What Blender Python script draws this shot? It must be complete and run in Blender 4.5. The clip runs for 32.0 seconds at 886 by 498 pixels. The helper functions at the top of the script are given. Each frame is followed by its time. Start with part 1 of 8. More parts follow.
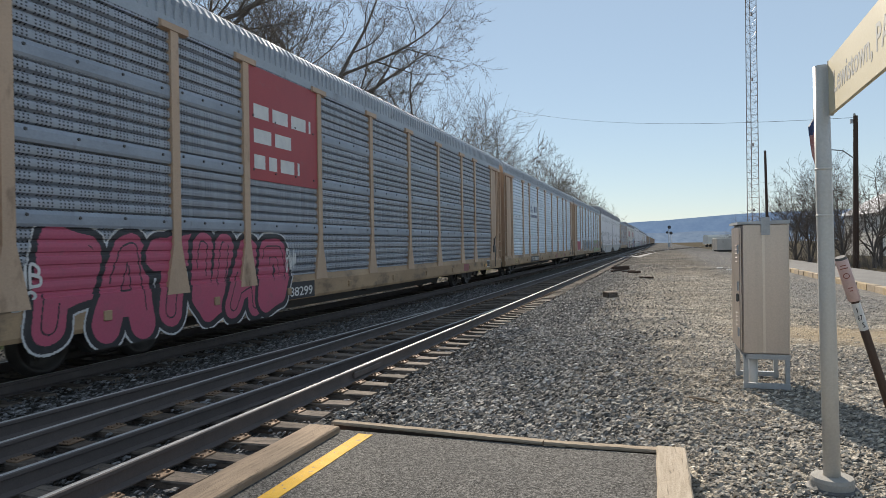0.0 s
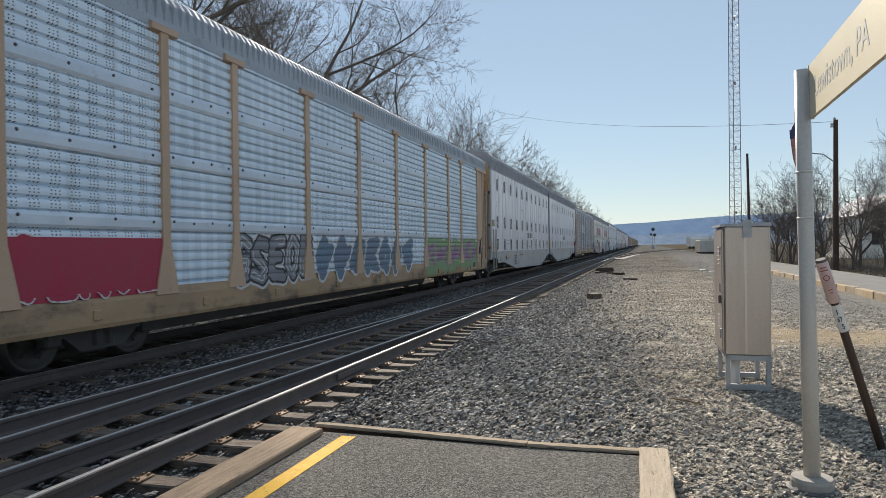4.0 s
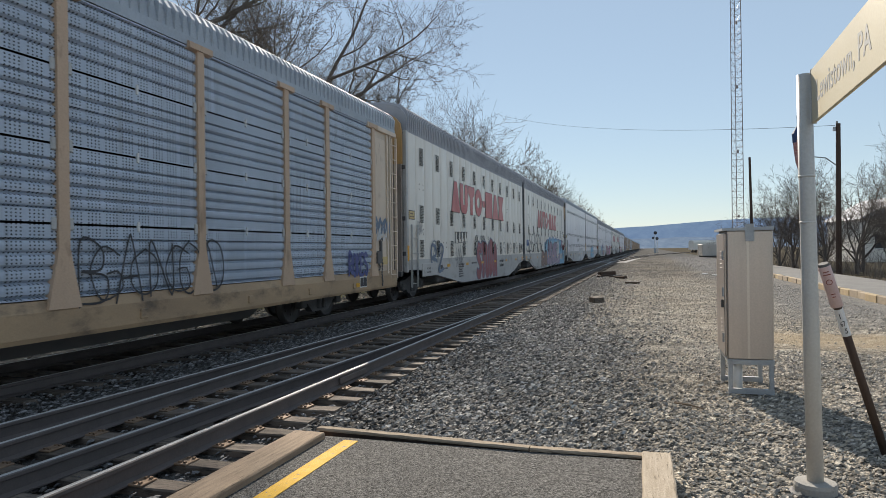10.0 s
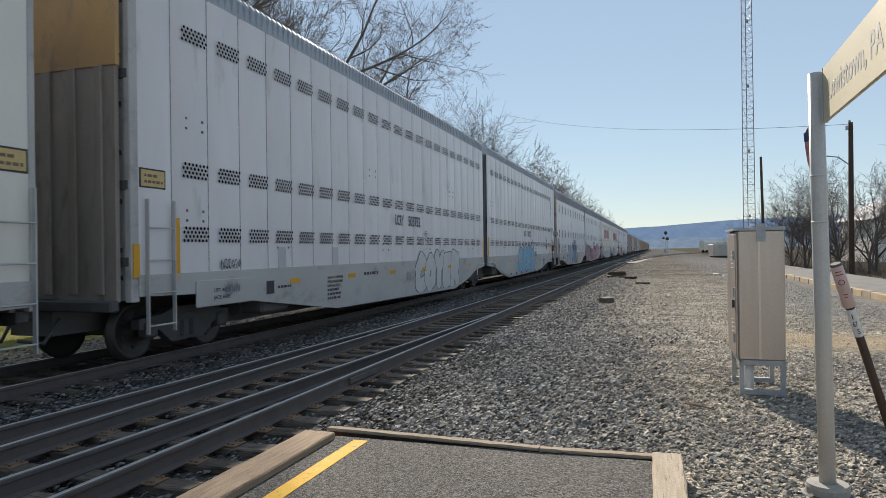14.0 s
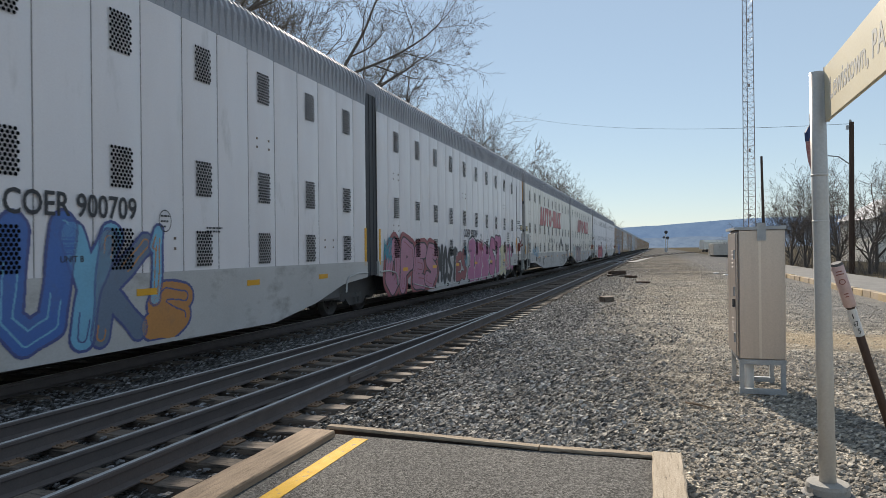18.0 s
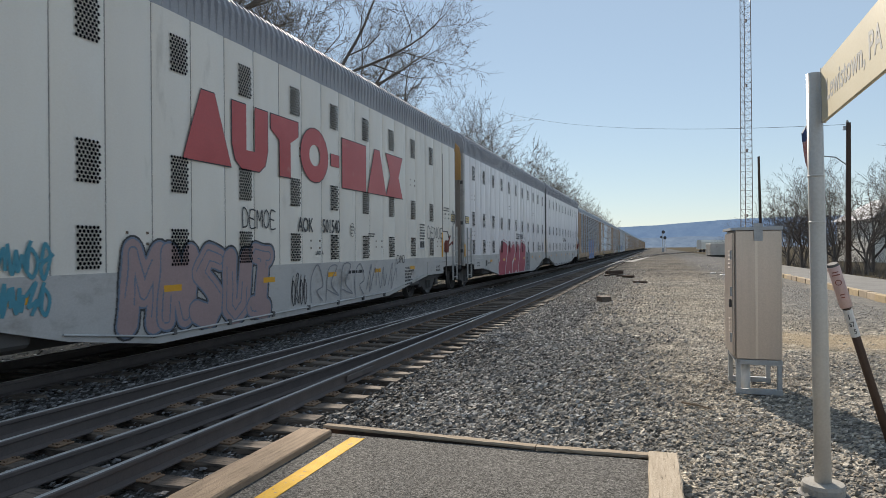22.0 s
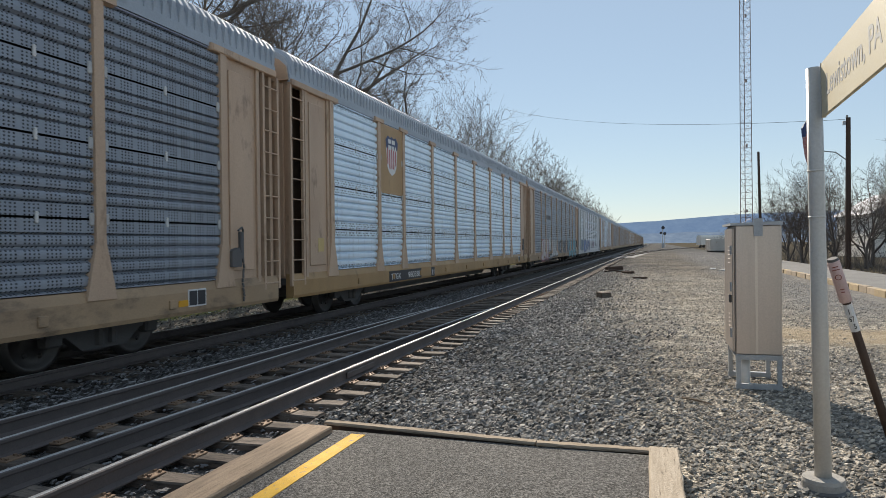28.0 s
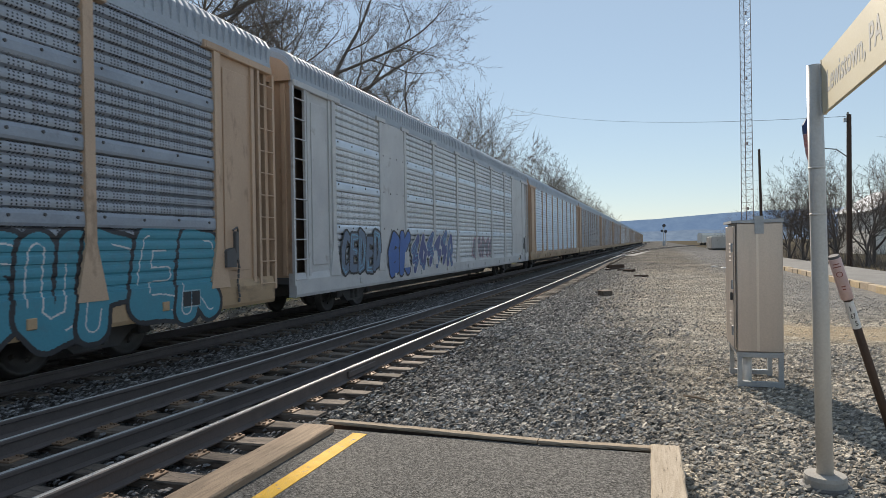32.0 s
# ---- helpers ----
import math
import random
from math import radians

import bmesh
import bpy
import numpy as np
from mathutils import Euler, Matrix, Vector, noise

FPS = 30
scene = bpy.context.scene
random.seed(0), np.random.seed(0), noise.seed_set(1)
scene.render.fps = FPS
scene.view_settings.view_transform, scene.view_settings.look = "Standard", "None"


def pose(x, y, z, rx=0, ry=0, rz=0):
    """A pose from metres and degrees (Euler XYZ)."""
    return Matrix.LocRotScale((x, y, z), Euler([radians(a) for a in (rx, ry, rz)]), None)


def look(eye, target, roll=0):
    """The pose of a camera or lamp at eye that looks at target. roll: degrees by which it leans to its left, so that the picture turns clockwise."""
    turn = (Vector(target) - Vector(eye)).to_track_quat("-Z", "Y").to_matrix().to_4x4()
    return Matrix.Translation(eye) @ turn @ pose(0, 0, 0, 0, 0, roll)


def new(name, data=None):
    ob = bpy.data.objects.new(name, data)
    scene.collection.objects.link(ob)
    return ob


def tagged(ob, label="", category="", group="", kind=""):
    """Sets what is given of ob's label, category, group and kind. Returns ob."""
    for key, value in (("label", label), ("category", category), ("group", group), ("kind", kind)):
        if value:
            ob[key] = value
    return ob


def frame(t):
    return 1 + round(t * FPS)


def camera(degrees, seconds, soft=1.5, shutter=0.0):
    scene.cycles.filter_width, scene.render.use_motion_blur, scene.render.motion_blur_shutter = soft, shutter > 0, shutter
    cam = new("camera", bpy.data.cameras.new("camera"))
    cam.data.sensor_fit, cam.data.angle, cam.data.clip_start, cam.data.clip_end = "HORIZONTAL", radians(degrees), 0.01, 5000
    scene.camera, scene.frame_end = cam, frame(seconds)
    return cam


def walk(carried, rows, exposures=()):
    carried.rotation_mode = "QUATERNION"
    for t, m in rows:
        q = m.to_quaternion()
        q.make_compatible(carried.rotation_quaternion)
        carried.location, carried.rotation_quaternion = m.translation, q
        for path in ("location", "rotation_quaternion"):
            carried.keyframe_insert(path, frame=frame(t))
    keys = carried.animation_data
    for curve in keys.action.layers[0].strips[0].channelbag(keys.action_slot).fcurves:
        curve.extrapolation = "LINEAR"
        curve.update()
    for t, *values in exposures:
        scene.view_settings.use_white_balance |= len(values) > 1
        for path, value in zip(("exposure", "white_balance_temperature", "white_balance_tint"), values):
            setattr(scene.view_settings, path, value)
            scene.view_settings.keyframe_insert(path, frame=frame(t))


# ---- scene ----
SECONDS = 32.0
PATH = [
    (0, -0.006, -0.009, 1.666, 18.082, -0.321, 0.856),
    (0.5, -0.004, -0.004, 1.668, 17.733, -0.216, 0.840),
    (1, -0.003, 0.002, 1.667, 17.368, -0.176, 0.820),
    (1.5, -0.003, 0.005, 1.667, 17.156, -0.227, 0.763),
    (2, -0.004, 0.004, 1.667, 17.061, -0.232, 0.778),
    (2.5, -0.005, 0.004, 1.667, 17.029, -0.232, 0.752),
    (3, -0.004, 0.006, 1.667, 16.966, -0.214, 0.739),
    (3.5, -0.003, 0.007, 1.666, 16.873, -0.237, 0.755),
    (5.5, -0.001, 0.009, 1.667, 16.671, -0.069, 0.478),
    (6, -0.000, 0.007, 1.668, 16.646, 0.041, 0.525),
    (6.5, 0.002, 0.008, 1.669, 16.654, 0.132, 0.649),
    (7, 0.003, 0.010, 1.668, 16.609, 0.053, 0.684),
    (7.5, 0.001, 0.010, 1.667, 16.583, -0.092, 0.602),
    (8, -0.001, 0.008, 1.668, 16.624, -0.117, 0.595),
    (8.5, -0.001, 0.006, 1.669, 16.688, -0.106, 0.611),
    (9, -0.001, 0.006, 1.671, 16.817, 0.008, 0.704),
    (9.5, -0.002, 0.005, 1.672, 16.941, 0.014, 0.674),
    (10, -0.002, 0.003, 1.671, 16.995, 0.077, 0.678),
    (10.5, -0.001, 0.001, 1.669, 17.165, 0.158, 0.729),
    (11, -0.001, -0.001, 1.670, 17.307, 0.202, 0.709),
    (11.5, -0.002, -0.003, 1.671, 17.430, 0.232, 0.694),
    (12, -0.002, -0.003, 1.670, 17.556, 0.230, 0.700),
    (12.5, -0.002, -0.001, 1.670, 17.611, 0.181, 0.730),
    (13, -0.001, -0.001, 1.669, 17.674, 0.133, 0.722),
    (13.5, 0.000, -0.003, 1.670, 17.755, 0.117, 0.731),
    (14, -0.001, -0.005, 1.670, 17.799, 0.127, 0.744),
    (14.5, -0.004, -0.007, 1.672, 17.859, 0.186, 0.824),
    (16.5, -0.002, -0.004, 1.669, 17.990, 0.127, 0.761),
    (17, -0.002, -0.005, 1.669, 17.908, 0.124, 0.679),
    (17.5, -0.003, -0.003, 1.669, 17.858, 0.099, 0.648),
    (18, -0.004, -0.000, 1.668, 17.817, 0.013, 0.605),
    (18.5, -0.001, 0.002, 1.668, 17.795, -0.059, 0.594),
    (19, -0.000, 0.004, 1.668, 17.732, -0.061, 0.557),
    (19.5, -0.001, 0.005, 1.669, 17.633, -0.055, 0.443),
    (20, -0.001, 0.005, 1.669, 17.531, -0.017, 0.441),
    (20.5, -0.001, 0.004, 1.669, 17.465, -0.045, 0.467),
    (21, -0.001, 0.003, 1.670, 17.548, -0.035, 0.424),
    (21.5, -0.001, 0.001, 1.671, 17.598, -0.046, 0.450),
    (22, -0.001, 0.001, 1.672, 17.604, -0.061, 0.440),
    (22.5, -0.001, 0.002, 1.672, 17.544, -0.016, 0.479),
    (23, -0.001, 0.003, 1.671, 17.468, -0.055, 0.496),
    (23.5, -0.001, 0.004, 1.670, 17.513, -0.034, 0.540),
    (24, -0.002, 0.005, 1.670, 17.531, -0.162, 0.559),
    (24.5, -0.002, 0.004, 1.669, 17.530, -0.244, 0.564),
    (25, -0.002, 0.003, 1.669, 17.521, -0.252, 0.533),
    (25.5, -0.002, 0.002, 1.672, 17.478, -0.298, 0.575),
    (27.5, -0.002, 0.005, 1.668, 17.567, -0.327, 0.638),
    (28, -0.002, 0.001, 1.670, 17.593, -0.361, 0.648),
    (28.5, -0.002, 0.001, 1.671, 17.655, -0.451, 0.722),
    (29, -0.001, 0.002, 1.672, 17.655, -0.531, 0.743),
    (29.5, -0.001, 0.003, 1.672, 17.660, -0.541, 0.828),
    (30, -0.002, 0.003, 1.671, 17.650, -0.571, 0.782),
    (30.5, -0.003, 0.003, 1.670, 17.647, -0.528, 0.806),
    (31, -0.004, 0.003, 1.669, 17.649, -0.500, 0.794),
    (31.5, -0.003, 0.002, 1.669, 17.629, -0.468, 0.840),
    (32, -0.002, -0.002, 1.670, 17.671, -0.450, 0.913),
]


def eye_pose(x, y, z, yaw, pitch, roll):
    """Camera at x, y, z; yaw to the left of the track's direction, pitch up, picture leaning."""
    a, p = radians(yaw), radians(pitch)
    way = Vector((-math.sin(a) * math.cos(p), math.cos(a) * math.cos(p), math.sin(p)))
    eye = Vector((x, y, z))
    return look(eye, eye + way * 10, -roll)


cam = camera(67.2, SECONDS, soft=0.5, shutter=0.05)
walk(cam, [(r[0], eye_pose(*r[1:])) for r in PATH], exposures=[(0, 0.60, 6950, 10), (32, 0.60, 6950, 10)])

# ---- world and sun ----
SUN_AZ, SUN_EL = -18.5, 29.5
world = bpy.data.worlds.new("world")
scene.world = world
world.use_nodes = True
wn = world.node_tree
sky = wn.nodes.new("ShaderNodeTexSky")
sky.sky_type = "NISHITA"
sky.sun_disc = False
sky.sun_elevation, sky.sun_rotation = radians(SUN_EL), radians(SUN_AZ % 360)
sky.dust_density, sky.air_density, sky.ozone_density = 0.0, 1.0, 1.4
# one flat colour added to the clear sky evens it and lifts shaded sides
flat_sky = wn.nodes.new("ShaderNodeMix")
flat_sky.data_type = "RGBA"
flat_sky.inputs[0].default_value = 0.62
flat_sky.inputs[7].default_value = (3.75, 4.95, 6.5, 1)
wn.links.new(sky.outputs[0], flat_sky.inputs[6])
wn.links.new(flat_sky.outputs[2], wn.nodes["Background"].inputs[0])
wn.nodes["Background"].inputs[1].default_value = 0.078
sun = new("sun", bpy.data.lights.new("sun", "SUN"))
sun.data.energy, sun.data.angle, sun.data.color = 5.0, radians(0.6), (1.0, 0.93, 0.84)
sun_way = Vector((math.sin(radians(SUN_AZ)) * math.cos(radians(SUN_EL)), math.cos(radians(SUN_AZ)) * math.cos(radians(SUN_EL)), math.sin(radians(SUN_EL))))
sun.matrix_world = look(sun_way * 60, (0, 0, 0))

# ---- plan, in metres: x across the tracks, y along them, z = 0 at the railhead ----
NEAR_X, FAR_X = -4.77, -8.71      # track centres
GAUGE = 0.7535                    # half of the railhead spacing
SPEED = 13.62                     # of the train, towards -y
GROUND_Z, PLAT_Z = -0.12, 0.05


# ---- materials ----
def tree_of(name):
    m = bpy.data.materials.new(name)
    m.use_nodes = True
    return m, m.node_tree, m.node_tree.nodes["Principled BSDF"]


def link(nt, a, b):
    nt.links.new(a, b)


def node(nt, kind, **kw):
    n = nt.nodes.new(kind)
    for k, v in kw.items():
        n.inputs[k].default_value = v
    return n


def coords(nt, shift=True):
    tc = nt.nodes.new("ShaderNodeTexCoord")
    if not shift:
        return tc.outputs["Object"]
    oi = nt.nodes.new("ShaderNodeObjectInfo")
    mul = nt.nodes.new("ShaderNodeMath")
    mul.operation = "MULTIPLY"
    mul.inputs[1].default_value = 37.0
    link(nt, oi.outputs["Random"], mul.inputs[0])
    add = nt.nodes.new("ShaderNodeVectorMath")
    link(nt, tc.outputs["Object"], add.inputs[0])
    link(nt, mul.outputs[0], add.inputs[1])
    return add.outputs[0]


def noise_of(nt, vec, scale, detail=4.0, rough=0.55, stretch=None):
    if stretch:
        mp = nt.nodes.new("ShaderNodeMapping")
        mp.inputs["Scale"].default_value = stretch
        link(nt, vec, mp.inputs[0])
        vec = mp.outputs[0]
    n = node(nt, "ShaderNodeTexNoise", Scale=scale, Detail=detail, Roughness=rough)
    link(nt, vec, n.inputs["Vector"])
    return n.outputs["Fac"]


def ramp(nt, fac, lo, hi, a=0.0, b=1.0):
    r = nt.nodes.new("ShaderNodeMapRange")
    r.inputs[1].default_value, r.inputs[2].default_value = lo, hi
    r.inputs[3].default_value, r.inputs[4].default_value = a, b
    link(nt, fac, r.inputs[0])
    return r.outputs[0]


def mix(nt, fac, a, b, mode="MIX"):
    m = nt.nodes.new("ShaderNodeMix")
    m.data_type, m.blend_type = "RGBA", mode
    for sock, v in ((m.inputs[0], fac), (m.inputs[6], a), (m.inputs[7], b)):
        if isinstance(v, (int, float)):
            sock.default_value = v
        elif isinstance(v, tuple):
            sock.default_value = (*v, 1)
        else:
            link(nt, v, sock)
    return m.outputs[2]


def math_of(nt, op, a, b=0.0, c=0.0):
    m = nt.nodes.new("ShaderNodeMath")
    m.operation = op
    for i, v in enumerate((a, b, c)):
        if isinstance(v, (int, float)):
            m.inputs[i].default_value = v
        else:
            link(nt, v, m.inputs[i])
    return m.outputs[0]


def surf(name, c1, c2, scale=2.0, rough=0.6, metal=0.0, bump=0.1, fine=60.0, dirt=None, dirt_at=(0.55, 0.75), streak=None, per_thing=0.0, bump_big=0.0, spec=0.5):
    """A worn surface: two colours mixed by a large noise, fine grain, dirt patches and a little relief."""
    m, nt, bs = tree_of(name)
    vec = coords(nt)
    big = noise_of(nt, vec, scale, 5, 0.6, streak)
    grain = noise_of(nt, vec, fine, 3, 0.6)
    col = mix(nt, ramp(nt, big, 0.3, 0.7), c1, c2)
    col = mix(nt, 0.35, col, mix(nt, grain, (0.25, 0.25, 0.25), (0.75, 0.75, 0.75)), "OVERLAY")
    if dirt:
        col = mix(nt, ramp(nt, noise_of(nt, vec, scale * 2.3, 6, 0.65, streak), *dirt_at), col, dirt)
    if per_thing:
        oi = nt.nodes.new("ShaderNodeObjectInfo")
        k = ramp(nt, oi.outputs["Random"], 0, 1, 1 - per_thing, 1 + per_thing)
        hsv = nt.nodes.new("ShaderNodeHueSaturation")
        link(nt, k, hsv.inputs["Value"])
        link(nt, col, hsv.inputs["Color"])
        col = hsv.outputs[0]
    link(nt, col, bs.inputs["Base Color"])
    link(nt, ramp(nt, big, 0.2, 0.8, rough - 0.08, min(1, rough + 0.08)), bs.inputs["Roughness"])
    bs.inputs["Metallic"].default_value = metal
    bs.inputs["Specular IOR Level"].default_value = spec
    b = nt.nodes.new("ShaderNodeBump")
    b.inputs["Strength"].default_value = bump
    b.inputs["Distance"].default_value = 0.01
    link(nt, grain, b.inputs["Height"])
    out = b.outputs[0]
    if bump_big:
        b2 = nt.nodes.new("ShaderNodeBump")
        b2.inputs["Strength"].default_value = 1.0
        b2.inputs["Distance"].default_value = bump_big
        link(nt, noise_of(nt, vec, 1.3, 2, 0.5, (1, 1, 0.45)), b2.inputs["Height"])
        link(nt, out, b2.inputs["Normal"])
        out = b2.outputs[0]
    link(nt, out, bs.inputs["Normal"])
    return m


def plain(name, c, rough=0.5, metal=0.0):
    return surf(name, c, tuple(min(1, v * 0.8) for v in c), 3.0, rough, metal, 0.05)


def perforated(name, c1, c2, py, pz, r, rough=0.4, metal=0.6, duty=1.0, rows=0.0):
    """Galvanised sheet with small round holes in a grid of py by pz metres, in spaced columns."""
    m, nt, bs = tree_of(name)
    tc = nt.nodes.new("ShaderNodeTexCoord")
    sep = nt.nodes.new("ShaderNodeSeparateXYZ")
    link(nt, tc.outputs["Object"], sep.inputs[0])
    y, z = sep.outputs["Y"], sep.outputs["Z"]
    if rows:                                        # every other row is set off by half a step
        y = math_of(nt, "ADD", y, math_of(nt, "MULTIPLY", math_of(nt, "MODULO", math_of(nt, "FLOOR", math_of(nt, "DIVIDE", z, pz)), 2.0), py * 0.5))
    fy = math_of(nt, "SUBTRACT", math_of(nt, "FRACT", math_of(nt, "DIVIDE", y, py)), 0.5)
    fz = math_of(nt, "SUBTRACT", math_of(nt, "FRACT", math_of(nt, "DIVIDE", z, pz)), 0.5)
    dy, dz = math_of(nt, "MULTIPLY", fy, py), math_of(nt, "MULTIPLY", fz, pz)
    d = math_of(nt, "SQRT", math_of(nt, "ADD", math_of(nt, "MULTIPLY", dy, dy), math_of(nt, "MULTIPLY", dz, dz)))
    hole = math_of(nt, "LESS_THAN", d, r)
    if duty < 1:
        grp = math_of(nt, "LESS_THAN", math_of(nt, "FRACT", math_of(nt, "DIVIDE", y, py * 5)), duty)
        hole = math_of(nt, "MULTIPLY", hole, grp)
    if rows:
        grz = math_of(nt, "LESS_THAN", math_of(nt, "FRACT", math_of(nt, "ADD", math_of(nt, "DIVIDE", z, rows), 0.12)), 0.34)
        hole = math_of(nt, "MULTIPLY", hole, grz)
    vec = coords(nt)
    big = noise_of(nt, vec, 0.9, 5, 0.65, (1, 1, 0.5))
    spangle = noise_of(nt, vec, 25, 3, 0.6)
    col = mix(nt, ramp(nt, big, 0.3, 0.7), c1, c2)
    col = mix(nt, 0.3, col, mix(nt, spangle, (0.25, 0.25, 0.25), (0.75, 0.75, 0.75)), "OVERLAY")
    streak = noise_of(nt, vec, 3.0, 4, 0.6, (1, 2.5, 0.15))
    col = mix(nt, ramp(nt, streak, 0.56, 0.8, 0, 0.5), col, (0.16, 0.14, 0.12))
    # near-black dots stand in for the dark inside the holes
    col = mix(nt, hole, col, (0.012, 0.012, 0.014))
    link(nt, col, bs.inputs["Base Color"])
    link(nt, math_of(nt, "MULTIPLY", math_of(nt, "SUBTRACT", 1.0, hole), metal), bs.inputs["Metallic"])
    link(nt, math_of(nt, "ADD", ramp(nt, spangle, 0.2, 0.8, rough - 0.07, rough + 0.1), math_of(nt, "MULTIPLY", hole, 0.5)), bs.inputs["Roughness"])
    b = nt.nodes.new("ShaderNodeBump")
    b.inputs["Strength"].default_value, b.inputs["Distance"].default_value = 0.6, 0.012
    link(nt, big, b.inputs["Height"])
    link(nt, b.outputs[0], bs.inputs["Normal"])
    return m


M = {}
M["tan"] = surf("tan_paint", (0.56, 0.395, 0.275), (0.47, 0.325, 0.225), 1.2, 0.55, 0, 0.15, 40, (0.16, 0.10, 0.06), (0.58, 0.78), (1, 1, 0.4), 0.06)
M["pale_post"] = surf("pale_grey_post_paint", (0.50, 0.47, 0.43), (0.41, 0.385, 0.35), 1.2, 0.55, 0, 0.12, 40, (0.2, 0.15, 0.11), (0.58, 0.78), (1, 1, 0.4), 0.05)
M["pale_end"] = surf("faded_cream_end_paint", (0.66, 0.55, 0.44), (0.56, 0.45, 0.35), 1.2, 0.55, 0, 0.12, 40, (0.24, 0.16, 0.11), (0.58, 0.78), (1, 1, 0.4), 0.05)
M["yellow_tan"] = surf("yellow_paint", (0.45, 0.275, 0.12), (0.37, 0.23, 0.105), 1.2, 0.55, 0, 0.15, 40, (0.14, 0.09, 0.05), (0.58, 0.78), (1, 1, 0.4), 0.05)
M["sill_tan"] = surf("grimy_sill_paint", (0.46, 0.315, 0.185), (0.33, 0.225, 0.14), 1.0, 0.65, 0, 0.2, 40, (0.07, 0.055, 0.045), (0.52, 0.75), (1, 0.5, 1))
M["galv"] = perforated("perforated_galvanised", (0.385, 0.415, 0.465), (0.315, 0.34, 0.38), 0.062, 0.043, 0.0125, 0.45, 0.35, 0.82)
M["galv_dull"] = perforated("dull_perforated_galvanised", (0.30, 0.335, 0.385), (0.25, 0.28, 0.325), 0.062, 0.043, 0.0125, 0.5, 0.3, 0.82)
M["galv_blue"] = perforated("blue_grey_perforated_galvanised", (0.46, 0.53, 0.63), (0.37, 0.43, 0.515), 0.062, 0.043, 0.0115, 0.42, 0.1, 0.82)
# base colours of the next two sheets include the blue of reflected sky
M["galv_bright"] = perforated("bright_perforated_galvanised", (0.75, 0.86, 0.96), (0.63, 0.745, 0.85), 0.062, 0.043, 0.0105, 0.33, 0.12, 0.62)
M["galv_big"] = perforated("coarse_perforated_galvanised", (0.78, 0.90, 1.0), (0.67, 0.79, 0.90), 0.085, 0.056, 0.018, 0.35, 0.3, 0.78, 1.005)
M["galv_white"] = perforated("painted_perforated_sheet", (0.70, 0.72, 0.74), (0.58, 0.60, 0.63), 0.062, 0.043, 0.0095, 0.45, 0.2, 0.62)
M["band"] = surf("galvanised_strip", (0.64, 0.71, 0.79), (0.53, 0.60, 0.68), 1.5, 0.36, 0.3, 0.1, 30, (0.2, 0.19, 0.18), (0.62, 0.8))
M["band_dark"] = surf("dull_galvanised_strip", (0.33, 0.37, 0.43), (0.27, 0.305, 0.355), 1.5, 0.5, 0.3, 0.1, 30, (0.15, 0.145, 0.14), (0.6, 0.8))
M["roof"] = surf("galvanised_roof", (0.42, 0.465, 0.52), (0.35, 0.39, 0.44), 0.8, 0.6, 0.25, 0.1, 30, (0.2, 0.2, 0.2), (0.6, 0.8))
M["roof_dark"] = surf("weathered_grey_roof", (0.36, 0.37, 0.40), (0.29, 0.30, 0.33), 0.8, 0.65, 0.1, 0.1, 30)
M["white"] = surf("white_car_paint", (0.76, 0.735, 0.75), (0.69, 0.665, 0.68), 0.7, 0.34, 0, 0.06, 40, (0.40, 0.38, 0.36), (0.60, 0.85), (1, 1, 0.3), 0.02, 0.065)
M["cream"] = surf("cream_car_paint", (0.78, 0.74, 0.67), (0.71, 0.67, 0.61), 0.7, 0.38, 0, 0.06, 40, (0.40, 0.37, 0.32), (0.60, 0.85), (1, 1, 0.3), 0.02, 0.055)
M["white_sill"] = surf("grimy_white_sill", (0.50, 0.49, 0.48), (0.41, 0.40, 0.39), 0.8, 0.5, 0, 0.1, 40, (0.2, 0.18, 0.16), (0.55, 0.8), (1, 0.6, 1))
M["grey_post"] = surf("grey_post_paint", (0.56, 0.56, 0.56), (0.47, 0.47, 0.48), 1.2, 0.5, 0, 0.1, 40, (0.25, 0.22, 0.2), (0.6, 0.8))
M["orange_tan"] = surf("amber_end_door_paint", (0.55, 0.32, 0.11), (0.42, 0.26, 0.12), 1.2, 0.55, 0, 0.15, 40, (0.2, 0.16, 0.13), (0.55, 0.75), (1, 1, 0.4))
M["brown_steel"] = surf("brown_weathered_steel", (0.20, 0.14, 0.10), (0.13, 0.095, 0.075), 1.5, 0.7, 0, 0.2, 40)
M["black"] = surf("black_rubber", (0.032, 0.034, 0.040), (0.042, 0.043, 0.048), 2, 0.6, 0, 0.1)
M["truck"] = surf("sooty_truck_steel", (0.07, 0.071, 0.075), (0.10, 0.095, 0.092), 3, 0.7, 0.1, 0.3, 50)
M["under"] = surf("sooty_underframe", (0.09, 0.09, 0.094), (0.125, 0.117, 0.113), 2, 0.75, 0, 0.2)
M["wheel"] = surf("wheel_steel", (0.06, 0.056, 0.054), (0.09, 0.084, 0.08), 4, 0.5, 0.6, 0.1)
M["end_grey"] = surf("weathered_end_door_paint", (0.34, 0.30, 0.27), (0.22, 0.18, 0.155), 1.2, 0.6, 0, 0.15, 40, (0.12, 0.09, 0.07), (0.55, 0.78), (1, 1, 0.3))
M["pipe"] = surf("grey_handrail", (0.5, 0.5, 0.49), (0.4, 0.4, 0.4), 3, 0.5, 0.2, 0.05)
M["amber"] = surf("amber_reflective_strip", (0.75, 0.38, 0.02), (0.66, 0.32, 0.02), 3, 0.35, 0, 0.05)
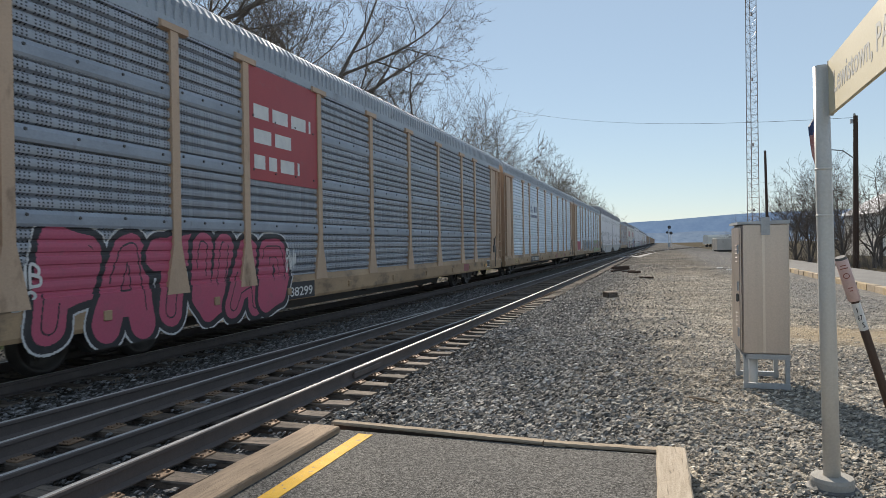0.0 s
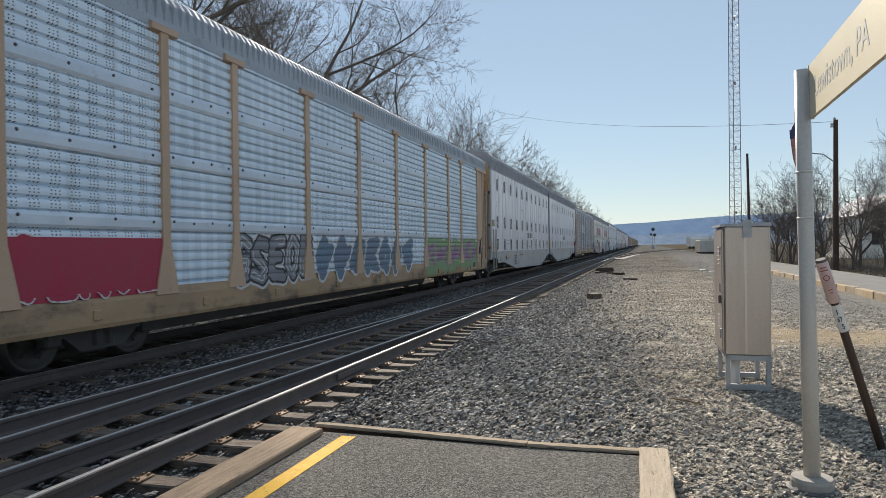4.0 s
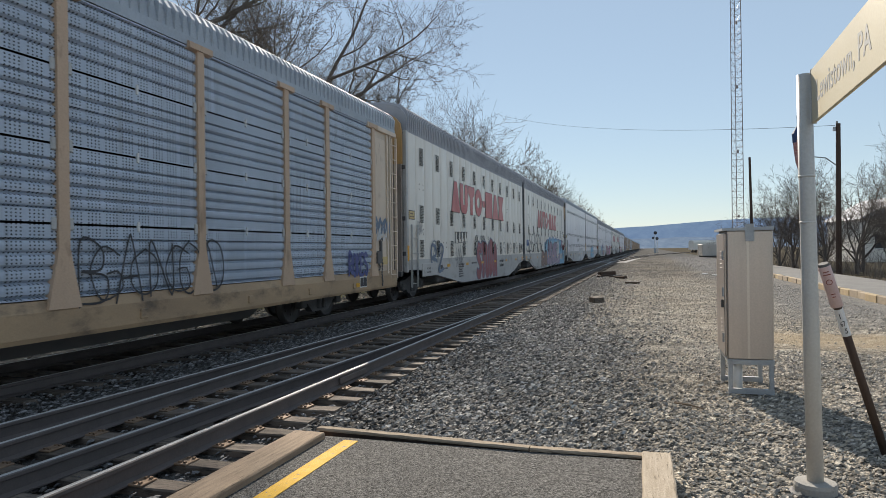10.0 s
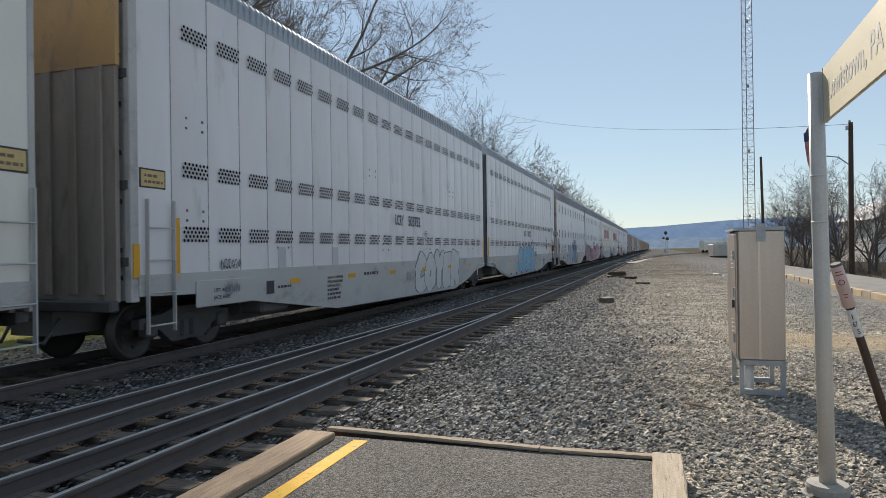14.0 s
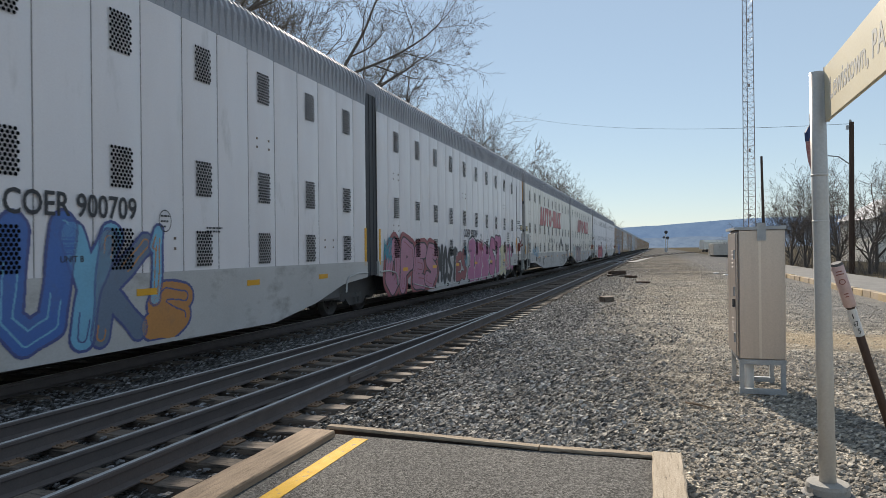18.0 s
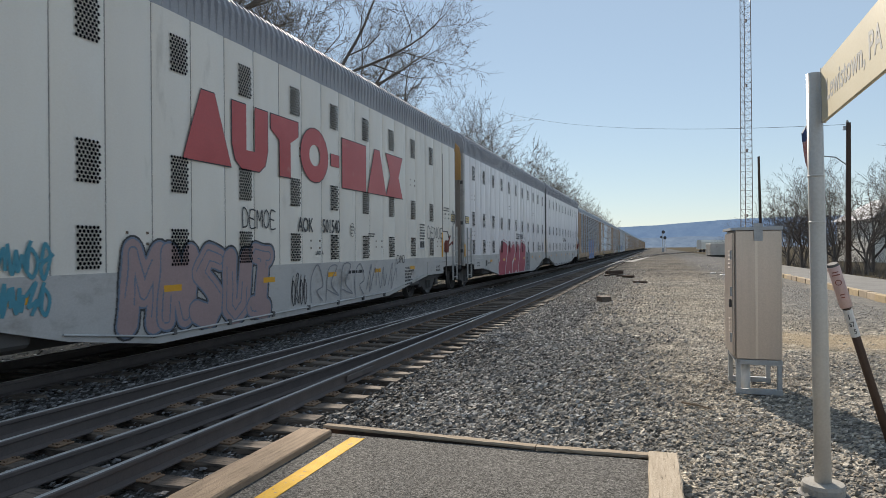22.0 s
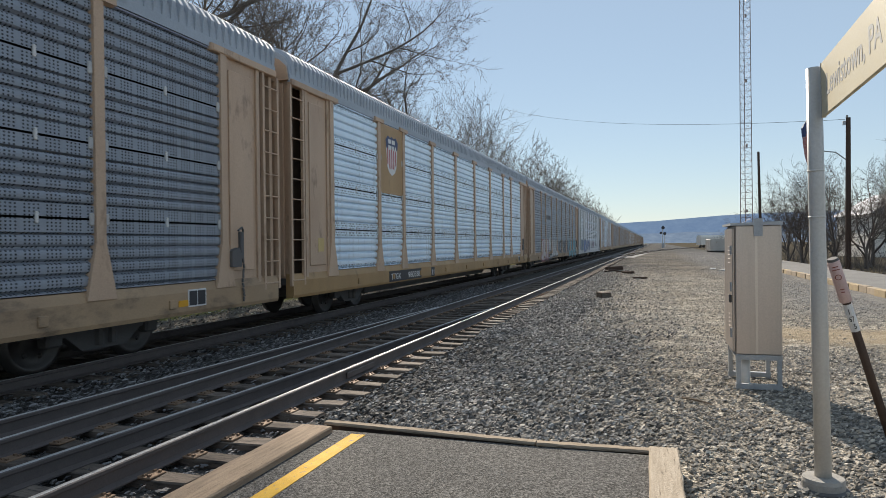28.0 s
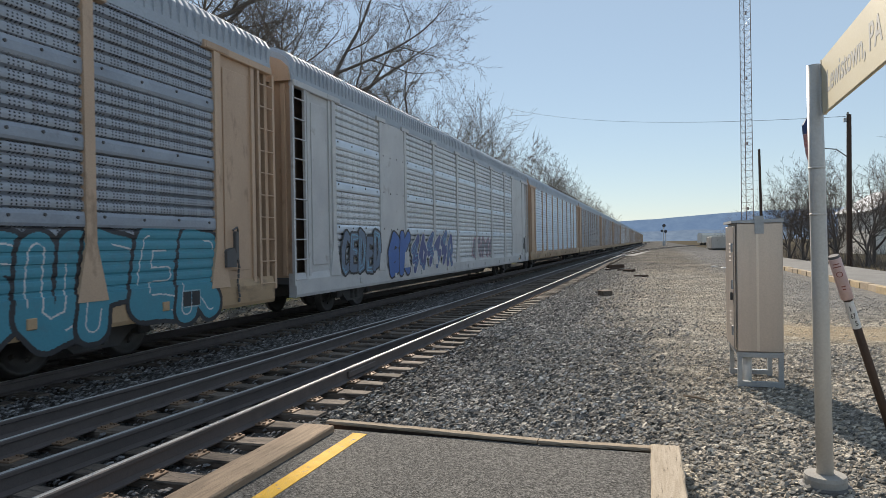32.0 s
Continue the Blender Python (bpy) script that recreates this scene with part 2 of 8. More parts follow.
M["notice"] = surf("faded_yellow_notice", (0.62, 0.46, 0.19), (0.54, 0.40, 0.17), 3, 0.45, 0, 0.05, 60, (0.4, 0.3, 0.16), (0.6, 0.85))
M["red_panel"] = surf("faded_red_panel", (0.42, 0.055, 0.06), (0.36, 0.06, 0.07), 1.0, 0.5, 0, 0.1, 40, (0.28, 0.12, 0.12), (0.6, 0.85))
M["red_letter"] = surf("red_lettering", (0.50, 0.075, 0.075), (0.43, 0.065, 0.065), 1.0, 0.4, 0, 0.05, 40, (0.50, 0.25, 0.22), (0.62, 0.85))
# near-black for the shade inside vents and slots, which are not cut open
M["hole"] = surf("hole_shade_black", (0.004, 0.004, 0.005), (0.006, 0.006, 0.006), 2, 0.9, 0, 0.0, 60, None, (0, 1), None, 0, 0, 0.05)
M["ink"] = surf("dark_stencil_ink", (0.02, 0.022, 0.028), (0.04, 0.04, 0.045), 6, 0.5, 0, 0.05)
M["navy"] = surf("faded_navy_paint", (0.02, 0.04, 0.14), (0.03, 0.05, 0.12), 4, 0.5, 0, 0.05)
M["chalk"] = surf("white_stencil_paint", (0.72, 0.72, 0.70), (0.6, 0.6, 0.6), 5, 0.5, 0, 0.05)
M["steel_rail"] = surf("polished_railhead", (0.50, 0.49, 0.47), (0.42, 0.41, 0.40), 2, 0.5, 0.4, 0.02, 30, None, (0.5, 0.7), (1, 0.02, 1))
M["rail_web"] = surf("rusty_rail", (0.125, 0.102, 0.095), (0.10, 0.085, 0.08), 4, 0.75, 0.1, 0.2)
M["tie"] = surf("weathered_tie", (0.185, 0.148, 0.118), (0.105, 0.087, 0.075), 3, 0.85, 0, 0.5, 60, (0.04, 0.036, 0.033), (0.5, 0.68), (1, 6, 6), 0.4, spec=0.12)
M["plate"] = surf("rusty_tie_plate", (0.26, 0.17, 0.11), (0.2, 0.14, 0.1), 8, 0.7, 0.2, 0.2, spec=0.12)
M["timber"] = surf("weathered_timber", (0.36, 0.265, 0.185), (0.235, 0.175, 0.125), 4, 0.85, 0, 0.6, 70, (0.12, 0.09, 0.07), (0.58, 0.72), (8, 0.7, 8), 0.12, spec=0.12)
M["timber_y"] = surf("bleached_split_timber", (0.46, 0.385, 0.30), (0.33, 0.27, 0.20), 4, 0.85, 0, 0.7, 70, (0.10, 0.08, 0.06), (0.58, 0.70), (9, 0.6, 9), 0.12, spec=0.12)
M["timber_x"] = surf("weathered_timber_board", (0.34, 0.27, 0.20), (0.23, 0.18, 0.13), 4, 0.85, 0, 0.6, 70, (0.10, 0.08, 0.06), (0.56, 0.72), (0.7, 8, 8), 0.12, spec=0.12)
M["line"] = surf("worn_yellow_line", (0.66, 0.38, 0.025), (0.58, 0.33, 0.025), 9, 0.7, 0, 0.4, 120, (0.20, 0.17, 0.13), (0.60, 0.66), spec=0.12)
# brighter copy of the aluminium, for the painted reflection streak on the cabinet
M["alu_streak"] = surf("bright_reflection_streak", (0.66, 0.60, 0.54), (0.58, 0.52, 0.46), 1.0, 0.33, 0.7, 0.05, 60, None, (0, 1), (3, 3, 0.25))
# the warm brown reflection is put into the base colour
M["alu"] = surf("brushed_aluminium", (0.53, 0.46, 0.41), (0.46, 0.40, 0.355), 1.0, 0.36, 0.65, 0.06, 60, (0.42, 0.38, 0.33), (0.55, 0.8), (3, 3, 0.25))
M["galv_frame"] = surf("galvanised_frame", (0.40, 0.42, 0.44), (0.33, 0.35, 0.37), 6, 0.5, 0.6, 0.1)
M["post"] = surf("silver_painted_post", (0.56, 0.55, 0.52), (0.49, 0.48, 0.46), 1.5, 0.5, 0.1, 0.05, 60, (0.24, 0.23, 0.21), (0.66, 0.85))
M["sign"] = surf("cream_sign_face", (0.66, 0.58, 0.40), (0.62, 0.55, 0.38), 1.0, 0.45, 0, 0.03)
M["sign_ink"] = surf("grey_sign_lettering", (0.34, 0.34, 0.33), (0.31, 0.31, 0.30), 2, 0.5, 0, 0.02)
M["concrete"] = surf("concrete", (0.38, 0.36, 0.33), (0.30, 0.285, 0.26), 3, 0.85, 0, 0.3, 80, (0.2, 0.18, 0.16), (0.58, 0.75), spec=0.12)
M["pavement"] = surf("grey_pavement", (0.21, 0.206, 0.198), (0.165, 0.162, 0.157), 1.2, 0.9, 0, 0.3, 80, (0.14, 0.135, 0.13), (0.58, 0.75), spec=0.12)
M["wood_pole"] = surf("creosoted_pole", (0.10, 0.07, 0.055), (0.07, 0.05, 0.042), 3, 0.85, 0, 0.5, 60, None, (0, 1), (8, 8, 0.4), spec=0.12)
M["tower"] = surf("tower_steel", (0.22, 0.22, 0.23), (0.28, 0.2, 0.17), 0.3, 0.5, 0.5, 0.05)
M["bark"] = surf("grey_bark", (0.155, 0.135, 0.12), (0.10, 0.087, 0.078), 4, 0.9, 0, 0.6, 30)
M["twig"] = surf("bare_twigs", (0.19, 0.16, 0.142), (0.135, 0.116, 0.104), 1, 0.85, 0, 0.1)
M["shrub_twig"] = surf("brown_shrub_twigs", (0.11, 0.09, 0.078), (0.075, 0.062, 0.054), 1, 0.9, 0, 0.1)
M["rust_red"] = surf("rust_red_paint", (0.24, 0.055, 0.04), (0.16, 0.05, 0.04), 6, 0.6, 0, 0.2)
M["pink"] = surf("faded_pink_marker", (0.60, 0.44, 0.42), (0.52, 0.37, 0.355), 6, 0.5, 0, 0.05, 60, (0.55, 0.4, 0.37), (0.6, 0.8))


# ---- mesh helpers ----
class Geo:
    """Collects vertices and faces of one mesh."""

    def __init__(self):
        self.v, self.f = [], []

    def add(self, verts, faces):
        n = len(self.v)
        self.v.extend(verts)
        self.f.extend(tuple(i + n for i in f) for f in faces)
        return self

    def box(self, x0, x1, y0, y1, z0, z1, c=0.0):
        """A box; c chamfers its edges."""
        if c <= 0:
            vs = [(x, y, z) for x in (x0, x1) for y in (y0, y1) for z in (z0, z1)]
            return self.add(vs, [(0, 1, 3, 2), (4, 6, 7, 5), (0, 4, 5, 1), (2, 3, 7, 6), (0, 2, 6, 4), (1, 5, 7, 3)])
        lo, hi = (x0, y0, z0), (x1, y1, z1)
        vs, ids = [], {}
        for i in range(8):
            s = ((i >> 2) & 1, (i >> 1) & 1, i & 1)
            for ax in range(3):
                p = []
                for k in range(3):
                    e = hi[k] if s[k] else lo[k]
                    p.append(e if k == ax else e + (-c if s[k] else c))
                ids[(s, ax)] = len(vs)
                vs.append(tuple(p))
        fs = []
        for ax in range(3):
            a, b = (ax + 1) % 3, (ax + 2) % 3
            for side in (0, 1):
                q = []
                for sa, sb in ((0, 0), (1, 0), (1, 1), (0, 1)):
                    s = [0, 0, 0]
                    s[ax], s[a], s[b] = side, sa, sb
                    q.append(ids[(tuple(s), ax)])
                fs.append(tuple(q if side else q[::-1]))
            for sa in (0, 1):
                for sb in (0, 1):
                    s0, s1 = [0, 0, 0], [0, 0, 0]
                    s0[a] = s1[a] = sa
                    s0[b] = s1[b] = sb
                    s1[ax] = 1
                    s0, s1 = tuple(s0), tuple(s1)
                    q = (ids[(s0, a)], ids[(s1, a)], ids[(s1, b)], ids[(s0, b)])
                    fs.append(q if sa == sb else q[::-1])
        for i in range(8):
            s = ((i >> 2) & 1, (i >> 1) & 1, i & 1)
            q = tuple(ids[(s, k)] for k in range(3))
            fs.append(q if sum(s) % 2 else q[::-1])
        return self.add(vs, fs)

    def prism(self, prof, axis, a, b):
        """A closed polygon drawn out along an axis. prof holds the two other coordinates in x, y, z order."""
        n = len(prof)
        def at(p, k):
            p = list(p)
            p.insert(axis, k)
            return tuple(p)
        vs = [at(p, a) for p in prof] + [at(p, b) for p in prof]
        fs = [tuple(range(n)), tuple(range(2 * n - 1, n - 1, -1))] + [(i, i + n, (i + 1) % n + n, (i + 1) % n) for i in range(n)]
        return self.add(vs, fs)

    def sheet(self, rows):
        """A surface from rows of points."""
        m = len(rows[0])
        vs = [p for r in rows for p in r]
        fs = [(i * m + j, i * m + j + 1, (i + 1) * m + j + 1, (i + 1) * m + j) for i in range(len(rows) - 1) for j in range(m - 1)]
        return self.add(vs, fs)

    def tube(self, pts, radii, n=6, cap=True):
        """A round bar through points; radii one number or one a point."""
        pts = [Vector(p) for p in pts]
        if isinstance(radii, (int, float)):
            radii = [radii] * len(pts)
        vs, fs = [], []
        ref = None
        for i, p in enumerate(pts):
            d = (pts[min(i + 1, len(pts) - 1)] - pts[max(i - 1, 0)]).normalized()
            if ref is None:
                ref = d.orthogonal().normalized()
            ref = (ref - d * ref.dot(d)).normalized()
            o = d.cross(ref)
            for k in range(n):
                a = 2 * math.pi * k / n
                vs.append(tuple(p + (ref * math.cos(a) + o * math.sin(a)) * radii[i]))
        for i in range(len(pts) - 1):
            for k in range(n):
                fs.append((i * n + k, i * n + (k + 1) % n, (i + 1) * n + (k + 1) % n, (i + 1) * n + k))
        if cap:
            fs.append(tuple(range(n - 1, -1, -1)))
            fs.append(tuple(range((len(pts) - 1) * n, len(pts) * n)))
        return self.add(vs, fs)

    def lathe(self, prof, n, axis_at=(0, 0, 0), axis="Z"):
        """Turns (radius, height) pairs about an axis."""
        vs, fs = [], []
        for r, h in prof:
            for k in range(n):
                a = 2 * math.pi * k / n
                c, s = r * math.cos(a), r * math.sin(a)
                p = {"Z": (c, s, h), "X": (h, c, s), "Y": (s, h, c)}[axis]
                vs.append(tuple(p[i] + axis_at[i] for i in range(3)))
        m = len(prof)
        for i in range(m - 1):
            for k in range(n):
                fs.append((i * n + k, i * n + (k + 1) % n, (i + 1) * n + (k + 1) % n, (i + 1) * n + k))
        fs.append(tuple(range(n - 1, -1, -1)))
        fs.append(tuple(range((m - 1) * n, m * n)))
        return self.add(vs, fs)

    def mesh(self, name, material, smooth=False):
        me = bpy.data.meshes.new(name)
        me.from_pydata(self.v, [], self.f)
        if material:
            me.materials.append(material)
        if smooth:
            me.polygons.foreach_set("use_smooth", [True] * len(me.polygons))
        me.update()
        return me


STORE = {}


def shared(key, build, name, material, smooth=False):
    """One mesh for all alike pieces."""
    if key not in STORE:
        g = Geo()
        build(g)
        STORE[key] = g.mesh(name, material, smooth)
    return STORE[key]


def piece(name, me, parent=None, at=None, label=""):
    ob = new(name, me)
    if parent is not None:
        ob.parent = parent
    if at is not None:
        ob.matrix_basis = at
    if label:
        ob["label"] = label
    return ob


def part(name, build, material, parent, label="", at=None, smooth=False):
    """One mesh object under a thing or under a part. build: a Geo, or a function that fills one."""
    g = build
    if not isinstance(g, Geo):
        g = Geo()
        build(g)
    return piece(name, g.mesh(name, material, smooth), parent, at, label)


def thing(name, label, category, at=None, group="", kind=""):
    ob = new(name)
    ob.empty_display_size = 0.3
    if at is not None:
        ob.matrix_basis = at
    return tagged(ob, label, category, group, kind)


def words(name, body, size, material, parent, at, label="", width=None):
    """Lettering in the built-in font, flat, as a mesh; at maps its plane. width squeezes it."""
    cu = bpy.data.curves.new(name, "FONT")
    cu.body, cu.size, cu.extrude = body, size, 0.0006
    cu.offset = 0.012 * size
    cu.resolution_u = 3
    tmp = bpy.data.objects.new(name, cu)
    me = bpy.data.meshes.new_from_object(tmp)
    bpy.data.objects.remove(tmp)
    me.materials.clear()
    me.materials.append(material)
    if width:
        xs = [v.co.x for v in me.vertices]
        k, x0 = width / (max(xs) - min(xs)), min(xs)
        for v in me.vertices:
            v.co.x = (v.co.x - x0) * k
    return piece(name, me, parent, at, label)


SIDE = Matrix(((0, 0, 1, 0), (1, 0, 0, 0), (0, 1, 0, 0), (0, 0, 0, 1)))   # writing on the +x side, read towards +y


def on_side(x, y, z):
    return Matrix.Translation((x, y, z)) @ SIDE


# ---- ground ----
def ground_z(x, y):
    z = GROUND_Z
    z += 0.03 * noise.noise((x * 0.25, y * 0.12, 0)) + 0.015 * noise.noise((x * 1.1, y * 0.9, 3))
    if x < -1.0:                                   # shoulder falls a little, then the track bed
        z -= 0.10 * min(1, (-1.0 - x) / 2.2) * (1 if y < 200 else 0.5)
    if x < -11.2:
        z -= 0.05 * min(6, (-11.2 - x))
    return z


def build_ground():
    ys = [-60, -30, -12, -4, 0, 2, 3.5] + [4.5 + 0.5 * i for i in range(52)] + [31 + 1.5 * i for i in range(30)] + [80, 90, 100, 120, 150, 180, 220, 270, 330, 400, 520, 700, 1000, 1500, 2200, 3200]
    xs = [-2500, -1200, -600, -300, -150, -80, -50, -35, -26, -20, -16, -14, -12.5, -11.2, -10, -9, -8, -7, -6.5, -6, -5.5, -5, -4.5, -4, -3.5] + [-3.25 + 0.35 * i for i in range(30)] + [7.4, 8, 9, 10, 12, 15, 20, 28, 40, 60, 90, 150, 300, 600, 1200, 2500]
    rows = [[(x, y, ground_z(x, y)) for x in xs] for y in ys]
    # the sheet dips under the paved strip so that the slab covers it
    for r in rows:
        for i, p in enumerate(r):
            if -3.4 < p[0] < 0.1 and p[1] < 5.4:
                r[i] = (p[0], p[1], -0.24)
            elif -11.2 < p[0] < -3.2:
                r[i] = (p[0], p[1], p[2] - 0.03)
    me = Geo().sheet(rows).mesh("ground", None, True)
    ob = new("ground", me)
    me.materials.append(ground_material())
    return tagged(ob, "grey gravel yard with tan dirt, grass beyond the tracks", "ground", kind="structure")


def ground_material():
    m, nt, bs = tree_of("gravel_ground")
    tc = nt.nodes.new("ShaderNodeTexCoord")
    vec = tc.outputs["Object"]
    sep = nt.nodes.new("ShaderNodeSeparateXYZ")
    link(nt, vec, sep.inputs[0])
    x, y = sep.outputs["X"], sep.outputs["Y"]
    big = noise_of(nt, vec, 0.35, 5, 0.6)
    mid = noise_of(nt, vec, 2.2, 5, 0.65)
    vor = nt.nodes.new("ShaderNodeTexVoronoi")
    vor.inputs["Scale"].default_value = 22
    link(nt, vec, vor.inputs["Vector"])
    vor2 = nt.nodes.new("ShaderNodeTexVoronoi")
    vor2.inputs["Scale"].default_value = 60
    link(nt, vec, vor2.inputs["Vector"])
    stone = nt.nodes.new("ShaderNodeSeparateColor")
    link(nt, vor.outputs["Color"], stone.inputs[0])
    stone2 = nt.nodes.new("ShaderNodeSeparateColor")
    link(nt, vor2.outputs["Color"], stone2.inputs[0])
    col = mix(nt, ramp(nt, big, 0.35, 0.65), (0.28, 0.264, 0.24), (0.36, 0.33, 0.285))
    clump = noise_of(nt, vec, 5.0, 9, 0.82)
    col = mix(nt, 0.85, col, mix(nt, ramp(nt, clump, 0.36, 0.64), (0.14, 0.14, 0.14), (0.84, 0.83, 0.81)), "OVERLAY")
    col = mix(nt, ramp(nt, mid, 0.45, 0.7, 0, 0.55), col, (0.17, 0.165, 0.16))
    grit = mix(nt, stone2.outputs[0], (0.20, 0.20, 0.20), (0.82, 0.82, 0.82))
    col = mix(nt, 0.8, col, grit, "OVERLAY")
    pebble = mix(nt, stone.outputs[0], (0.26, 0.26, 0.26), (0.76, 0.75, 0.73))
    col = mix(nt, 0.7, col, pebble, "OVERLAY")
    drift = noise_of(nt, vec, 0.9, 7, 0.75, (0.5, 1.4, 1))
    col = mix(nt, 0.7, col, mix(nt, ramp(nt, drift, 0.35, 0.65), (0.22, 0.22, 0.22), (0.74, 0.73, 0.71)), "OVERLAY")
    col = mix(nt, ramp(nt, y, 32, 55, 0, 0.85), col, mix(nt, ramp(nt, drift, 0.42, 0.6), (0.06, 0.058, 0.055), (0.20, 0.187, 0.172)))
    # tan dirt showing across the yard
    wob = math_of(nt, "ADD", y, math_of(nt, "MULTIPLY", ramp(nt, mid, 0, 1, -1, 1), 1.6))
    strip = math_of(nt, "MULTIPLY", ramp(nt, wob, 12.6, 13.6), ramp(nt, wob, 14.6, 15.8, 1, 0))
    strip = math_of(nt, "MULTIPLY", strip, ramp(nt, x, 0.6, 2.6))
    col = mix(nt, math_of(nt, "MULTIPLY", strip, 0.65), col, (0.40, 0.315, 0.21))
    # tan fines in the middle of the yard
    mids = math_of(nt, "MULTIPLY", ramp(nt, noise_of(nt, vec, 0.16, 3, 0.5), 0.45, 0.6), ramp(nt, y, 8, 24, 0.1, 0.3))
    col = mix(nt, mids, col, (0.34, 0.29, 0.225))
    # ground darkened to stand in for shade in the gaps between ballast stones
    bed = math_of(nt, "MULTIPLY", ramp(nt, math_of(nt, "ADD", x, math_of(nt, "MULTIPLY", mid, 1.2)), -1.9, 0.1, 1, 0), ramp(nt, y, 26, 48, 1, 0.35))
    col = mix(nt, math_of(nt, "MULTIPLY", bed, 0.65), col, mix(nt, stone2.outputs[2], (0.045, 0.044, 0.042), (0.15, 0.143, 0.133)))
    # paved lot towards the kerb
    lot = math_of(nt, "MULTIPLY", ramp(nt, x, 2.6, 4.4), ramp(nt, y, 16, 20))
    col = mix(nt, math_of(nt, "MULTIPLY", lot, 0.7), col, mix(nt, stone2.outputs[1], (0.15, 0.15, 0.15), (0.29, 0.285, 0.28)))
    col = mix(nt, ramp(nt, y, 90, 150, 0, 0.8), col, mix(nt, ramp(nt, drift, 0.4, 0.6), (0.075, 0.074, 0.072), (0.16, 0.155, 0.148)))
    # grass behind the tracks and beside the far lot
    grass_c = mix(nt, mid, (0.13, 0.15, 0.04), (0.24, 0.21, 0.09))
    col = mix(nt, ramp(nt, math_of(nt, "ADD", x, math_of(nt, "MULTIPLY", mid, 2.0)), -12.2, -11.2, 1, 0), col, grass_c)
    brush_c = mix(nt, mid, (0.12, 0.104, 0.078), (0.08, 0.071, 0.056))
    col = mix(nt, ramp(nt, math_of(nt, "ADD", x, mid), 10.4, 11.2), col, brush_c)
    # darker along the tracks
    track_dark = math_of(nt, "MULTIPLY", ramp(nt, x, -11.2, -10.6), ramp(nt, math_of(nt, "ADD", x, math_of(nt, "MULTIPLY", mid, 0.8)), -3.0, -1.4, 1, 0))
    col = mix(nt, math_of(nt, "MULTIPLY", track_dark, 0.75), col, mix(nt, stone.outputs[1], (0.055, 0.053, 0.051), (0.14, 0.135, 0.13)))
    link(nt, col, bs.inputs["Base Color"])
    bs.inputs["Roughness"].default_value = 1.0
    bs.inputs["Specular IOR Level"].default_value = 0.0
    b = nt.nodes.new("ShaderNodeBump")
    b.inputs["Strength"].default_value, b.inputs["Distance"].default_value = 0.9, 0.03
    h = math_of(nt, "ADD", ramp(nt, vor.outputs["Distance"], 0, 0.6, 1, 0), math_of(nt, "MULTIPLY", ramp(nt, vor2.outputs["Distance"], 0, 0.6, 1, 0), 0.5))
    link(nt, h, b.inputs["Height"])
    link(nt, b.outputs[0], bs.inputs["Normal"])
    return m


build_ground()


def asphalt_material():
    m, nt, bs = tree_of("worn_asphalt")
    vec = coords(nt, False)
    vor = nt.nodes.new("ShaderNodeTexVoronoi")
    vor.inputs["Scale"].default_value = 105
    link(nt, vec, vor.inputs["Vector"])
    s = nt.nodes.new("ShaderNodeSeparateColor")
    link(nt, vor.outputs["Color"], s.inputs[0])
    big = noise_of(nt, vec, 1.1, 5, 0.6)
    col = mix(nt, ramp(nt, big, 0.3, 0.7), (0.098, 0.094, 0.089), (0.135, 0.129, 0.121))
    col = mix(nt, 0.75, col, mix(nt, ramp(nt, s.outputs[0], 0.15, 0.95), (0.02, 0.0195, 0.019), (0.215, 0.206, 0.194)))
    col = mix(nt, 0.8, col, mix(nt, ramp(nt, noise_of(nt, vec, 28, 4, 0.7), 0.36, 0.64), (0.28, 0.28, 0.28), (0.72, 0.72, 0.72)), "OVERLAY")
    wv = node(nt, "ShaderNodeTexVoronoi", Scale=0.55)
    wv.feature = "DISTANCE_TO_EDGE"
    vv = nt.nodes.new("ShaderNodeVectorMath")
    wob = node(nt, "ShaderNodeTexNoise", Scale=3.0, Detail=5.0)
    link(nt, vec, wob.inputs["Vector"])
    link(nt, vec, vv.inputs[0])
    link(nt, wob.outputs["Color"], vv.inputs[1])
    link(nt, vv.outputs[0], wv.inputs["Vector"])
    crack = ramp(nt, wv.outputs["Distance"], 0.0, 0.006, 1, 0)
    col = mix(nt, math_of(nt, "MULTIPLY", crack, 0.35), col, (0.035, 0.032, 0.03))
    link(nt, col, bs.inputs["Base Color"])
    bs.inputs["Roughness"].default_value = 0.9
    bs.inputs["Specular IOR Level"].default_value = 0.1
    b = nt.nodes.new("ShaderNodeBump")
    b.inputs["Strength"].default_value, b.inputs["Distance"].default_value = 0.8, 0.006
    link(nt, math_of(nt, "SUBTRACT", ramp(nt, vor.outputs["Distance"], 0, 0.6, 1, 0), crack), b.inputs["Height"])
    link(nt, b.outputs[0], bs.inputs["Normal"])
    return m


M["asphalt"] = asphalt_material()


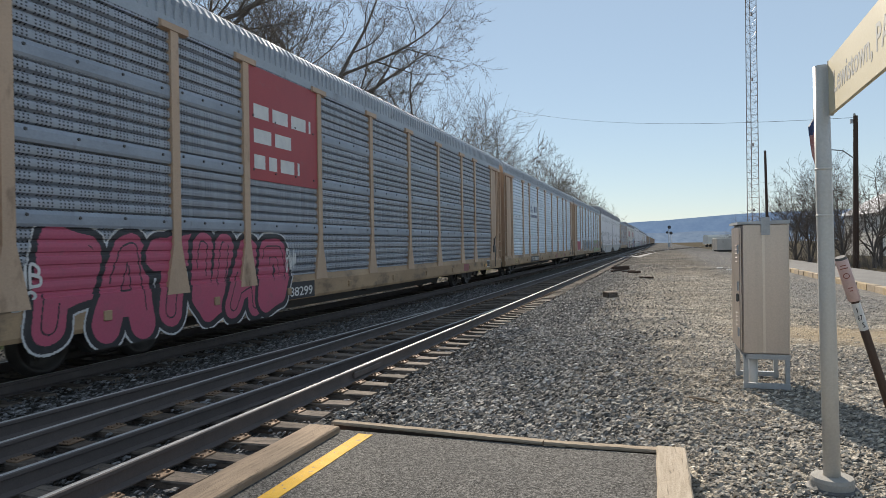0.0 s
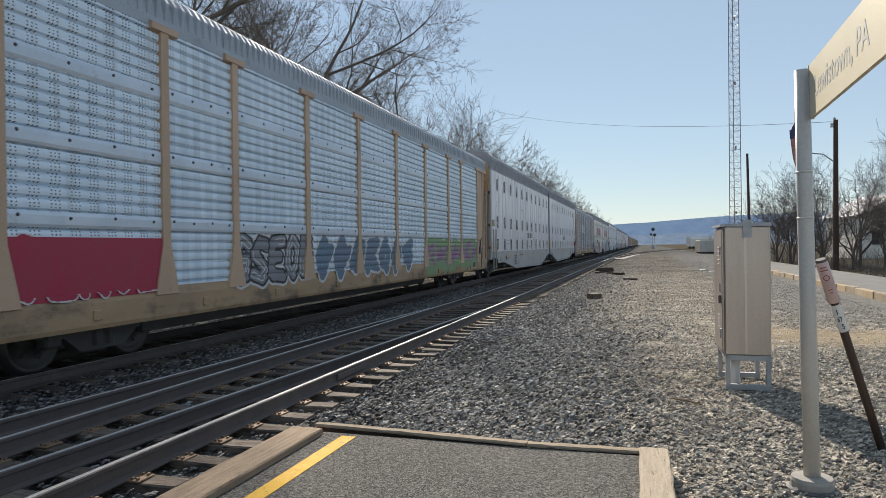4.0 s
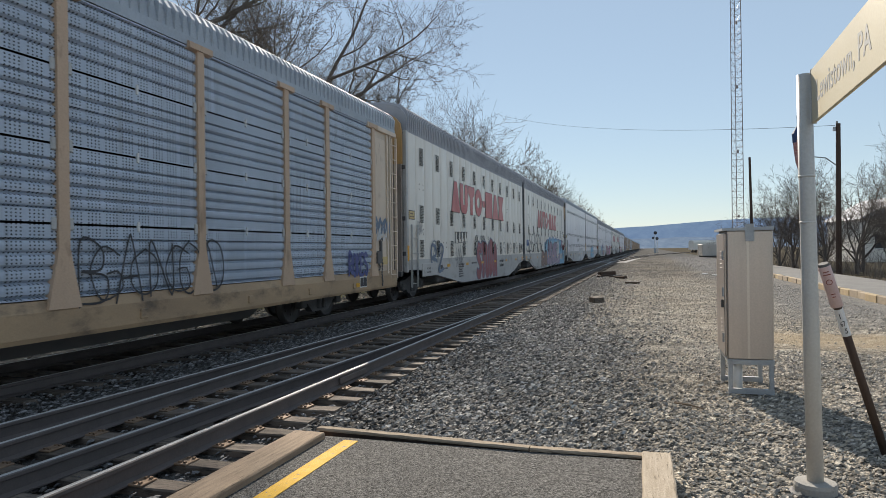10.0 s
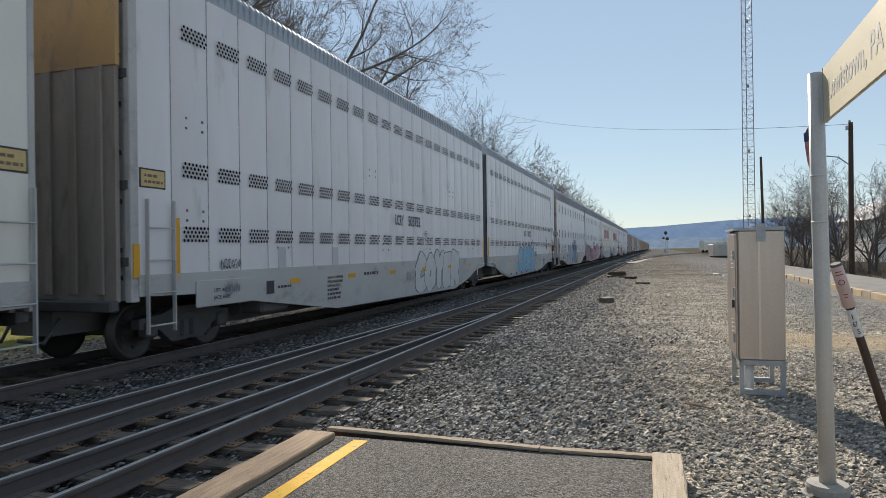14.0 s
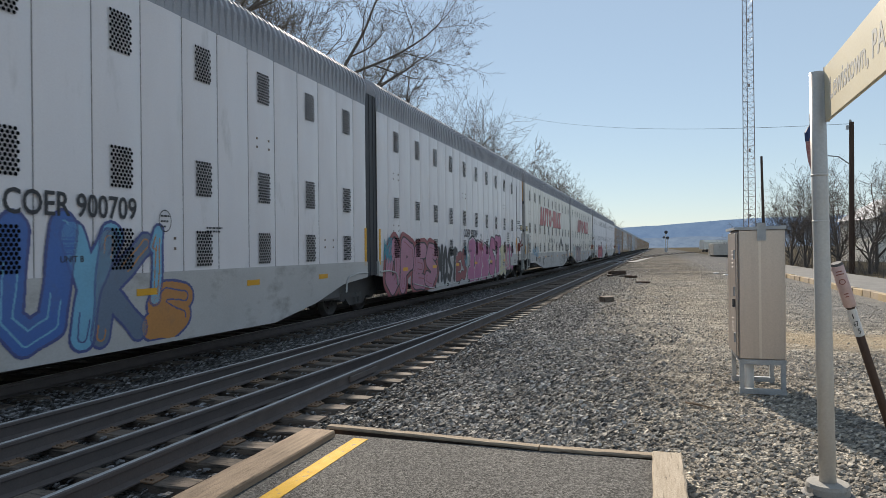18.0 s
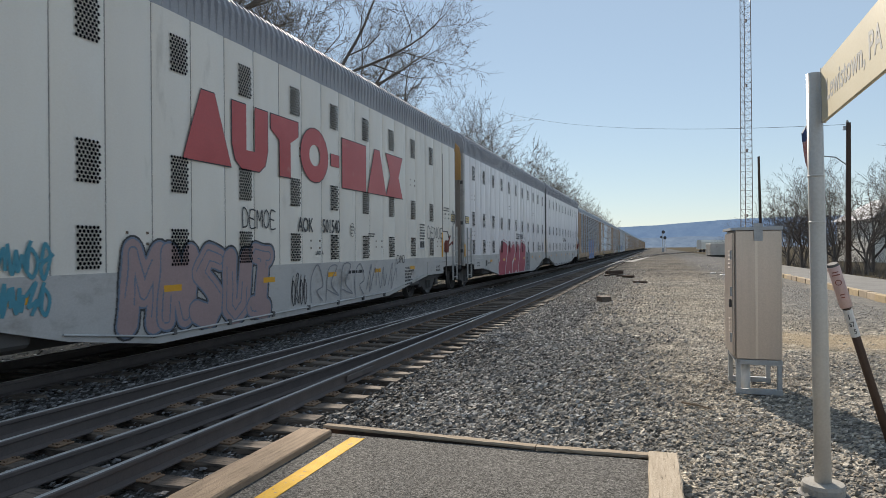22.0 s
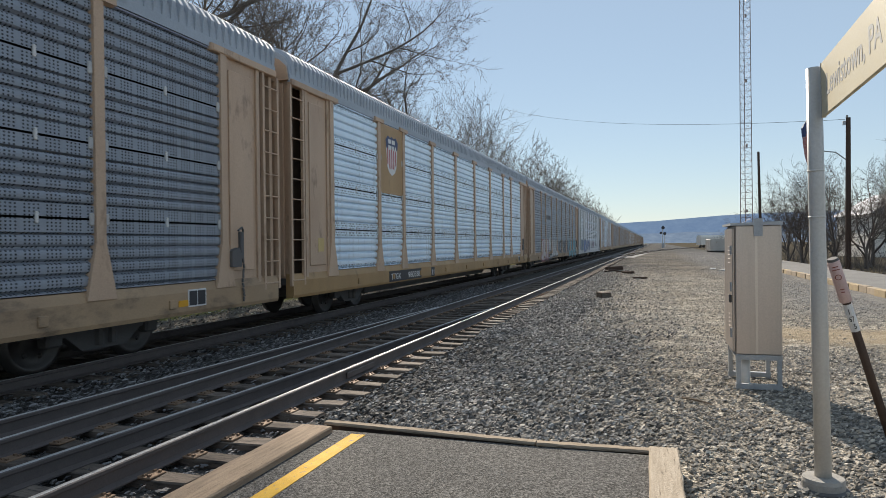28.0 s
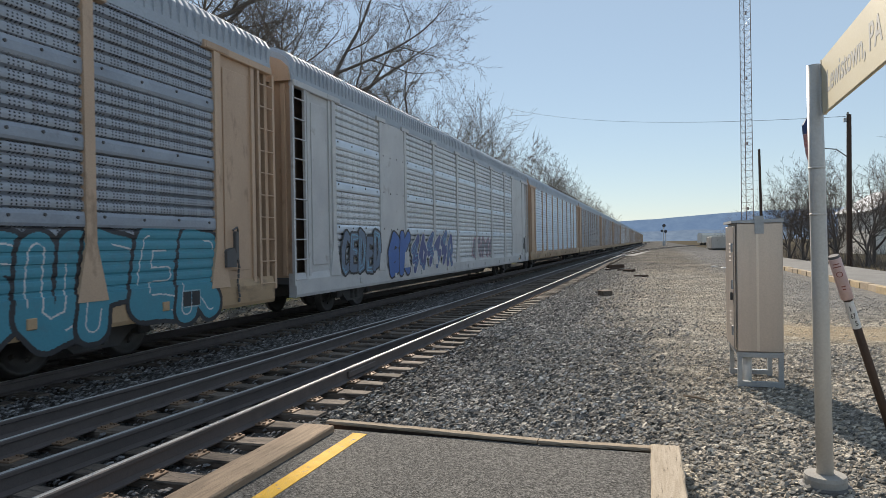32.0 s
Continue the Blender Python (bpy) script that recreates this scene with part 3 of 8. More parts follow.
def build_platform():
    plat = thing("platform", "grey asphalt platform with a worn yellow line and timber edging", "platform", kind="structure")
    part("paving", Geo().box(-2.80, -0.03, -18, 5.46, -0.3, 0.0), M["asphalt"], plat)
    part("painted_line", Geo().box(-2.58, -2.445, -18, 5.38, -0.05, 0.004), M["line"], plat, "worn yellow painted line")
    def beam(g, L, w, h, seed, ax):
        rnd = random.Random(seed)
        n = 14
        rows = []
        for i in range(n + 1):
            t = L * i / n
            j = [rnd.uniform(-0.0035, 0.0035) for _ in range(8)]
            c = 0.012
            pr = [(-w / 2 + j[0], -h), (-w / 2 + j[1], -c), (-w / 2 + c + j[2], j[3] * 0.6), (w / 2 - c + j[4], j[5] * 0.6), (w / 2 + j[6], -c), (w / 2 + j[7], -h)]
            rows.append([(a, t, b) if ax == "y" else (t, a, b) for a, b in pr])
        g.sheet(rows if ax == "y" else [r[::-1] for r in rows])
        for r in (rows[0], rows[-1]):
            g.add(r, [tuple(range(len(r)))])
    y = -18.0
    k = 0
    while y < 5.6:
        L = min(3.9, 5.68 - y)
        part("edge_timber", lambda g: beam(g, L - 0.02, 0.31, 0.25, k, "y"), M["timber"], plat, at=pose(-2.92, y, PLAT_Z + 0.005))
        y += 3.9 if y + 3.9 < 5 else 9
        k += 1
    for x, L, y, z, a, k in ((-2.93, 1.98, 5.585, 0.045, -2.4, 31), (-0.945, 0.90, 5.50, 0.03, 3.0, 32)):
        part("end_board", lambda g: beam(g, L, 0.10, 0.024, k, "x"), M["timber_x"], plat, "cracked weathered board", at=pose(x, y, z, 0, 0.4, a))
        # recessed dark strip added for the shadow line below the board
        part("end_tie", Geo().box(0.01, L - 0.01, -0.015, 0.05, -0.22, -0.026), M["wood_pole"], plat, "added dark strip for the shade under the board", at=pose(x, y, z, 0, 0.4, a))
    part("corner_timber", lambda g: beam(g, 2.4, 0.225, 0.22, 33, "y"), M["timber_y"], plat, "split grey timber", at=pose(0.075, 3.16, PLAT_Z - 0.005, 0, 0, 0.5))
    part("corner_timber", lambda g: beam(g, 2.4, 0.225, 0.22, 34, "y"), M["timber_y"], plat, at=pose(0.07, 0.72, PLAT_Z - 0.005, 0, 0, 0.5))


build_platform()


# ---- tracks ----
RAIL = [(-0.070, -0.170), (-0.070, -0.158), (-0.012, -0.140), (-0.009, -0.050), (-0.036, -0.036), (-0.037, -0.010), (-0.031, -0.004), (0.031, -0.004), (0.037, -0.010), (0.036, -0.036), (0.009, -0.050), (0.012, -0.140), (0.070, -0.158), (0.070, -0.170)]
HEAD = [(-0.022, -0.006), (-0.017, 0.0), (0.014, 0.0), (0.020, -0.006)]


def straight_rail(parent, x, y0, y1):
    ob = part("rail", Geo().prism(RAIL, 1, y0, y1), M["rail_web"], parent, at=pose(x, 0, 0))
    part("railhead", Geo().prism(HEAD, 1, y0, y1), M["steel_rail"], ob, "polished railhead")
    return ob


def swept(prof, line):
    rows = []
    for i, p in enumerate(line):
        d = (Vector(line[min(i + 1, len(line) - 1)]) - Vector(line[max(i - 1, 0)])).normalized()
        o = Vector((d.y, -d.x, 0))
        rows.append([tuple(Vector(p) + o * a + Vector((0, 0, b))) for a, b in prof + prof[:1]])
    return Geo().sheet(rows)


def curved_rail(parent, line):
    ob = part("rail", swept(RAIL, line), M["rail_web"], parent)
    part("railhead", swept(HEAD, line), M["steel_rail"], ob)
    return ob


def tie_mesh(i):
    rnd = random.Random(500 + i)
    L, w = 2.52, 0.22
    rows = []
    for k in range(7):
        t = -L / 2 + L * k / 6
        j = [rnd.uniform(-0.008, 0.008) for _ in range(6)]
        rows.append([(t, -w / 2 + j[0], -0.2), (t, -w / 2 + j[1], -0.012), (t, -w / 2 + 0.014, j[2]), (t, w / 2 - 0.014, j[3]), (t, w / 2 + j[4], -0.012), (t, w / 2 + j[5], -0.2)])
    g = Geo().sheet([r[::-1] for r in rows])
    g.add(rows[0], [tuple(range(6))])
    g.add(rows[-1], [tuple(range(5, -1, -1))])
    return g.mesh("tie", M["tie"])


TIES = [tie_mesh(i) for i in range(6)]
TIE_TOP = -0.172


def plate_build(g):
    g.box(-0.19, 0.19, -0.095, 0.095, 0, 0.018, 0.005)
    for sx in (-0.155, -0.105, 0.105, 0.155):
        for sy in (-0.06, 0.06):
            g.box(sx - 0.012, sx + 0.012, sy - 0.012, sy + 0.012, 0.012, 0.034)


M["bed"] = surf("dark_ballast_bed", (0.14, 0.135, 0.13), (0.20, 0.192, 0.185), 6, 0.95, 0, 0.8, 14)


def build_tracks():
    rnd = random.Random(3)
    for name, cx, label, ahead in (("near_track", NEAR_X, "straight railway track with worn ties and polished rails", True), ("far_track", FAR_X, "railway track that carries the freight train", False)):
        tr = thing(name, label, "railway track", kind="structure")
        for s in (-1, 1):
            straight_rail(tr, cx + s * GAUGE, -70, 900)
        plate = shared("plate", plate_build, "tie_plate", M["plate"])
        n = 150
        for i in range(n):
            y = 1.2 + i * 0.535
            ob = piece("tie", TIES[rnd.randrange(6)], tr, pose(cx + rnd.uniform(-0.05, 0.05) + (0.05 if ahead else 0), y + rnd.uniform(-0.02, 0.02), TIE_TOP, 0, 0, rnd.uniform(-1.2, 1.2)))
            if i < 46 and ahead:
                for s in (-1, 1):
                    piece("tie_plate", plate, tr, pose(cx + s * GAUGE, y, TIE_TOP))
        g = Geo()
        for k in range(300):
            y = 1.2 + (n + k) * 0.535
            g.box(cx - 1.3, cx + 1.3, y - 0.115, y + 0.115, -0.4, TIE_TOP)
        for k in range(60):
            y = 1.2 - (k + 1) * 0.535
            g.box(cx - 1.3, cx + 1.3, y - 0.115, y + 0.115, -0.4, TIE_TOP)
        tagged(part("far_ties", g, M["tie"], tr), kind="stuff")
    # the switch whose second pair of rails parts from the near track towards the camera
    sw = thing("switch_track", "switch rails parting from the near track", "railway track", kind="structure")
    def parting(off):
        pts = []
        for i in range(34):
            y = -34 + i * 1.6
            d = 18.9 - y
            k = 0.042 * d + 0.0003 * d * d
            pts.append((NEAR_X + off - min(k, 3.2), y, -0.004))
        return [p for p in pts if p[1] < 17.8]
    for s in (-1, 1):
        curved_rail(sw, parting(s * GAUGE))
    # joint bar bolted to the near rail
    part("joint_bar", Geo().box(NEAR_X + GAUGE + 0.014, NEAR_X + GAUGE + 0.045, 8.2, 9.1, -0.13, -0.045, 0.01), M["rail_web"], sw)
    # the branch that leaves the near track to the right
    br = thing("branch_track", "track curving away from a switch across the gravel yard", "railway track", kind="structure")
    def branch(off):
        pts = []
        for i in range(36):
            y = 62 + i * 5
            x = NEAR_X + 0.00066 * (y - 62) ** 2
            dx = 0.00132 * (y - 62)
            k = 1 / math.sqrt(1 + dx * dx)
            pts.append((x + off * k, y - off * dx * k, -0.004 if i < 8 else 0.0))
        return pts
    curved_rail(br, branch(GAUGE))
    curved_rail(br, branch(-GAUGE))
    g = Geo()
    for k in range(170):
        y = 92 + k * 0.8
        x = NEAR_X + 0.00066 * (y - 62) ** 2
        g.box(x - 1.3, x + 1.3, y - 0.115, y + 0.115, -0.35, -0.10)
    tagged(part("far_ties", g, M["tie"], br), kind="stuff")
    mid = [(NEAR_X + 0.00066 * (y - 62) ** 2, y, -0.13) for y in range(84, 240, 3)]
    part("track_bed", swept([(2.6, -0.16), (1.7, 0.0), (-1.7, 0.0), (-2.6, -0.16)], mid), M["bed"], br, "dark ballast bed")


build_tracks()


# ---- ballast stones ----
def stones(name, n, region, size, colours, seed, label, sink=0.5, height=None):
    """Loose angular stones in one mesh; colours vary by island."""
    rng = np.random.default_rng(seed)
    base = np.array([(1, 0, 0), (-1, 0, 0), (0, 1, 0), (0, -1, 0), (0, 0, 1), (0, 0, -1), (.62, .62, .5), (-.62, .6, .45), (.6, -.62, .5), (-.6, -.6, .5)], float)
    tri = np.array([(6, 4, 0), (6, 2, 4), (6, 0, 2), (7, 4, 2), (7, 1, 4), (7, 2, 1), (8, 0, 4), (8, 4, 3), (8, 3, 0), (9, 4, 1), (9, 3, 4), (9, 1, 3)])
    pts = region(rng, n)
    n = len(pts)
    s = rng.uniform(size[0], size[1], n) * rng.uniform(0.7, 1.15, n)
    v = np.repeat(base[None], n, 0) * (1 + rng.uniform(-0.32, 0.32, (n, 10, 1)))
    v *= (s[:, None] * rng.uniform(0.6, 1.25, (n, 3)))[:, None, :]
    ang = rng.uniform(0, 6.283, (n, 3))
    ca, sa = np.cos(ang[:, 0]), np.sin(ang[:, 0])
    x, y = v[..., 0] * ca[:, None] - v[..., 1] * sa[:, None], v[..., 0] * sa[:, None] + v[..., 1] * ca[:, None]
    z = v[..., 2] * 0.62
    cb, sb = np.cos(ang[:, 1] * 0.15), np.sin(ang[:, 1] * 0.15)
    x, z = x * cb[:, None] - z * sb[:, None], x * sb[:, None] + z * cb[:, None]
    v = np.stack([x, y, z], -1) + pts[:, None, :] + np.array([0, 0, 1]) * (s * sink * 0.7)[:, None, None]
    f = (tri[None] + (np.arange(n) * 10)[:, None, None]).reshape(-1, 3)
    me = bpy.data.meshes.new(name)
    me.from_pydata(v.reshape(-1, 3).tolist(), [], f.tolist())
    me.materials.append(colours)
    me.update()
    return tagged(new(name, me), label, "gravel", kind="stuff")


def stone_material(name, cols):
    m, nt, bs = tree_of(name)
    geo = nt.nodes.new("ShaderNodeNewGeometry")
    cr = nt.nodes.new("ShaderNodeValToRGB")
    cr.color_ramp.interpolation = "LINEAR"
    els = cr.color_ramp.elements
    while len(els) < len(cols):
        els.new(0.5)
    for i, c in enumerate(cols):
        els[i].position = i / (len(cols) - 1)
        els[i].color = (*c, 1)
    link(nt, geo.outputs["Random Per Island"], cr.inputs[0])
    vec = coords(nt, False)
    n = noise_of(nt, vec, 70, 3, 0.6)
    col = mix(nt, 0.3, cr.outputs[0], mix(nt, n, (0.25, 0.25, 0.25), (0.75, 0.75, 0.75)), "OVERLAY")
    link(nt, col, bs.inputs["Base Color"])
    bs.inputs["Roughness"].default_value = 0.85
    bs.inputs["Specular IOR Level"].default_value = 0.1
    return m


M["stone_grey"] = stone_material("ballast_stone", [(0.035, 0.034, 0.032), (0.30, 0.287, 0.265), (0.05, 0.048, 0.046), (0.56, 0.54, 0.505), (0.045, 0.043, 0.041), (0.46, 0.42, 0.365), (0.07, 0.067, 0.063), (0.19, 0.181, 0.167)])
M["stone_mix"] = stone_material("weathered_ballast_stone", [(0.06, 0.058, 0.056), (0.34, 0.323, 0.30), (0.10, 0.096, 0.092), (0.62, 0.59, 0.55), (0.08, 0.077, 0.074), (0.22, 0.21, 0.197)])
M["stone_darker"] = stone_material("dark_ballast_stone", [(0.038, 0.037, 0.036), (0.19, 0.182, 0.172), (0.065, 0.063, 0.06), (0.46, 0.44, 0.41), (0.05, 0.048, 0.047), (0.11, 0.106, 0.10)])
M["stone_yard"] = stone_material("scattered_stone", [(0.12, 0.114, 0.106), (0.40, 0.37, 0.328), (0.19, 0.179, 0.165), (0.62, 0.565, 0.48), (0.15, 0.143, 0.133), (0.30, 0.278, 0.249)])
M["stone_tan"] = stone_material("yard_stone", [(0.08, 0.077, 0.073), (0.42, 0.385, 0.335), (0.13, 0.124, 0.115), (0.68, 0.61, 0.51), (0.10, 0.096, 0.09), (0.48, 0.41, 0.32), (0.24, 0.224, 0.204)])
M["stone_dark"] = stone_material("dark_track_stone", [(0.09, 0.089, 0.09), (0.22, 0.215, 0.215), (0.13, 0.128, 0.128), (0.36, 0.35, 0.345), (0.105, 0.103, 0.104)])


def field(x0, x1, y0, y1, power=1.0, fade=None, low=None):
    """Places spread over a strip, thinning with distance."""
    def make(rng, n):
        y = y0 + (y1 - y0) * rng.random(n) ** power
        x = rng.uniform(x0, x1, n)
        keep = np.ones(n, bool)
        if fade is not None:
            keep = rng.random(n) < fade(x, y)
        if fade is not None:                       # bare patches between thicker drifts of stones
            patch = np.sin(x * 2.3 + 1.7 * np.sin(y * 0.9)) + np.sin(y * 1.35 + 1.3 * np.sin(x * 1.6)) + 0.8 * np.sin(x * 5.1 - y * 3.7)
            keep &= (patch > -1.2) | (rng.random(n) < 0.55)
        keep &= ~((x > -3.1) & (x < 0.22) & (y < 5.7))
        x, y = x[keep], y[keep]
        z = np.array([ground_z(a, b) for a, b in zip(x, y)]) if low is None else np.full(len(x), low)
        return np.stack([x, y, z], -1)
    return make


stones("sooty_shoulder_ballast", 15000, field(-3.5, -1.7, 5.6, 22, 1.5, lambda x, y: np.clip((-1.45 - x) / 0.6, 0.15, 1)), (0.020, 0.046), M["stone_darker"], 9, "dark angular ballast stones heaped along the tie ends")
stones("shoulder_ballast", 26000, field(-2.7, 0.1, 5.6, 14, 1.3, lambda x, y: np.clip((0.1 - x) / 1.3, 0.12, 1)), (0.017, 0.042), M["stone_grey"], 1, "grey angular ballast stones beside the track")
stones("shoulder_ballast", 28000, field(-3.6, 0.6, 13, 60, 1.8, lambda x, y: np.clip((-0.1 - x) / 2.2, 0.10, 1) * np.clip((60 - y) / 20, 0, 1)), (0.020, 0.045), M["stone_mix"], 6, "grey angular ballast stones beside the track")
stones("yard_stones", 30000, field(-1.2, 4.2, 3.6, 12, 1.45, lambda x, y: np.clip(1.15 - np.abs(y - 6.6 - 0.3 * x) / 4.5, 0.18, 1)), (0.010, 0.032), M["stone_tan"], 2, "mixed tan and grey loose stones in the yard")
stones("yard_stones", 28000, field(-1.0, 6.0, 10, 48, 1.7, lambda x, y: np.where((y > 12.6) & (y < 15.2) & (x > 1.5), 0.1, 1.0)), (0.010, 0.028), M["stone_yard"], 7, "loose grey and tan stones across the yard")
stones("far_yard_stones", 7000, field(-3.4, 10, 44, 150, 1.6, lambda x, y: np.clip(1.1 - (y - 44) / 120, 0.2, 1)), (0.02, 0.05), M["stone_yard"], 8, "loose dark and pale stones far across the yard")
stones("track_ballast", 9000, field(-6.9, -3.3, 1.5, 26, 1.6, lambda x, y: np.where(np.abs(np.abs(x - NEAR_X) - GAUGE) < 0.1, 0, 1.0), -0.225), (0.02, 0.04), M["stone_dark"], 3, "dark ballast between and beside the ties")
stones("between_ballast", 8000, field(-8.0, -6.3, 3.0, 30, 1.5, None, -0.21), (0.02, 0.045), M["stone_dark"], 4, "grey ballast heaped between the two tracks")
stones("far_shoulder_ballast", 3000, field(-12.5, -9.6, 3.0, 40, 1.3, None, -0.24), (0.025, 0.05), M["stone_grey"], 5, "grey ballast beyond the far track")


# ---- the freight train ----
HALF = 1.60                        # half width of a car
BIL, AM = 27.3, 42.3               # lengths between coupler centres
POSTS = [2.2]
for bay in (2.80, 1.85, 2.72, 2.77, 2.75, 2.76, 2.77, 1.85, 2.72):
    POSTS.append(POSTS[-1] + bay)
BANDS = (2.06, 3.07, 4.07)         # heights of the flat strips or slots
PANEL_LO, PANEL_HI = 1.10, 5.06


def ridge(z, style):
    """How far the sheet stands out at a height."""
    cuts = [PANEL_LO] + list(BANDS) + [PANEL_HI]
    for a, b in zip(cuts, cuts[1:]):
        if a <= z <= b:
            m = 0.11 if style == "A" else 0.19
            if z < a + (m if a > PANEL_LO else 0.05) or z > b - (m if b < PANEL_HI else 0.05):
                return HALF - 0.012
            lo, hi = a + (m if a > PANEL_LO else 0.05), b - (m if b < PANEL_HI else 0.05)
            n = 5 if style == "A" else 4
            u = ((z - lo) / (hi - lo) * n) % 1.0
            s = abs(2 * u - 1)                      # 1 in the narrow groove, 0 on the crown
            return HALF - 0.010 - 0.008 * s - 0.052 * min(1.0, max(0.0, (s - 0.66) / 0.26))
    return HALF - 0.02


def sheet_build(w, lo, hi, style):
    def build(g):
        n = max(4, int((hi - lo) / 0.018))
        rows = []
        for i in range(n + 1):
            z = lo + (hi - lo) * i / n
            x = ridge(z, style)
            rows.append([(x, 0.0, z), (x, w, z)])
        g.sheet([r[::-1] for r in rows])
        g.add([(HALF - 0.07, 0, lo), (HALF - 0.07, w, lo), (HALF - 0.07, w, hi), (HALF - 0.07, 0, hi)], [(0, 3, 2, 1)])
    return build


def post_build(foot):
    def build(g):
        # upright with a flared foot
        g.add([(HALF + 0.03, -0.085, 1.75), (HALF + 0.03, 0.085, 1.75), (HALF + 0.03, 0.085, 5.06), (HALF + 0.03, -0.085, 5.06),
               (HALF - 0.08, -0.085, 1.75), (HALF - 0.08, 0.085, 1.75), (HALF - 0.08, 0.085, 5.06), (HALF - 0.08, -0.085, 5.06)],
              [(0, 1, 2, 3), (0, 3, 7, 4), (1, 5, 6, 2), (3, 2, 6, 7)])
        w = 0.085 + foot
        g.add([(HALF + 0.03, -0.085, 1.75), (HALF + 0.03, 0.085, 1.75), (HALF + 0.04, w, 0.98), (HALF + 0.04, -w, 0.98),
               (HALF - 0.08, -0.085, 1.75), (HALF - 0.08, 0.085, 1.75), (HALF - 0.08, w, 0.98), (HALF - 0.08, -w, 0.98)],
              [(0, 3, 2, 1), (0, 4, 7, 3), (1, 2, 6, 5)])
    return build


def cap_build(g):
    g.prism([(HALF - 0.05, 5.0), (HALF + 0.05, 5.02), (HALF + 0.05, 5.12), (HALF - 0.05, 5.16)], 1, -0.30, 0.30)


def roof_build(y0, y1, eave, top, pitch, depth, steep, flat=1.0):
    """An arched roof with ribs across it."""
    def build(g):
        n = int((y1 - y0) / pitch)
        prof = []
        for i in range(15):
            a = math.pi * i / 14
            x = HALF * 0.99 * math.copysign(abs(math.cos(a)) ** flat, math.cos(a))
            z = eave + (top - eave) * abs(math.sin(a)) ** steep
            prof.append((x, z))
        rows = []
        steps = [(k + f, d) for k in range(n) for f, d in (((0.0, 0), (0.40, 0), (0.50, depth), (0.90, depth)) if pitch < 0.3 else ((0.0, 0), (0.5, depth)))] + [(n, 0)]
        for k, d in steps:
            y = y0 + (y1 - y0) * k / n
            rows.append([(x * (1 + d * 0.5 * min(1, (z - eave) / 0.15)), y, z + d * min(1, (z - eave) / 0.1)) for x, z in prof])
        g.sheet(rows)
        g.add([(x, y0, z) for x, z in prof], [tuple(range(15))])
        g.add([(x, y1, z) for x, z in prof], [tuple(range(14, -1, -1))])
    return build


def ladder_build(y0, y1, z0, z1, step, x, rail=0.035):
    def build(g):
        for y in (y0, y1):
            g.box(x - 0.03, x + 0.03, y - rail, y + rail, z0, z1)
        z = z0 + 0.12
        while z < z1:
            g.tube([(x + 0.03, y0, z), (x + 0.03, y1, z)], 0.014, 5)
            z += step
    return build


def wheel_build(g):
    prof = [(0.09, -0.06), (0.34, -0.03), (0.40, -0.06), (0.485, -0.06), (0.485, -0.03), (0.457, -0.02), (0.445, 0.075), (0.39, 0.075), (0.36, 0.03), (0.12, 0.05), (0.09, 0.10)]
    g.lathe(prof, 24, axis="X")
    for k in range(6):                 # spokes cast in the web show the turning
        a = k * math.pi / 3
        c, s = math.cos(a), math.sin(a)
        g.box(0.02, 0.055, 0.24 * c - 0.03, 0.24 * c + 0.03, 0.24 * s - 0.03, 0.24 * s + 0.03)


def frame_build(g):
    # cast side frame with its arched top, spring pocket and bearing ends
    for s in (1,):
        x0, x1 = s * 0.93, s * 1.09
        a, b = min(x0, x1), max(x0, x1)
        top = [(-1.12, 0.50), (-1.12, 0.66), (-0.62, 0.70), (-0.32, 0.80), (0.32, 0.80), (0.62, 0.70), (1.12, 0.66), (1.12, 0.50), (0.68, 0.46), (0.40, 0.24), (-0.40, 0.24), (-0.68, 0.46)]
        g.prism(top, 0, a, b)
        for y in (-0.89, 0.89):
            g.box(min(s * 0.95, s * 1.15), max(s * 0.95, s * 1.15), y - 0.13, y + 0.13, 0.36, 0.60, 0.03)
        for y in (-0.12, 0.12):
            g.tube([(s * 1.1, y, 0.30), (s * 1.1, y, 0.56)], 0.07, 8)


def bolster_build(g):
    g.box(-1.1, 1.1, -0.2, 0.2, 0.42, 0.72, 0.04)
    for y in (-0.89, 0.89):
        g.tube([(-0.8, y, 0.457), (0.8, y, 0.457)], 0.085, 8)


WHEELS = []


def add_truck(car, y, spin=True):
    tr = piece("truck", shared("bolster", bolster_build, "truck", M["truck"]), car, pose(0, y, 0), "sooty cast steel truck")
    frame_me = shared("side_frame", frame_build, "side_frame", M["truck"])
    for s in (0, 180):
        piece("side_frame", frame_me, tr, pose(0, 0, 0, 0, 0, s))
    wm = shared("wheel", wheel_build, "wheel", M["wheel"], True)
    for dy in (-0.89, 0.89):
        for s in (-1, 1):
            w = piece("wheel", wm, tr, pose(s * 0.72, dy, 0.457, 0, 0, 0 if s > 0 else 180))
            if spin:
                WHEELS.append((w, s))


def both_sides(car, length):
    """Poses of the near side and, turned round, of the far side."""
    return (Matrix.Identity(4), Matrix.Translation((0, length, 0)) @ Matrix.Rotation(math.pi, 4, "Z"))


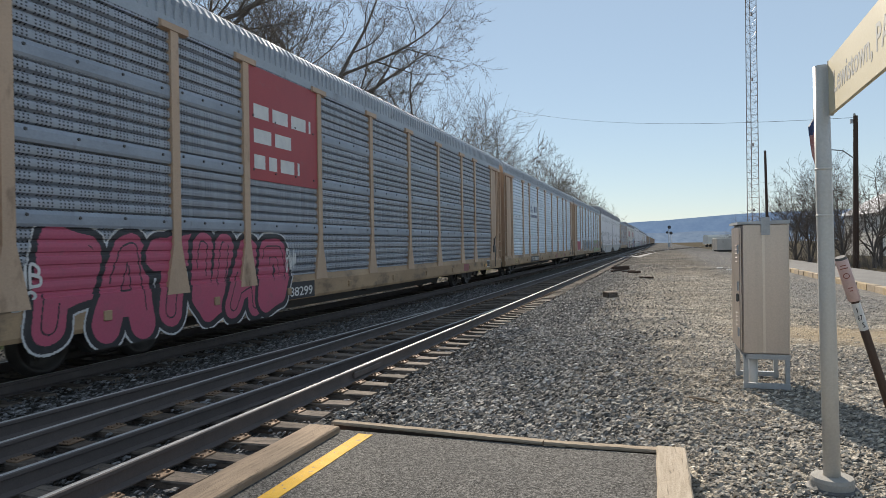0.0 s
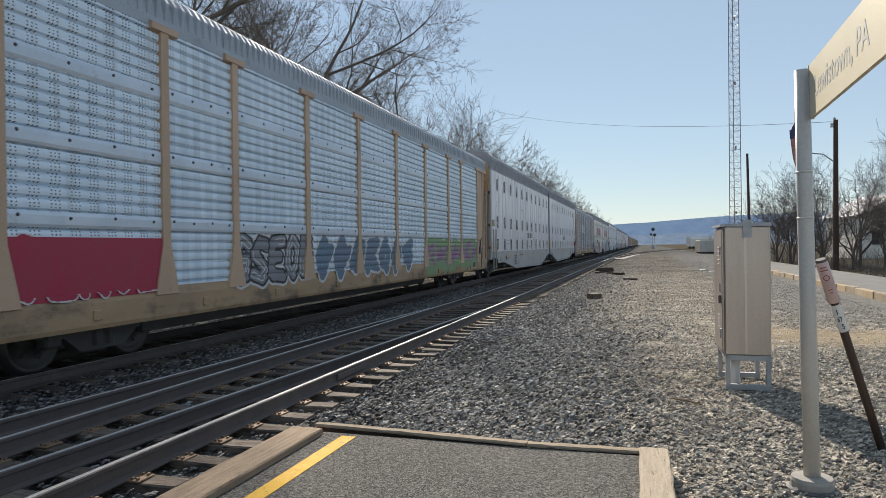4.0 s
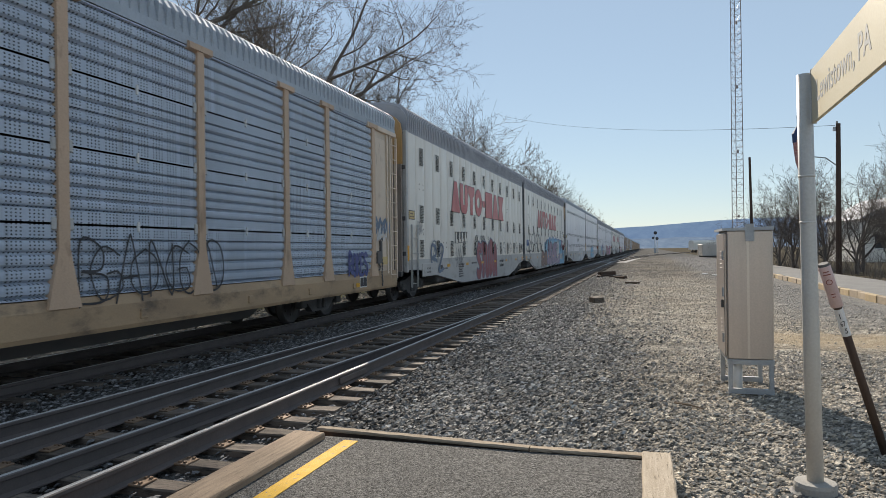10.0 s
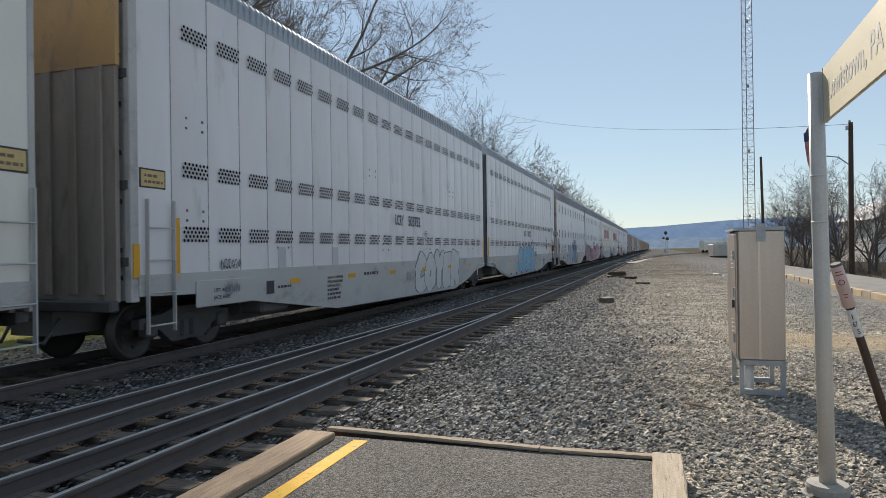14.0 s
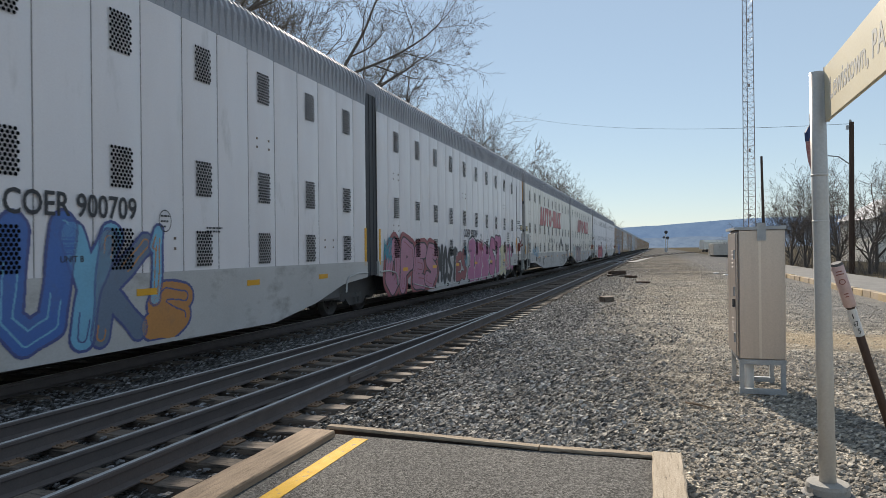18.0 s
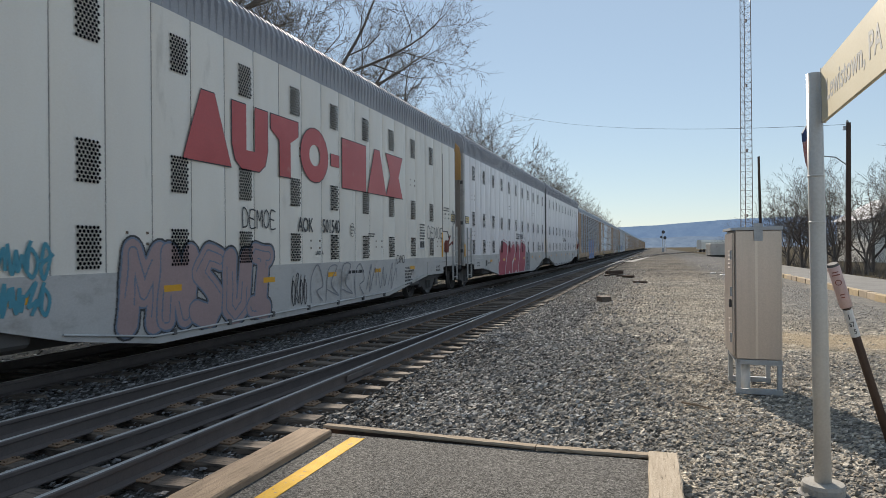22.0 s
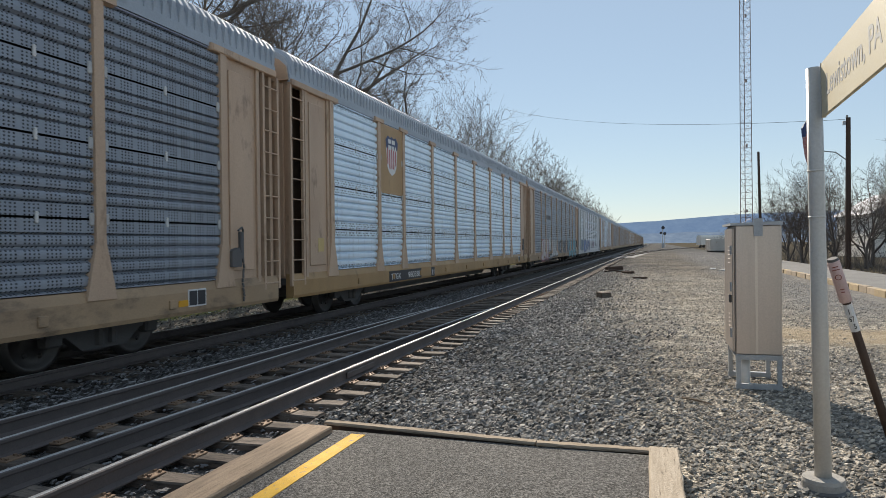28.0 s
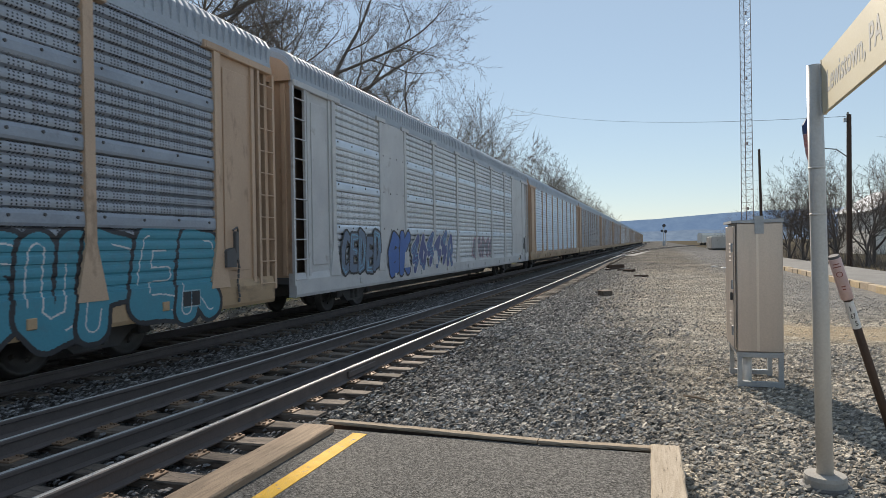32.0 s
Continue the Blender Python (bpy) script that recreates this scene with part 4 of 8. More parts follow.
def bilevel(style, colour, sheet, label, post="tan", bands=True, roof="roof", hero=True, end_top=None):
    """An enclosed car carrier: posts, perforated sheets, sills, arched roof, end doors, ladders and trucks."""
    car = thing("autorack_car", label, "railcar", group="cars of the freight train")
    P, S = M[colour], M[sheet]
    pm = M[post]
    for si, m in enumerate(both_sides(car, BIL)):
        for i in range(9):
            y0, y1 = POSTS[i] + 0.085, POSTS[i + 1] - 0.085
            w = round(y1 - y0, 3)
            if style == "A":
                cells = [(PANEL_LO, PANEL_HI)]
            else:
                cuts = [PANEL_LO] + list(BANDS) + [PANEL_HI]
                cells = [(a + 0.015, b - 0.015) for a, b in zip(cuts, cuts[1:])]
            for lo, hi in cells:
                piece("side_sheet", shared(("sheet", w, round(lo, 2), style, S.name), sheet_build(w, lo, hi, style), "side_sheet", S), car, m @ pose(0, y0, 0))
            if style == "A" and bands and hero:
                for zb in BANDS:
                    def strip(g):
                        g.prism([(HALF - 0.03, zb - 0.10), (HALF - 0.006, zb - 0.10), (HALF + 0.006, zb - 0.06), (HALF + 0.006, zb + 0.05), (HALF - 0.006, zb + 0.10), (HALF - 0.03, zb + 0.10)], 1, 0.0, w)
                    piece("flat_strip", shared(("strip", w, zb, sheet == "galv"), strip, "flat_strip", M["band_dark" if sheet == "galv" else "band"]), car, m @ pose(0, y0, 0))
                    for k in range(4 if si == 0 else 0):
                        piece("bolt", shared("strip_bolt", lambda g: g.lathe([(0.0, HALF + 0.022), (0.020, HALF + 0.020), (0.024, HALF + 0.004)], 8, axis="X"), "bolt", M["truck"]), car, m @ pose(0, y0 + w * (0.06 + 0.29 * k), zb + 0.045 - 0.02 * (k % 2)))
            if style == "B" and hero and si == 0:
                for zb in BANDS:
                    # near-black backing strip makes the shade inside each slot
                    piece("slot", shared(("slot", w, zb), lambda g: g.box(HALF - 0.075, HALF - 0.045, 0.0, w, zb - 0.05, zb + 0.05), "slot", M["hole"]), car, m @ pose(0, y0, 0), "near-black strip put in for the shade in the slot")
                for zb in BANDS:
                    piece("clip", shared("clip", lambda g: g.box(HALF - 0.03, HALF + 0.012, -0.022, 0.022, -0.075, 0.075, 0.01), "clip", M["chalk"]), car, m @ pose(0, y0 + w * 0.48, zb), "white clip across the slot")
                    for yy in (0.045, w - 0.045):
                        piece("latch_plate", shared("latch", lambda g: g.box(HALF - 0.02, HALF + 0.014, -0.04, 0.04, -0.085, 0.085, 0.015), "latch_plate", M["pipe"]), car, m @ pose(0, y0 + yy, zb))
        for i, y in enumerate(POSTS):
            piece("post", shared(("post", post), post_build(0.17), "post", pm), car, m @ pose(0, y, 0))
            if hero:
                piece("post_cap", shared(("cap", post), cap_build, "post_cap", pm), car, m @ pose(0, y, 0))
        # panels beside the ends
        def corner(g):
            y1 = POSTS[0] - 0.085
            g.box(HALF - 0.10, HALF - 0.035, 1.06, y1, 1.06, 5.08)
        def leaf(g):
            g.box(HALF - 0.037, HALF - 0.012, 1.20, POSTS[0] - 0.285, 1.25, 4.80, 0.008)
        def stile(g):
            g.box(HALF - 0.06, HALF + 0.0, POSTS[0] - 0.205, POSTS[0] - 0.105, 1.0, 5.06)
        def jamb(g):
            g.box(HALF - 0.10, HALF + 0.005, 0.99, 1.09, 1.0, 5.02)
        def header(g):
            g.box(HALF - 0.10, HALF + 0.04, 0.42, POSTS[0] + 0.25, 5.0, 5.13, 0.012)
        def recess(g):
            g.box(HALF - 0.42, HALF - 0.34, 0.5, 1.4, 1.0, 5.1)
        for e, mm in ((0, m), (1, m @ Matrix.Translation((0, BIL, 0)) @ Matrix.Scale(-1, 4, (0, 1, 0)))):
            if e == 0:
                host = piece("end_panel", shared(("corner", colour), corner, "end_panel", P), car, mm)
                for nm, fn in (("door_leaf", leaf), ("stile", stile), ("jamb", jamb)):
                    piece(nm, shared((nm, colour), fn, nm, P), host)
                piece("door_header", shared(("header", colour), header, "door_header", P), car, mm)
                piece("door_edge", shared(("recess", colour), recess, "door_edge", M["brown_steel"]), car, mm)
                piece("ladder", shared(("lad", colour), ladder_build(0.40, 0.90, 0.85, 5.0, 0.42, HALF - 0.01), "ladder", P), car, mm)
            else:
                host = piece("end_panel", shared(("corner2", colour), lambda g: (corner(g), flip(g, BIL)), "end_panel", P), car, m)
                for nm, fn in (("door_leaf", leaf), ("stile", stile), ("jamb", jamb)):
                    piece(nm, shared((nm, colour, 2), lambda g: (fn(g), flip(g, BIL)), nm, P), host)
                piece("door_header", shared(("header2", colour), lambda g: (header(g), flip(g, BIL)), "door_header", P), car, m)
                piece("door_edge", shared(("recess2", colour), lambda g: (recess(g), flip(g, BIL)), "door_edge", M["brown_steel"]), car, m)
                piece("ladder", shared(("lad2", colour), ladder_build(BIL - 0.86, BIL - 0.36, 0.85, 5.0, 0.42, HALF - 0.01), "ladder", P), car, m)
                if hero and si == 0:
                    part("hand_brake", brake_build, M["under"], car, "dark hand brake housing and chain", at=m @ pose(0, BIL - 1.75, 0))
                    plate = part("data_plate", Geo().box(HALF + 0.02, HALF + 0.030, BIL - 3.10, BIL - 2.66, 0.72, 1.0), M["chalk"], car, "black data plate with white border", at=m)
                    for k in (0, 1):
                        part("plate_field", Geo().box(HALF + 0.03, HALF + 0.033, BIL - 3.08 + 0.21 * k, BIL - 3.08 + 0.21 * k + 0.19, 0.745, 0.975), M["ink"], plate)
        def sill(g):
            g.prism([(HALF - 0.16, 0.60), (HALF + 0.0, 0.60), (HALF + 0.02, 0.66), (HALF + 0.02, 0.96), (HALF - 0.02, 1.10), (HALF - 0.16, 1.10)], 1, 0.42, BIL - 0.42)
            for i in range(9):
                ym = (POSTS[i] + POSTS[i + 1]) / 2
                g.box(HALF - 0.02, HALF + 0.05, ym - 0.07, ym + 0.07, 0.72, 0.86, 0.01)
        piece("side_sill", shared(("sill", colour, sheet == "galv_big"), sill, "side_sill", M["yellow_tan" if sheet == "galv_big" else "grey_post" if colour == "grey_post" else "sill_tan"]), car, m)
        if si == 0 and hero:
            for yy in (24.2,):
                piece("reflector", shared("reflector", lambda g: g.box(HALF + 0.02, HALF + 0.026, -0.22, 0.22, 0.74, 0.84), "reflector", M["amber"]), car, m @ pose(0, yy, 0), "amber reflective strip")
    piece("roof", shared(("roofB", roof, hero), roof_build(0.40, BIL - 0.40, 5.16, 5.86, 0.19 if hero else 0.6, 0.07, 0.60, 0.74), "roof", M[roof]), car)
    def fascia(g):
        g.box(HALF - 0.06, HALF - 0.005, 0.4, BIL - 0.4, 5.06, 5.22)
    for mm in (None, pose(0, BIL, 0, 0, 0, 180)):
        piece("eave", shared(("fascia", roof), fascia, "eave", M[roof]), car, mm)
    def under(g):
        g.box(-HALF + 0.1, HALF - 0.1, 0.7, BIL - 0.7, 0.98, 1.08)
        g.box(-0.33, 0.33, 0.4, BIL - 0.4, 0.50, 0.98)
        g.prism([(5.6, 0.50), (6.2, 0.24), (BIL - 6.2, 0.24), (BIL - 5.6, 0.50)], 0, -0.36, 0.36)
        for k in range(11):
            y = 6.6 + k * 1.41
            g.box(-HALF + 0.12, HALF - 0.12, y - 0.06, y + 0.06, 0.72, 0.98)
        for s in (-1, 1):
            g.tube([(s * 0.9, 8, 0.66), (s * 0.9, 11.2, 0.66)], 0.19, 10)
            g.box(min(s * 0.6, s * 1.3), max(s * 0.6, s * 1.3), 12.6, 13.4, 0.5, 0.9, 0.04)
    piece("underframe", shared("under", under, "underframe", M["under"]), car)
    # end doors
    def end(g):
        for y, d in ((0.46, 1),):
            a, b = sorted((y, y + d * 0.1))
            g.box(-HALF + 0.06, HALF - 0.06, a, b, 1.0, 5.16)
            # arched top of the end
            prof = [(HALF * 0.985 * math.cos(math.pi * i / 12), 5.10 + 0.66 * abs(math.sin(math.pi * i / 12)) ** 0.62) for i in range(13)]
            a3, b3 = sorted((y - d * 0.1, y + d * 0.02))
            g.prism(prof, 1, a3, b3)
    for mm in (None, pose(0, BIL, 0, 0, 0, 180)):
        doors = piece("end_door", shared(("endB", end_top or colour), end, "end_door", M[end_top or colour]), car, mm)
        for k in range(9 if hero else 0):
            piece("door_rib", shared(("ribB", end_top or colour), lambda g: g.box(-0.05, 0.05, 0.41, 0.459, 1.05, 5.05, 0.008), "door_rib", M[end_top or colour]), doors, pose(-1.36 + k * 0.34, 0, 0))
    coupler(car, BIL)
    for y in (4.25, BIL - 4.25):
        add_truck(car, y)
    return car


def flip(g, length):
    g.v = [(x, length - y, z) for x, y, z in g.v]
    g.f = [tuple(reversed(f)) for f in g.f]


def brake_build(g):
    x = HALF + 0.0
    g.prism([(-0.26, 1.32), (-0.26, 1.60), (-0.05, 1.66), (0.02, 1.55), (0.02, 1.32)], 0, x - 0.04, x + 0.09)
    g.box(x - 0.03, x + 0.05, 0.06, 0.16, 1.45, 1.95, 0.015)
    g.tube([(x + 0.06, 0.11, 1.95), (x + 0.1, 0.02, 2.02), (x + 0.1, -0.1, 1.96)], 0.018, 5)
    for k in range(9):                              # links of the hanging chain
        z = 1.45 - k * 0.085
        g.tube([(x + 0.05, 0.11 + 0.02 * math.sin(k), z), (x + 0.05 + 0.012 * (k % 2), 0.11 + 0.02 * math.sin(k + 1), z - 0.075)], 0.02, 5)


def brake_box(g):
    x = HALF + 0.02
    g.prism([(-0.10, 1.56), (-0.09, 1.86), (0.02, 1.95), (0.09, 1.87), (0.10, 1.64), (0.02, 1.52)], 0, x - 0.02, x + 0.10)
    g.tube([(x + 0.1, 0.05, 1.75), (x + 0.16, 0.3, 1.9), (x + 0.14, 0.42, 1.82)], 0.03, 6)
    g.tube([(x + 0.12, -0.02, 1.9), (x + 0.14, 0.1, 2.12)], 0.025, 5)


def coupler(car, length):
    def build(g):
        for y, d in ((0.0, 1),):
            a, b = sorted((y + d * 0.02, y + d * 0.75))
            g.box(-0.11, 0.11, a, b, 0.74, 0.96, 0.03)
            a, b = sorted((y - d * 0.04, y + d * 0.18))
            g.box(-0.18, 0.16, a, b, 0.70, 1.0, 0.04)
            for s in (-0.45, 0.45):
                g.tube([(s, y + d * 0.6, 0.75), (s * 0.9, y + d * 0.35, 0.42), (s * 0.7, y + d * 0.02, 0.5)], 0.028, 5)
            g.box(-1.5, 1.5, min(y + d * 0.45, y + d * 0.62), max(y + d * 0.45, y + d * 0.62), 0.86, 1.02, 0.02)
    me = shared("coupler", build, "coupler", M["truck"])
    piece("coupler", me, car)
    piece("coupler", me, car, pose(0, length, 0, 0, 0, 180))


# vents: flat near-black discs stand in for shaded round holes, in staggered rows
def vent_build(nx, nz, dx, dz, r):
    def build(g):
        for k in range(nz):
            for i in range(nx):
                y = (i - (nx - 1) / 2 + (0.25 if k % 2 else -0.25)) * dx
                z = (k - (nz - 1) / 2) * dz
                vs = [(0.0, y + r * math.cos(a), z + r * math.sin(a)) for a in [math.pi * (q + 0.5) / 4 for q in range(8)]]
                g.add(vs, [tuple(range(8))])
    return build


JOINT = 21.37                     # from the front coupler to the joint of the two units
UNIT = JOINT
FRONT = (0.88, 0.50)              # from the coupler to the side of the front and of the rear unit
VENT_STEP = 1.77


def belly(u):
    """Lower edge of a unit's side, from the car end towards the joint."""
    k = (JOINT, AM - JOINT)[u]
    return [(FRONT[u], 1.06), (2.1, 1.02), (3.8, 0.78), (7.1, 0.36), (k - 4.75, 0.27), (k - 3.1, 0.52), (k - 1.75, 0.86), (k - 0.37, 0.97)]


def automax(paint, vents, label):
    """A long two-unit articulated car carrier with smooth white sides."""
    car = thing("articulated_autorack_car", label, "railcar", group="cars of the freight train")
    Pm = M[paint]
    sill_m = M["white_sill"]
    top = 5.38 if vents == "holes" else 5.90
    ends, mids = 0.73, 21
    for u in (0, 1):
        LU, e0 = (JOINT, AM - JOINT)[u], FRONT[u]
        pw = (LU - 0.37 - e0 - 2 * ends) / mids
        for si in (0, 1):
            if u == 0:
                m = Matrix.Identity(4) if si == 0 else Matrix.Scale(-1, 4, (1, 0, 0))
            else:
                m = Matrix.Translation((0, AM, 0)) @ (Matrix.Scale(-1, 4, (0, 1, 0)) if si == 0 else Matrix.Rotation(math.pi, 4, "Z"))
            def panel(g, w):
                rows = []
                for f, d in ((0.0, 0.022), (0.018, 0.014), (0.045, 0.0), (0.28, -0.005), (0.5, -0.008), (0.72, -0.005), (0.955, 0.0), (0.982, 0.014), (1.0, 0.022)):
                    x = HALF - 0.012 - d
                    rows.append([(x, w * f, 1.36), (x - min(d, 0) * 0.6, w * f, 2.4), (x - min(d, 0) * 0.6, w * f, 4.0), (x, w * f, top)])
                g.sheet(rows)
            def panel_m(g, w):
                panel(g, w)
                g.v = [(-x if si else x, -y if u else y, z) for x, y, z in g.v]
                if si != u:
                    g.f = [tuple(reversed(f)) for f in g.f]
            def at(y):
                return pose(0, y if u == 0 else AM - y, 0)
            if si == 0:
                y = e0
                for w in [ends] + [pw] * mids + [ends]:
                    piece("side_panel", shared(("ampanel", paint, top, u, round(w, 3)), lambda g: panel_m(g, w), "side_panel", Pm, True), car, at(y))
                    y += w
            else:
                def whole(g):
                    g.box(-HALF, -HALF + 0.04, e0, LU - 0.37, 1.36, top)
                    if u:
                        flip(g, AM)
                piece("far_side_panel", shared(("amfar", paint, top, u), whole, "far_side_panel", Pm), car)
            def sill(g):
                pts = belly(u)
                prof = [(y, z) for y, z in pts] + [(LU - 0.37, 1.37), (e0, 1.37)]
                a, b = (HALF - 0.10, HALF + 0.006) if si == 0 else (-HALF - 0.006, -HALF + 0.10)
                g.prism(prof, 0, a, b)
                a, b = (HALF, HALF + 0.03) if si == 0 else (-HALF - 0.03, -HALF)
                g.box(a, b, 2.1, 3.8, 0.79, 1.23, 0.012)
                if u:
                    flip(g, AM)
            piece("side_sill", shared(("amsill", u, si), sill, "side_sill", sill_m), car)
            if si == 0:
                vm = {"holes": ("vh", vent_build(6, 11, 0.066, 0.053, 0.0255)), "slots": ("vs", vent_build(7, 4, 0.09, 0.066, 0.027))}[vents]
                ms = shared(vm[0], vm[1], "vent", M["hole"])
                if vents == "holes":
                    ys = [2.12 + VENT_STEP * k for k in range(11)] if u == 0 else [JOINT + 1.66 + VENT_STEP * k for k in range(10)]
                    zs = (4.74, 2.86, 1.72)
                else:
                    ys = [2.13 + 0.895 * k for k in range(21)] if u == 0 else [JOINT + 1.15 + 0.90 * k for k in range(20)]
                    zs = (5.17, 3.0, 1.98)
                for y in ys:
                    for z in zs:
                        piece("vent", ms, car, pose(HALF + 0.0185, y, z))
                bolt = shared("side_bolt", lambda g: g.box(HALF - 0.012, HALF + 0.004, -0.02, 0.02, -0.02, 0.02), "bolt", M["brown_steel"])
                for dy, z in ((0.0, 3.75), (0.0, 2.28), (2.65, 1.85), (7.1, 3.72), (7.95, 1.78), (11.5, 1.80), (14.15, 3.70), (16.8, 1.82)):
                    for sy in (-0.2, 0.2):
                        for sz in (-0.08, 0.08):
                            piece("bolt", bolt, car, pose(0, ys[0] + dy + sy, z + sz))
                for y in (5.2, 7.9, 10.55, 13.2, 15.9, 18.6):
                    piece("reflector", shared("reflector2", lambda g: g.box(0, 0.004, -0.2, 0.2, -0.05, 0.05), "reflector", M["amber"]), car, pose(HALF + 0.009, y if u == 0 else AM - y, 1.09), "amber reflective strip")
                ya, yb = (e0 + 0.12, e0 + 0.68) if u == 0 else (e0 + 0.0, e0 + 0.50)
                if u:
                    ya, yb = AM - yb, AM - ya
                piece("ladder", shared(("amlad", u), ladder_build(ya, yb, 0.50, 2.48, 0.48, HALF + 0.05, 0.011), "ladder", M["pipe"]), car)
                hb = 1.70 if u == 0 else AM - 2.10
                strip_m = shared("mark", lambda g: g.box(HALF - 0.008, HALF + 0.006, -0.05, 0.05, 1.26, 2.23), "marker_strip", M["amber"])
                piece("marker_strip", strip_m, car, pose(0, hb, 0), "amber upright marker strip")
                if paint == "white":
                    piece("marker_strip", strip_m, car, pose(0, JOINT - 0.46 if u == 0 else JOINT + 0.46, 0), "amber upright marker strip")
                else:
                    piece("reflector", shared("reflector3", lambda g: g.box(HALF + 0.0, HALF + 0.010, -0.25, 0.25, 1.0, 1.22), "reflector", M["amber"]), car, pose(0, JOINT - 0.75 if u == 0 else JOINT + 0.75, 0), "amber reflective plate")
                yn = 1.18 if u == 0 else AM - 0.80
                note = part("notice", Geo().box(HALF - 0.012, HALF + 0.004, yn - 0.24, yn + 0.24, 2.67, 2.91), M["notice"], car, "yellow notice with dark border")
                part("notice_border", Geo().box(HALF - 0.012, HALF + 0.001, yn - 0.265, yn + 0.265, 2.645, 2.935), M["ink"], note)
                bars("notice_bars", [0.30, 0.38], M["brown_steel"], car, HALF + 0.007, yn - 0.18, 2.81, 0.04, 0.05)
                if u == 0:
                    part("corner_marker", Geo().box(HALF - 0.02, HALF + 0.002, 0.78, 0.90, 1.33, 1.82), M["amber"], car, "amber marker strip on the corner")
                else:
                    pipe = part("brake_pipe", Geo().tube([(HALF + 0.03, JOINT + 3.0, 0.62), (HALF + 0.03, JOINT + 4.6, 0.40), (HALF + 0.03, AM - 7.2, 0.47), (HALF + 0.03, AM - 4.2, 0.83)], 0.016, 6), M["pipe"], car, "pale pipe along the lower edge")
                    for k in range(7):
                        part("clamp", Geo().box(HALF, HALF + 0.05, JOINT + 5.0 + 1.4 * k, JOINT + 5.08 + 1.4 * k, 0.37, 0.47, 0.008), M["under"], pipe)
                if u == 1:
                    part("hand_brake", brake_box, M["rust_red"], car, "rust-red hand brake housing", at=pose(0, AM - 1.8, 0))
                    part("brake_chain", lambda g: g.tube([(HALF + 0.03, AM - 1.78, 1.6), (HALF + 0.03, AM - 1.76, 1.2), (HALF + 0.0, AM - 1.72, 0.7)], 0.022, 5), M["under"], car)
                    part("recess_edge", lambda g: (g.box(HALF - 0.02, HALF + 0.012, AM - 2.05, AM - 1.52, 2.25, 2.285), g.tube([(HALF + 0.002, AM - 1.52, 2.27), (HALF + 0.002, AM - 1.28, 1.98)], 0.018, 4), g.box(HALF - 0.02, HALF + 0.004, AM - 2.06, AM - 2.04, 2.25, 5.0)), M["under"], car)
                    part("brake_step", Geo().box(HALF - 0.10, HALF + 0.04, AM - 2.2, AM - 1.3, 1.20, 1.24, 0.008), M["white_sill"], car)
        def core(g):
            g.box(-HALF + 0.03, HALF - 0.03, e0 + 0.02, LU - 0.39, 1.05, top + 0.02)
            g.box(-0.4, 0.4, 0.5, LU - 0.1, 0.5, 1.05)
            g.box(-0.5, 0.5, 4.2, LU - 2.8, 0.3, 0.9)
            g.box(-1.25, -0.9, 3.9, 5.6, 0.45, 0.85, 0.03)
            g.tube([(0.9, 4.1, 0.62), (0.9, 6.2, 0.62)], 0.16, 8)
            for y in (4.7, LU - 2.2):
                g.box(-HALF + 0.12, HALF - 0.12, y - 0.5, y + 0.5, 0.5, 1.0, 0.05)
            if u:
                flip(g, AM)
        piece("inner_frame", shared(("amcore", u, top), core, "inner_frame", M["under"]), car)
        r0, r1 = (e0 - 0.05, LU - 0.37) if u == 0 else (JOINT + 0.37, AM - e0 + 0.05)
        piece("roof", shared(("amroof", u, vents), roof_build(r0, r1, top, 6.32 if vents == "holes" else 6.36, 0.19, 0.075, 0.50, 0.55), "roof", M["roof_dark"] if vents == "holes" else M["roof"]), car)
    def bellows(g):
        for k in range(7):
            y = JOINT - 0.36 + 0.12 * k
            w = HALF - (0.05 if k % 2 else 0.062)
            g.box(-w, w, y - 0.06, y + 0.06, 1.0, 5.75)
        g.box(-0.5, 0.5, UNIT - 0.5, UNIT + 0.5, 0.7, 1.05, 0.03)
    piece("bellows", shared("bellows", bellows, "bellows", M["black"]), car, None, "black bellows between the two halves")
    # dark plates added to stand in for the shade on the middle truck
    def shade_plate(g):
        prof = [(JOINT - 1.35, 0.44), (JOINT - 0.95, 0.98), (JOINT + 0.95, 0.98), (JOINT + 1.35, 0.44)]
        g.prism(prof, 0, HALF - 0.62, HALF - 0.46)
        g.prism(prof, 0, -HALF + 0.46, -HALF + 0.62)
    piece("truck_shroud", shared("shade_plate", shade_plate, "truck_shroud", M["truck"]), car, None, "added dark plate standing in for shade on the middle truck")
    for sy in (-1, 1):
        arch = [(HALF + 0.03, JOINT + sy * y, z) for y, z in ((0.42, 1.08), (1.0, 1.09), (1.5, 1.02), (1.62, 0.90), (1.66, 0.66))]
        part("arched_rail", Geo().tube(arch, 0.022, 6), M["pipe"], car, "pale arched rail over the middle truck")
    turn = pose(0, AM, 0, 0, 0, 180)
    for e, mm in ((FRONT[0], None), (FRONT[1], turn)):
        part("door_bolt", lambda g: [g.box(HALF - 0.27, HALF - 0.20, e - 0.125, e - 0.09, z, z + 0.07) for z in (1.3, 1.7, 2.4, 3.1, 3.8, 4.5)], M["black"], car, at=mm)
        part("lock_bracket", lambda g: [g.box(HALF - 0.36, HALF - 0.06, e - 0.14, e - 0.09, z, z + 0.13) for z in (1.5, 2.6, 4.2)], M["under"], car, at=mm)
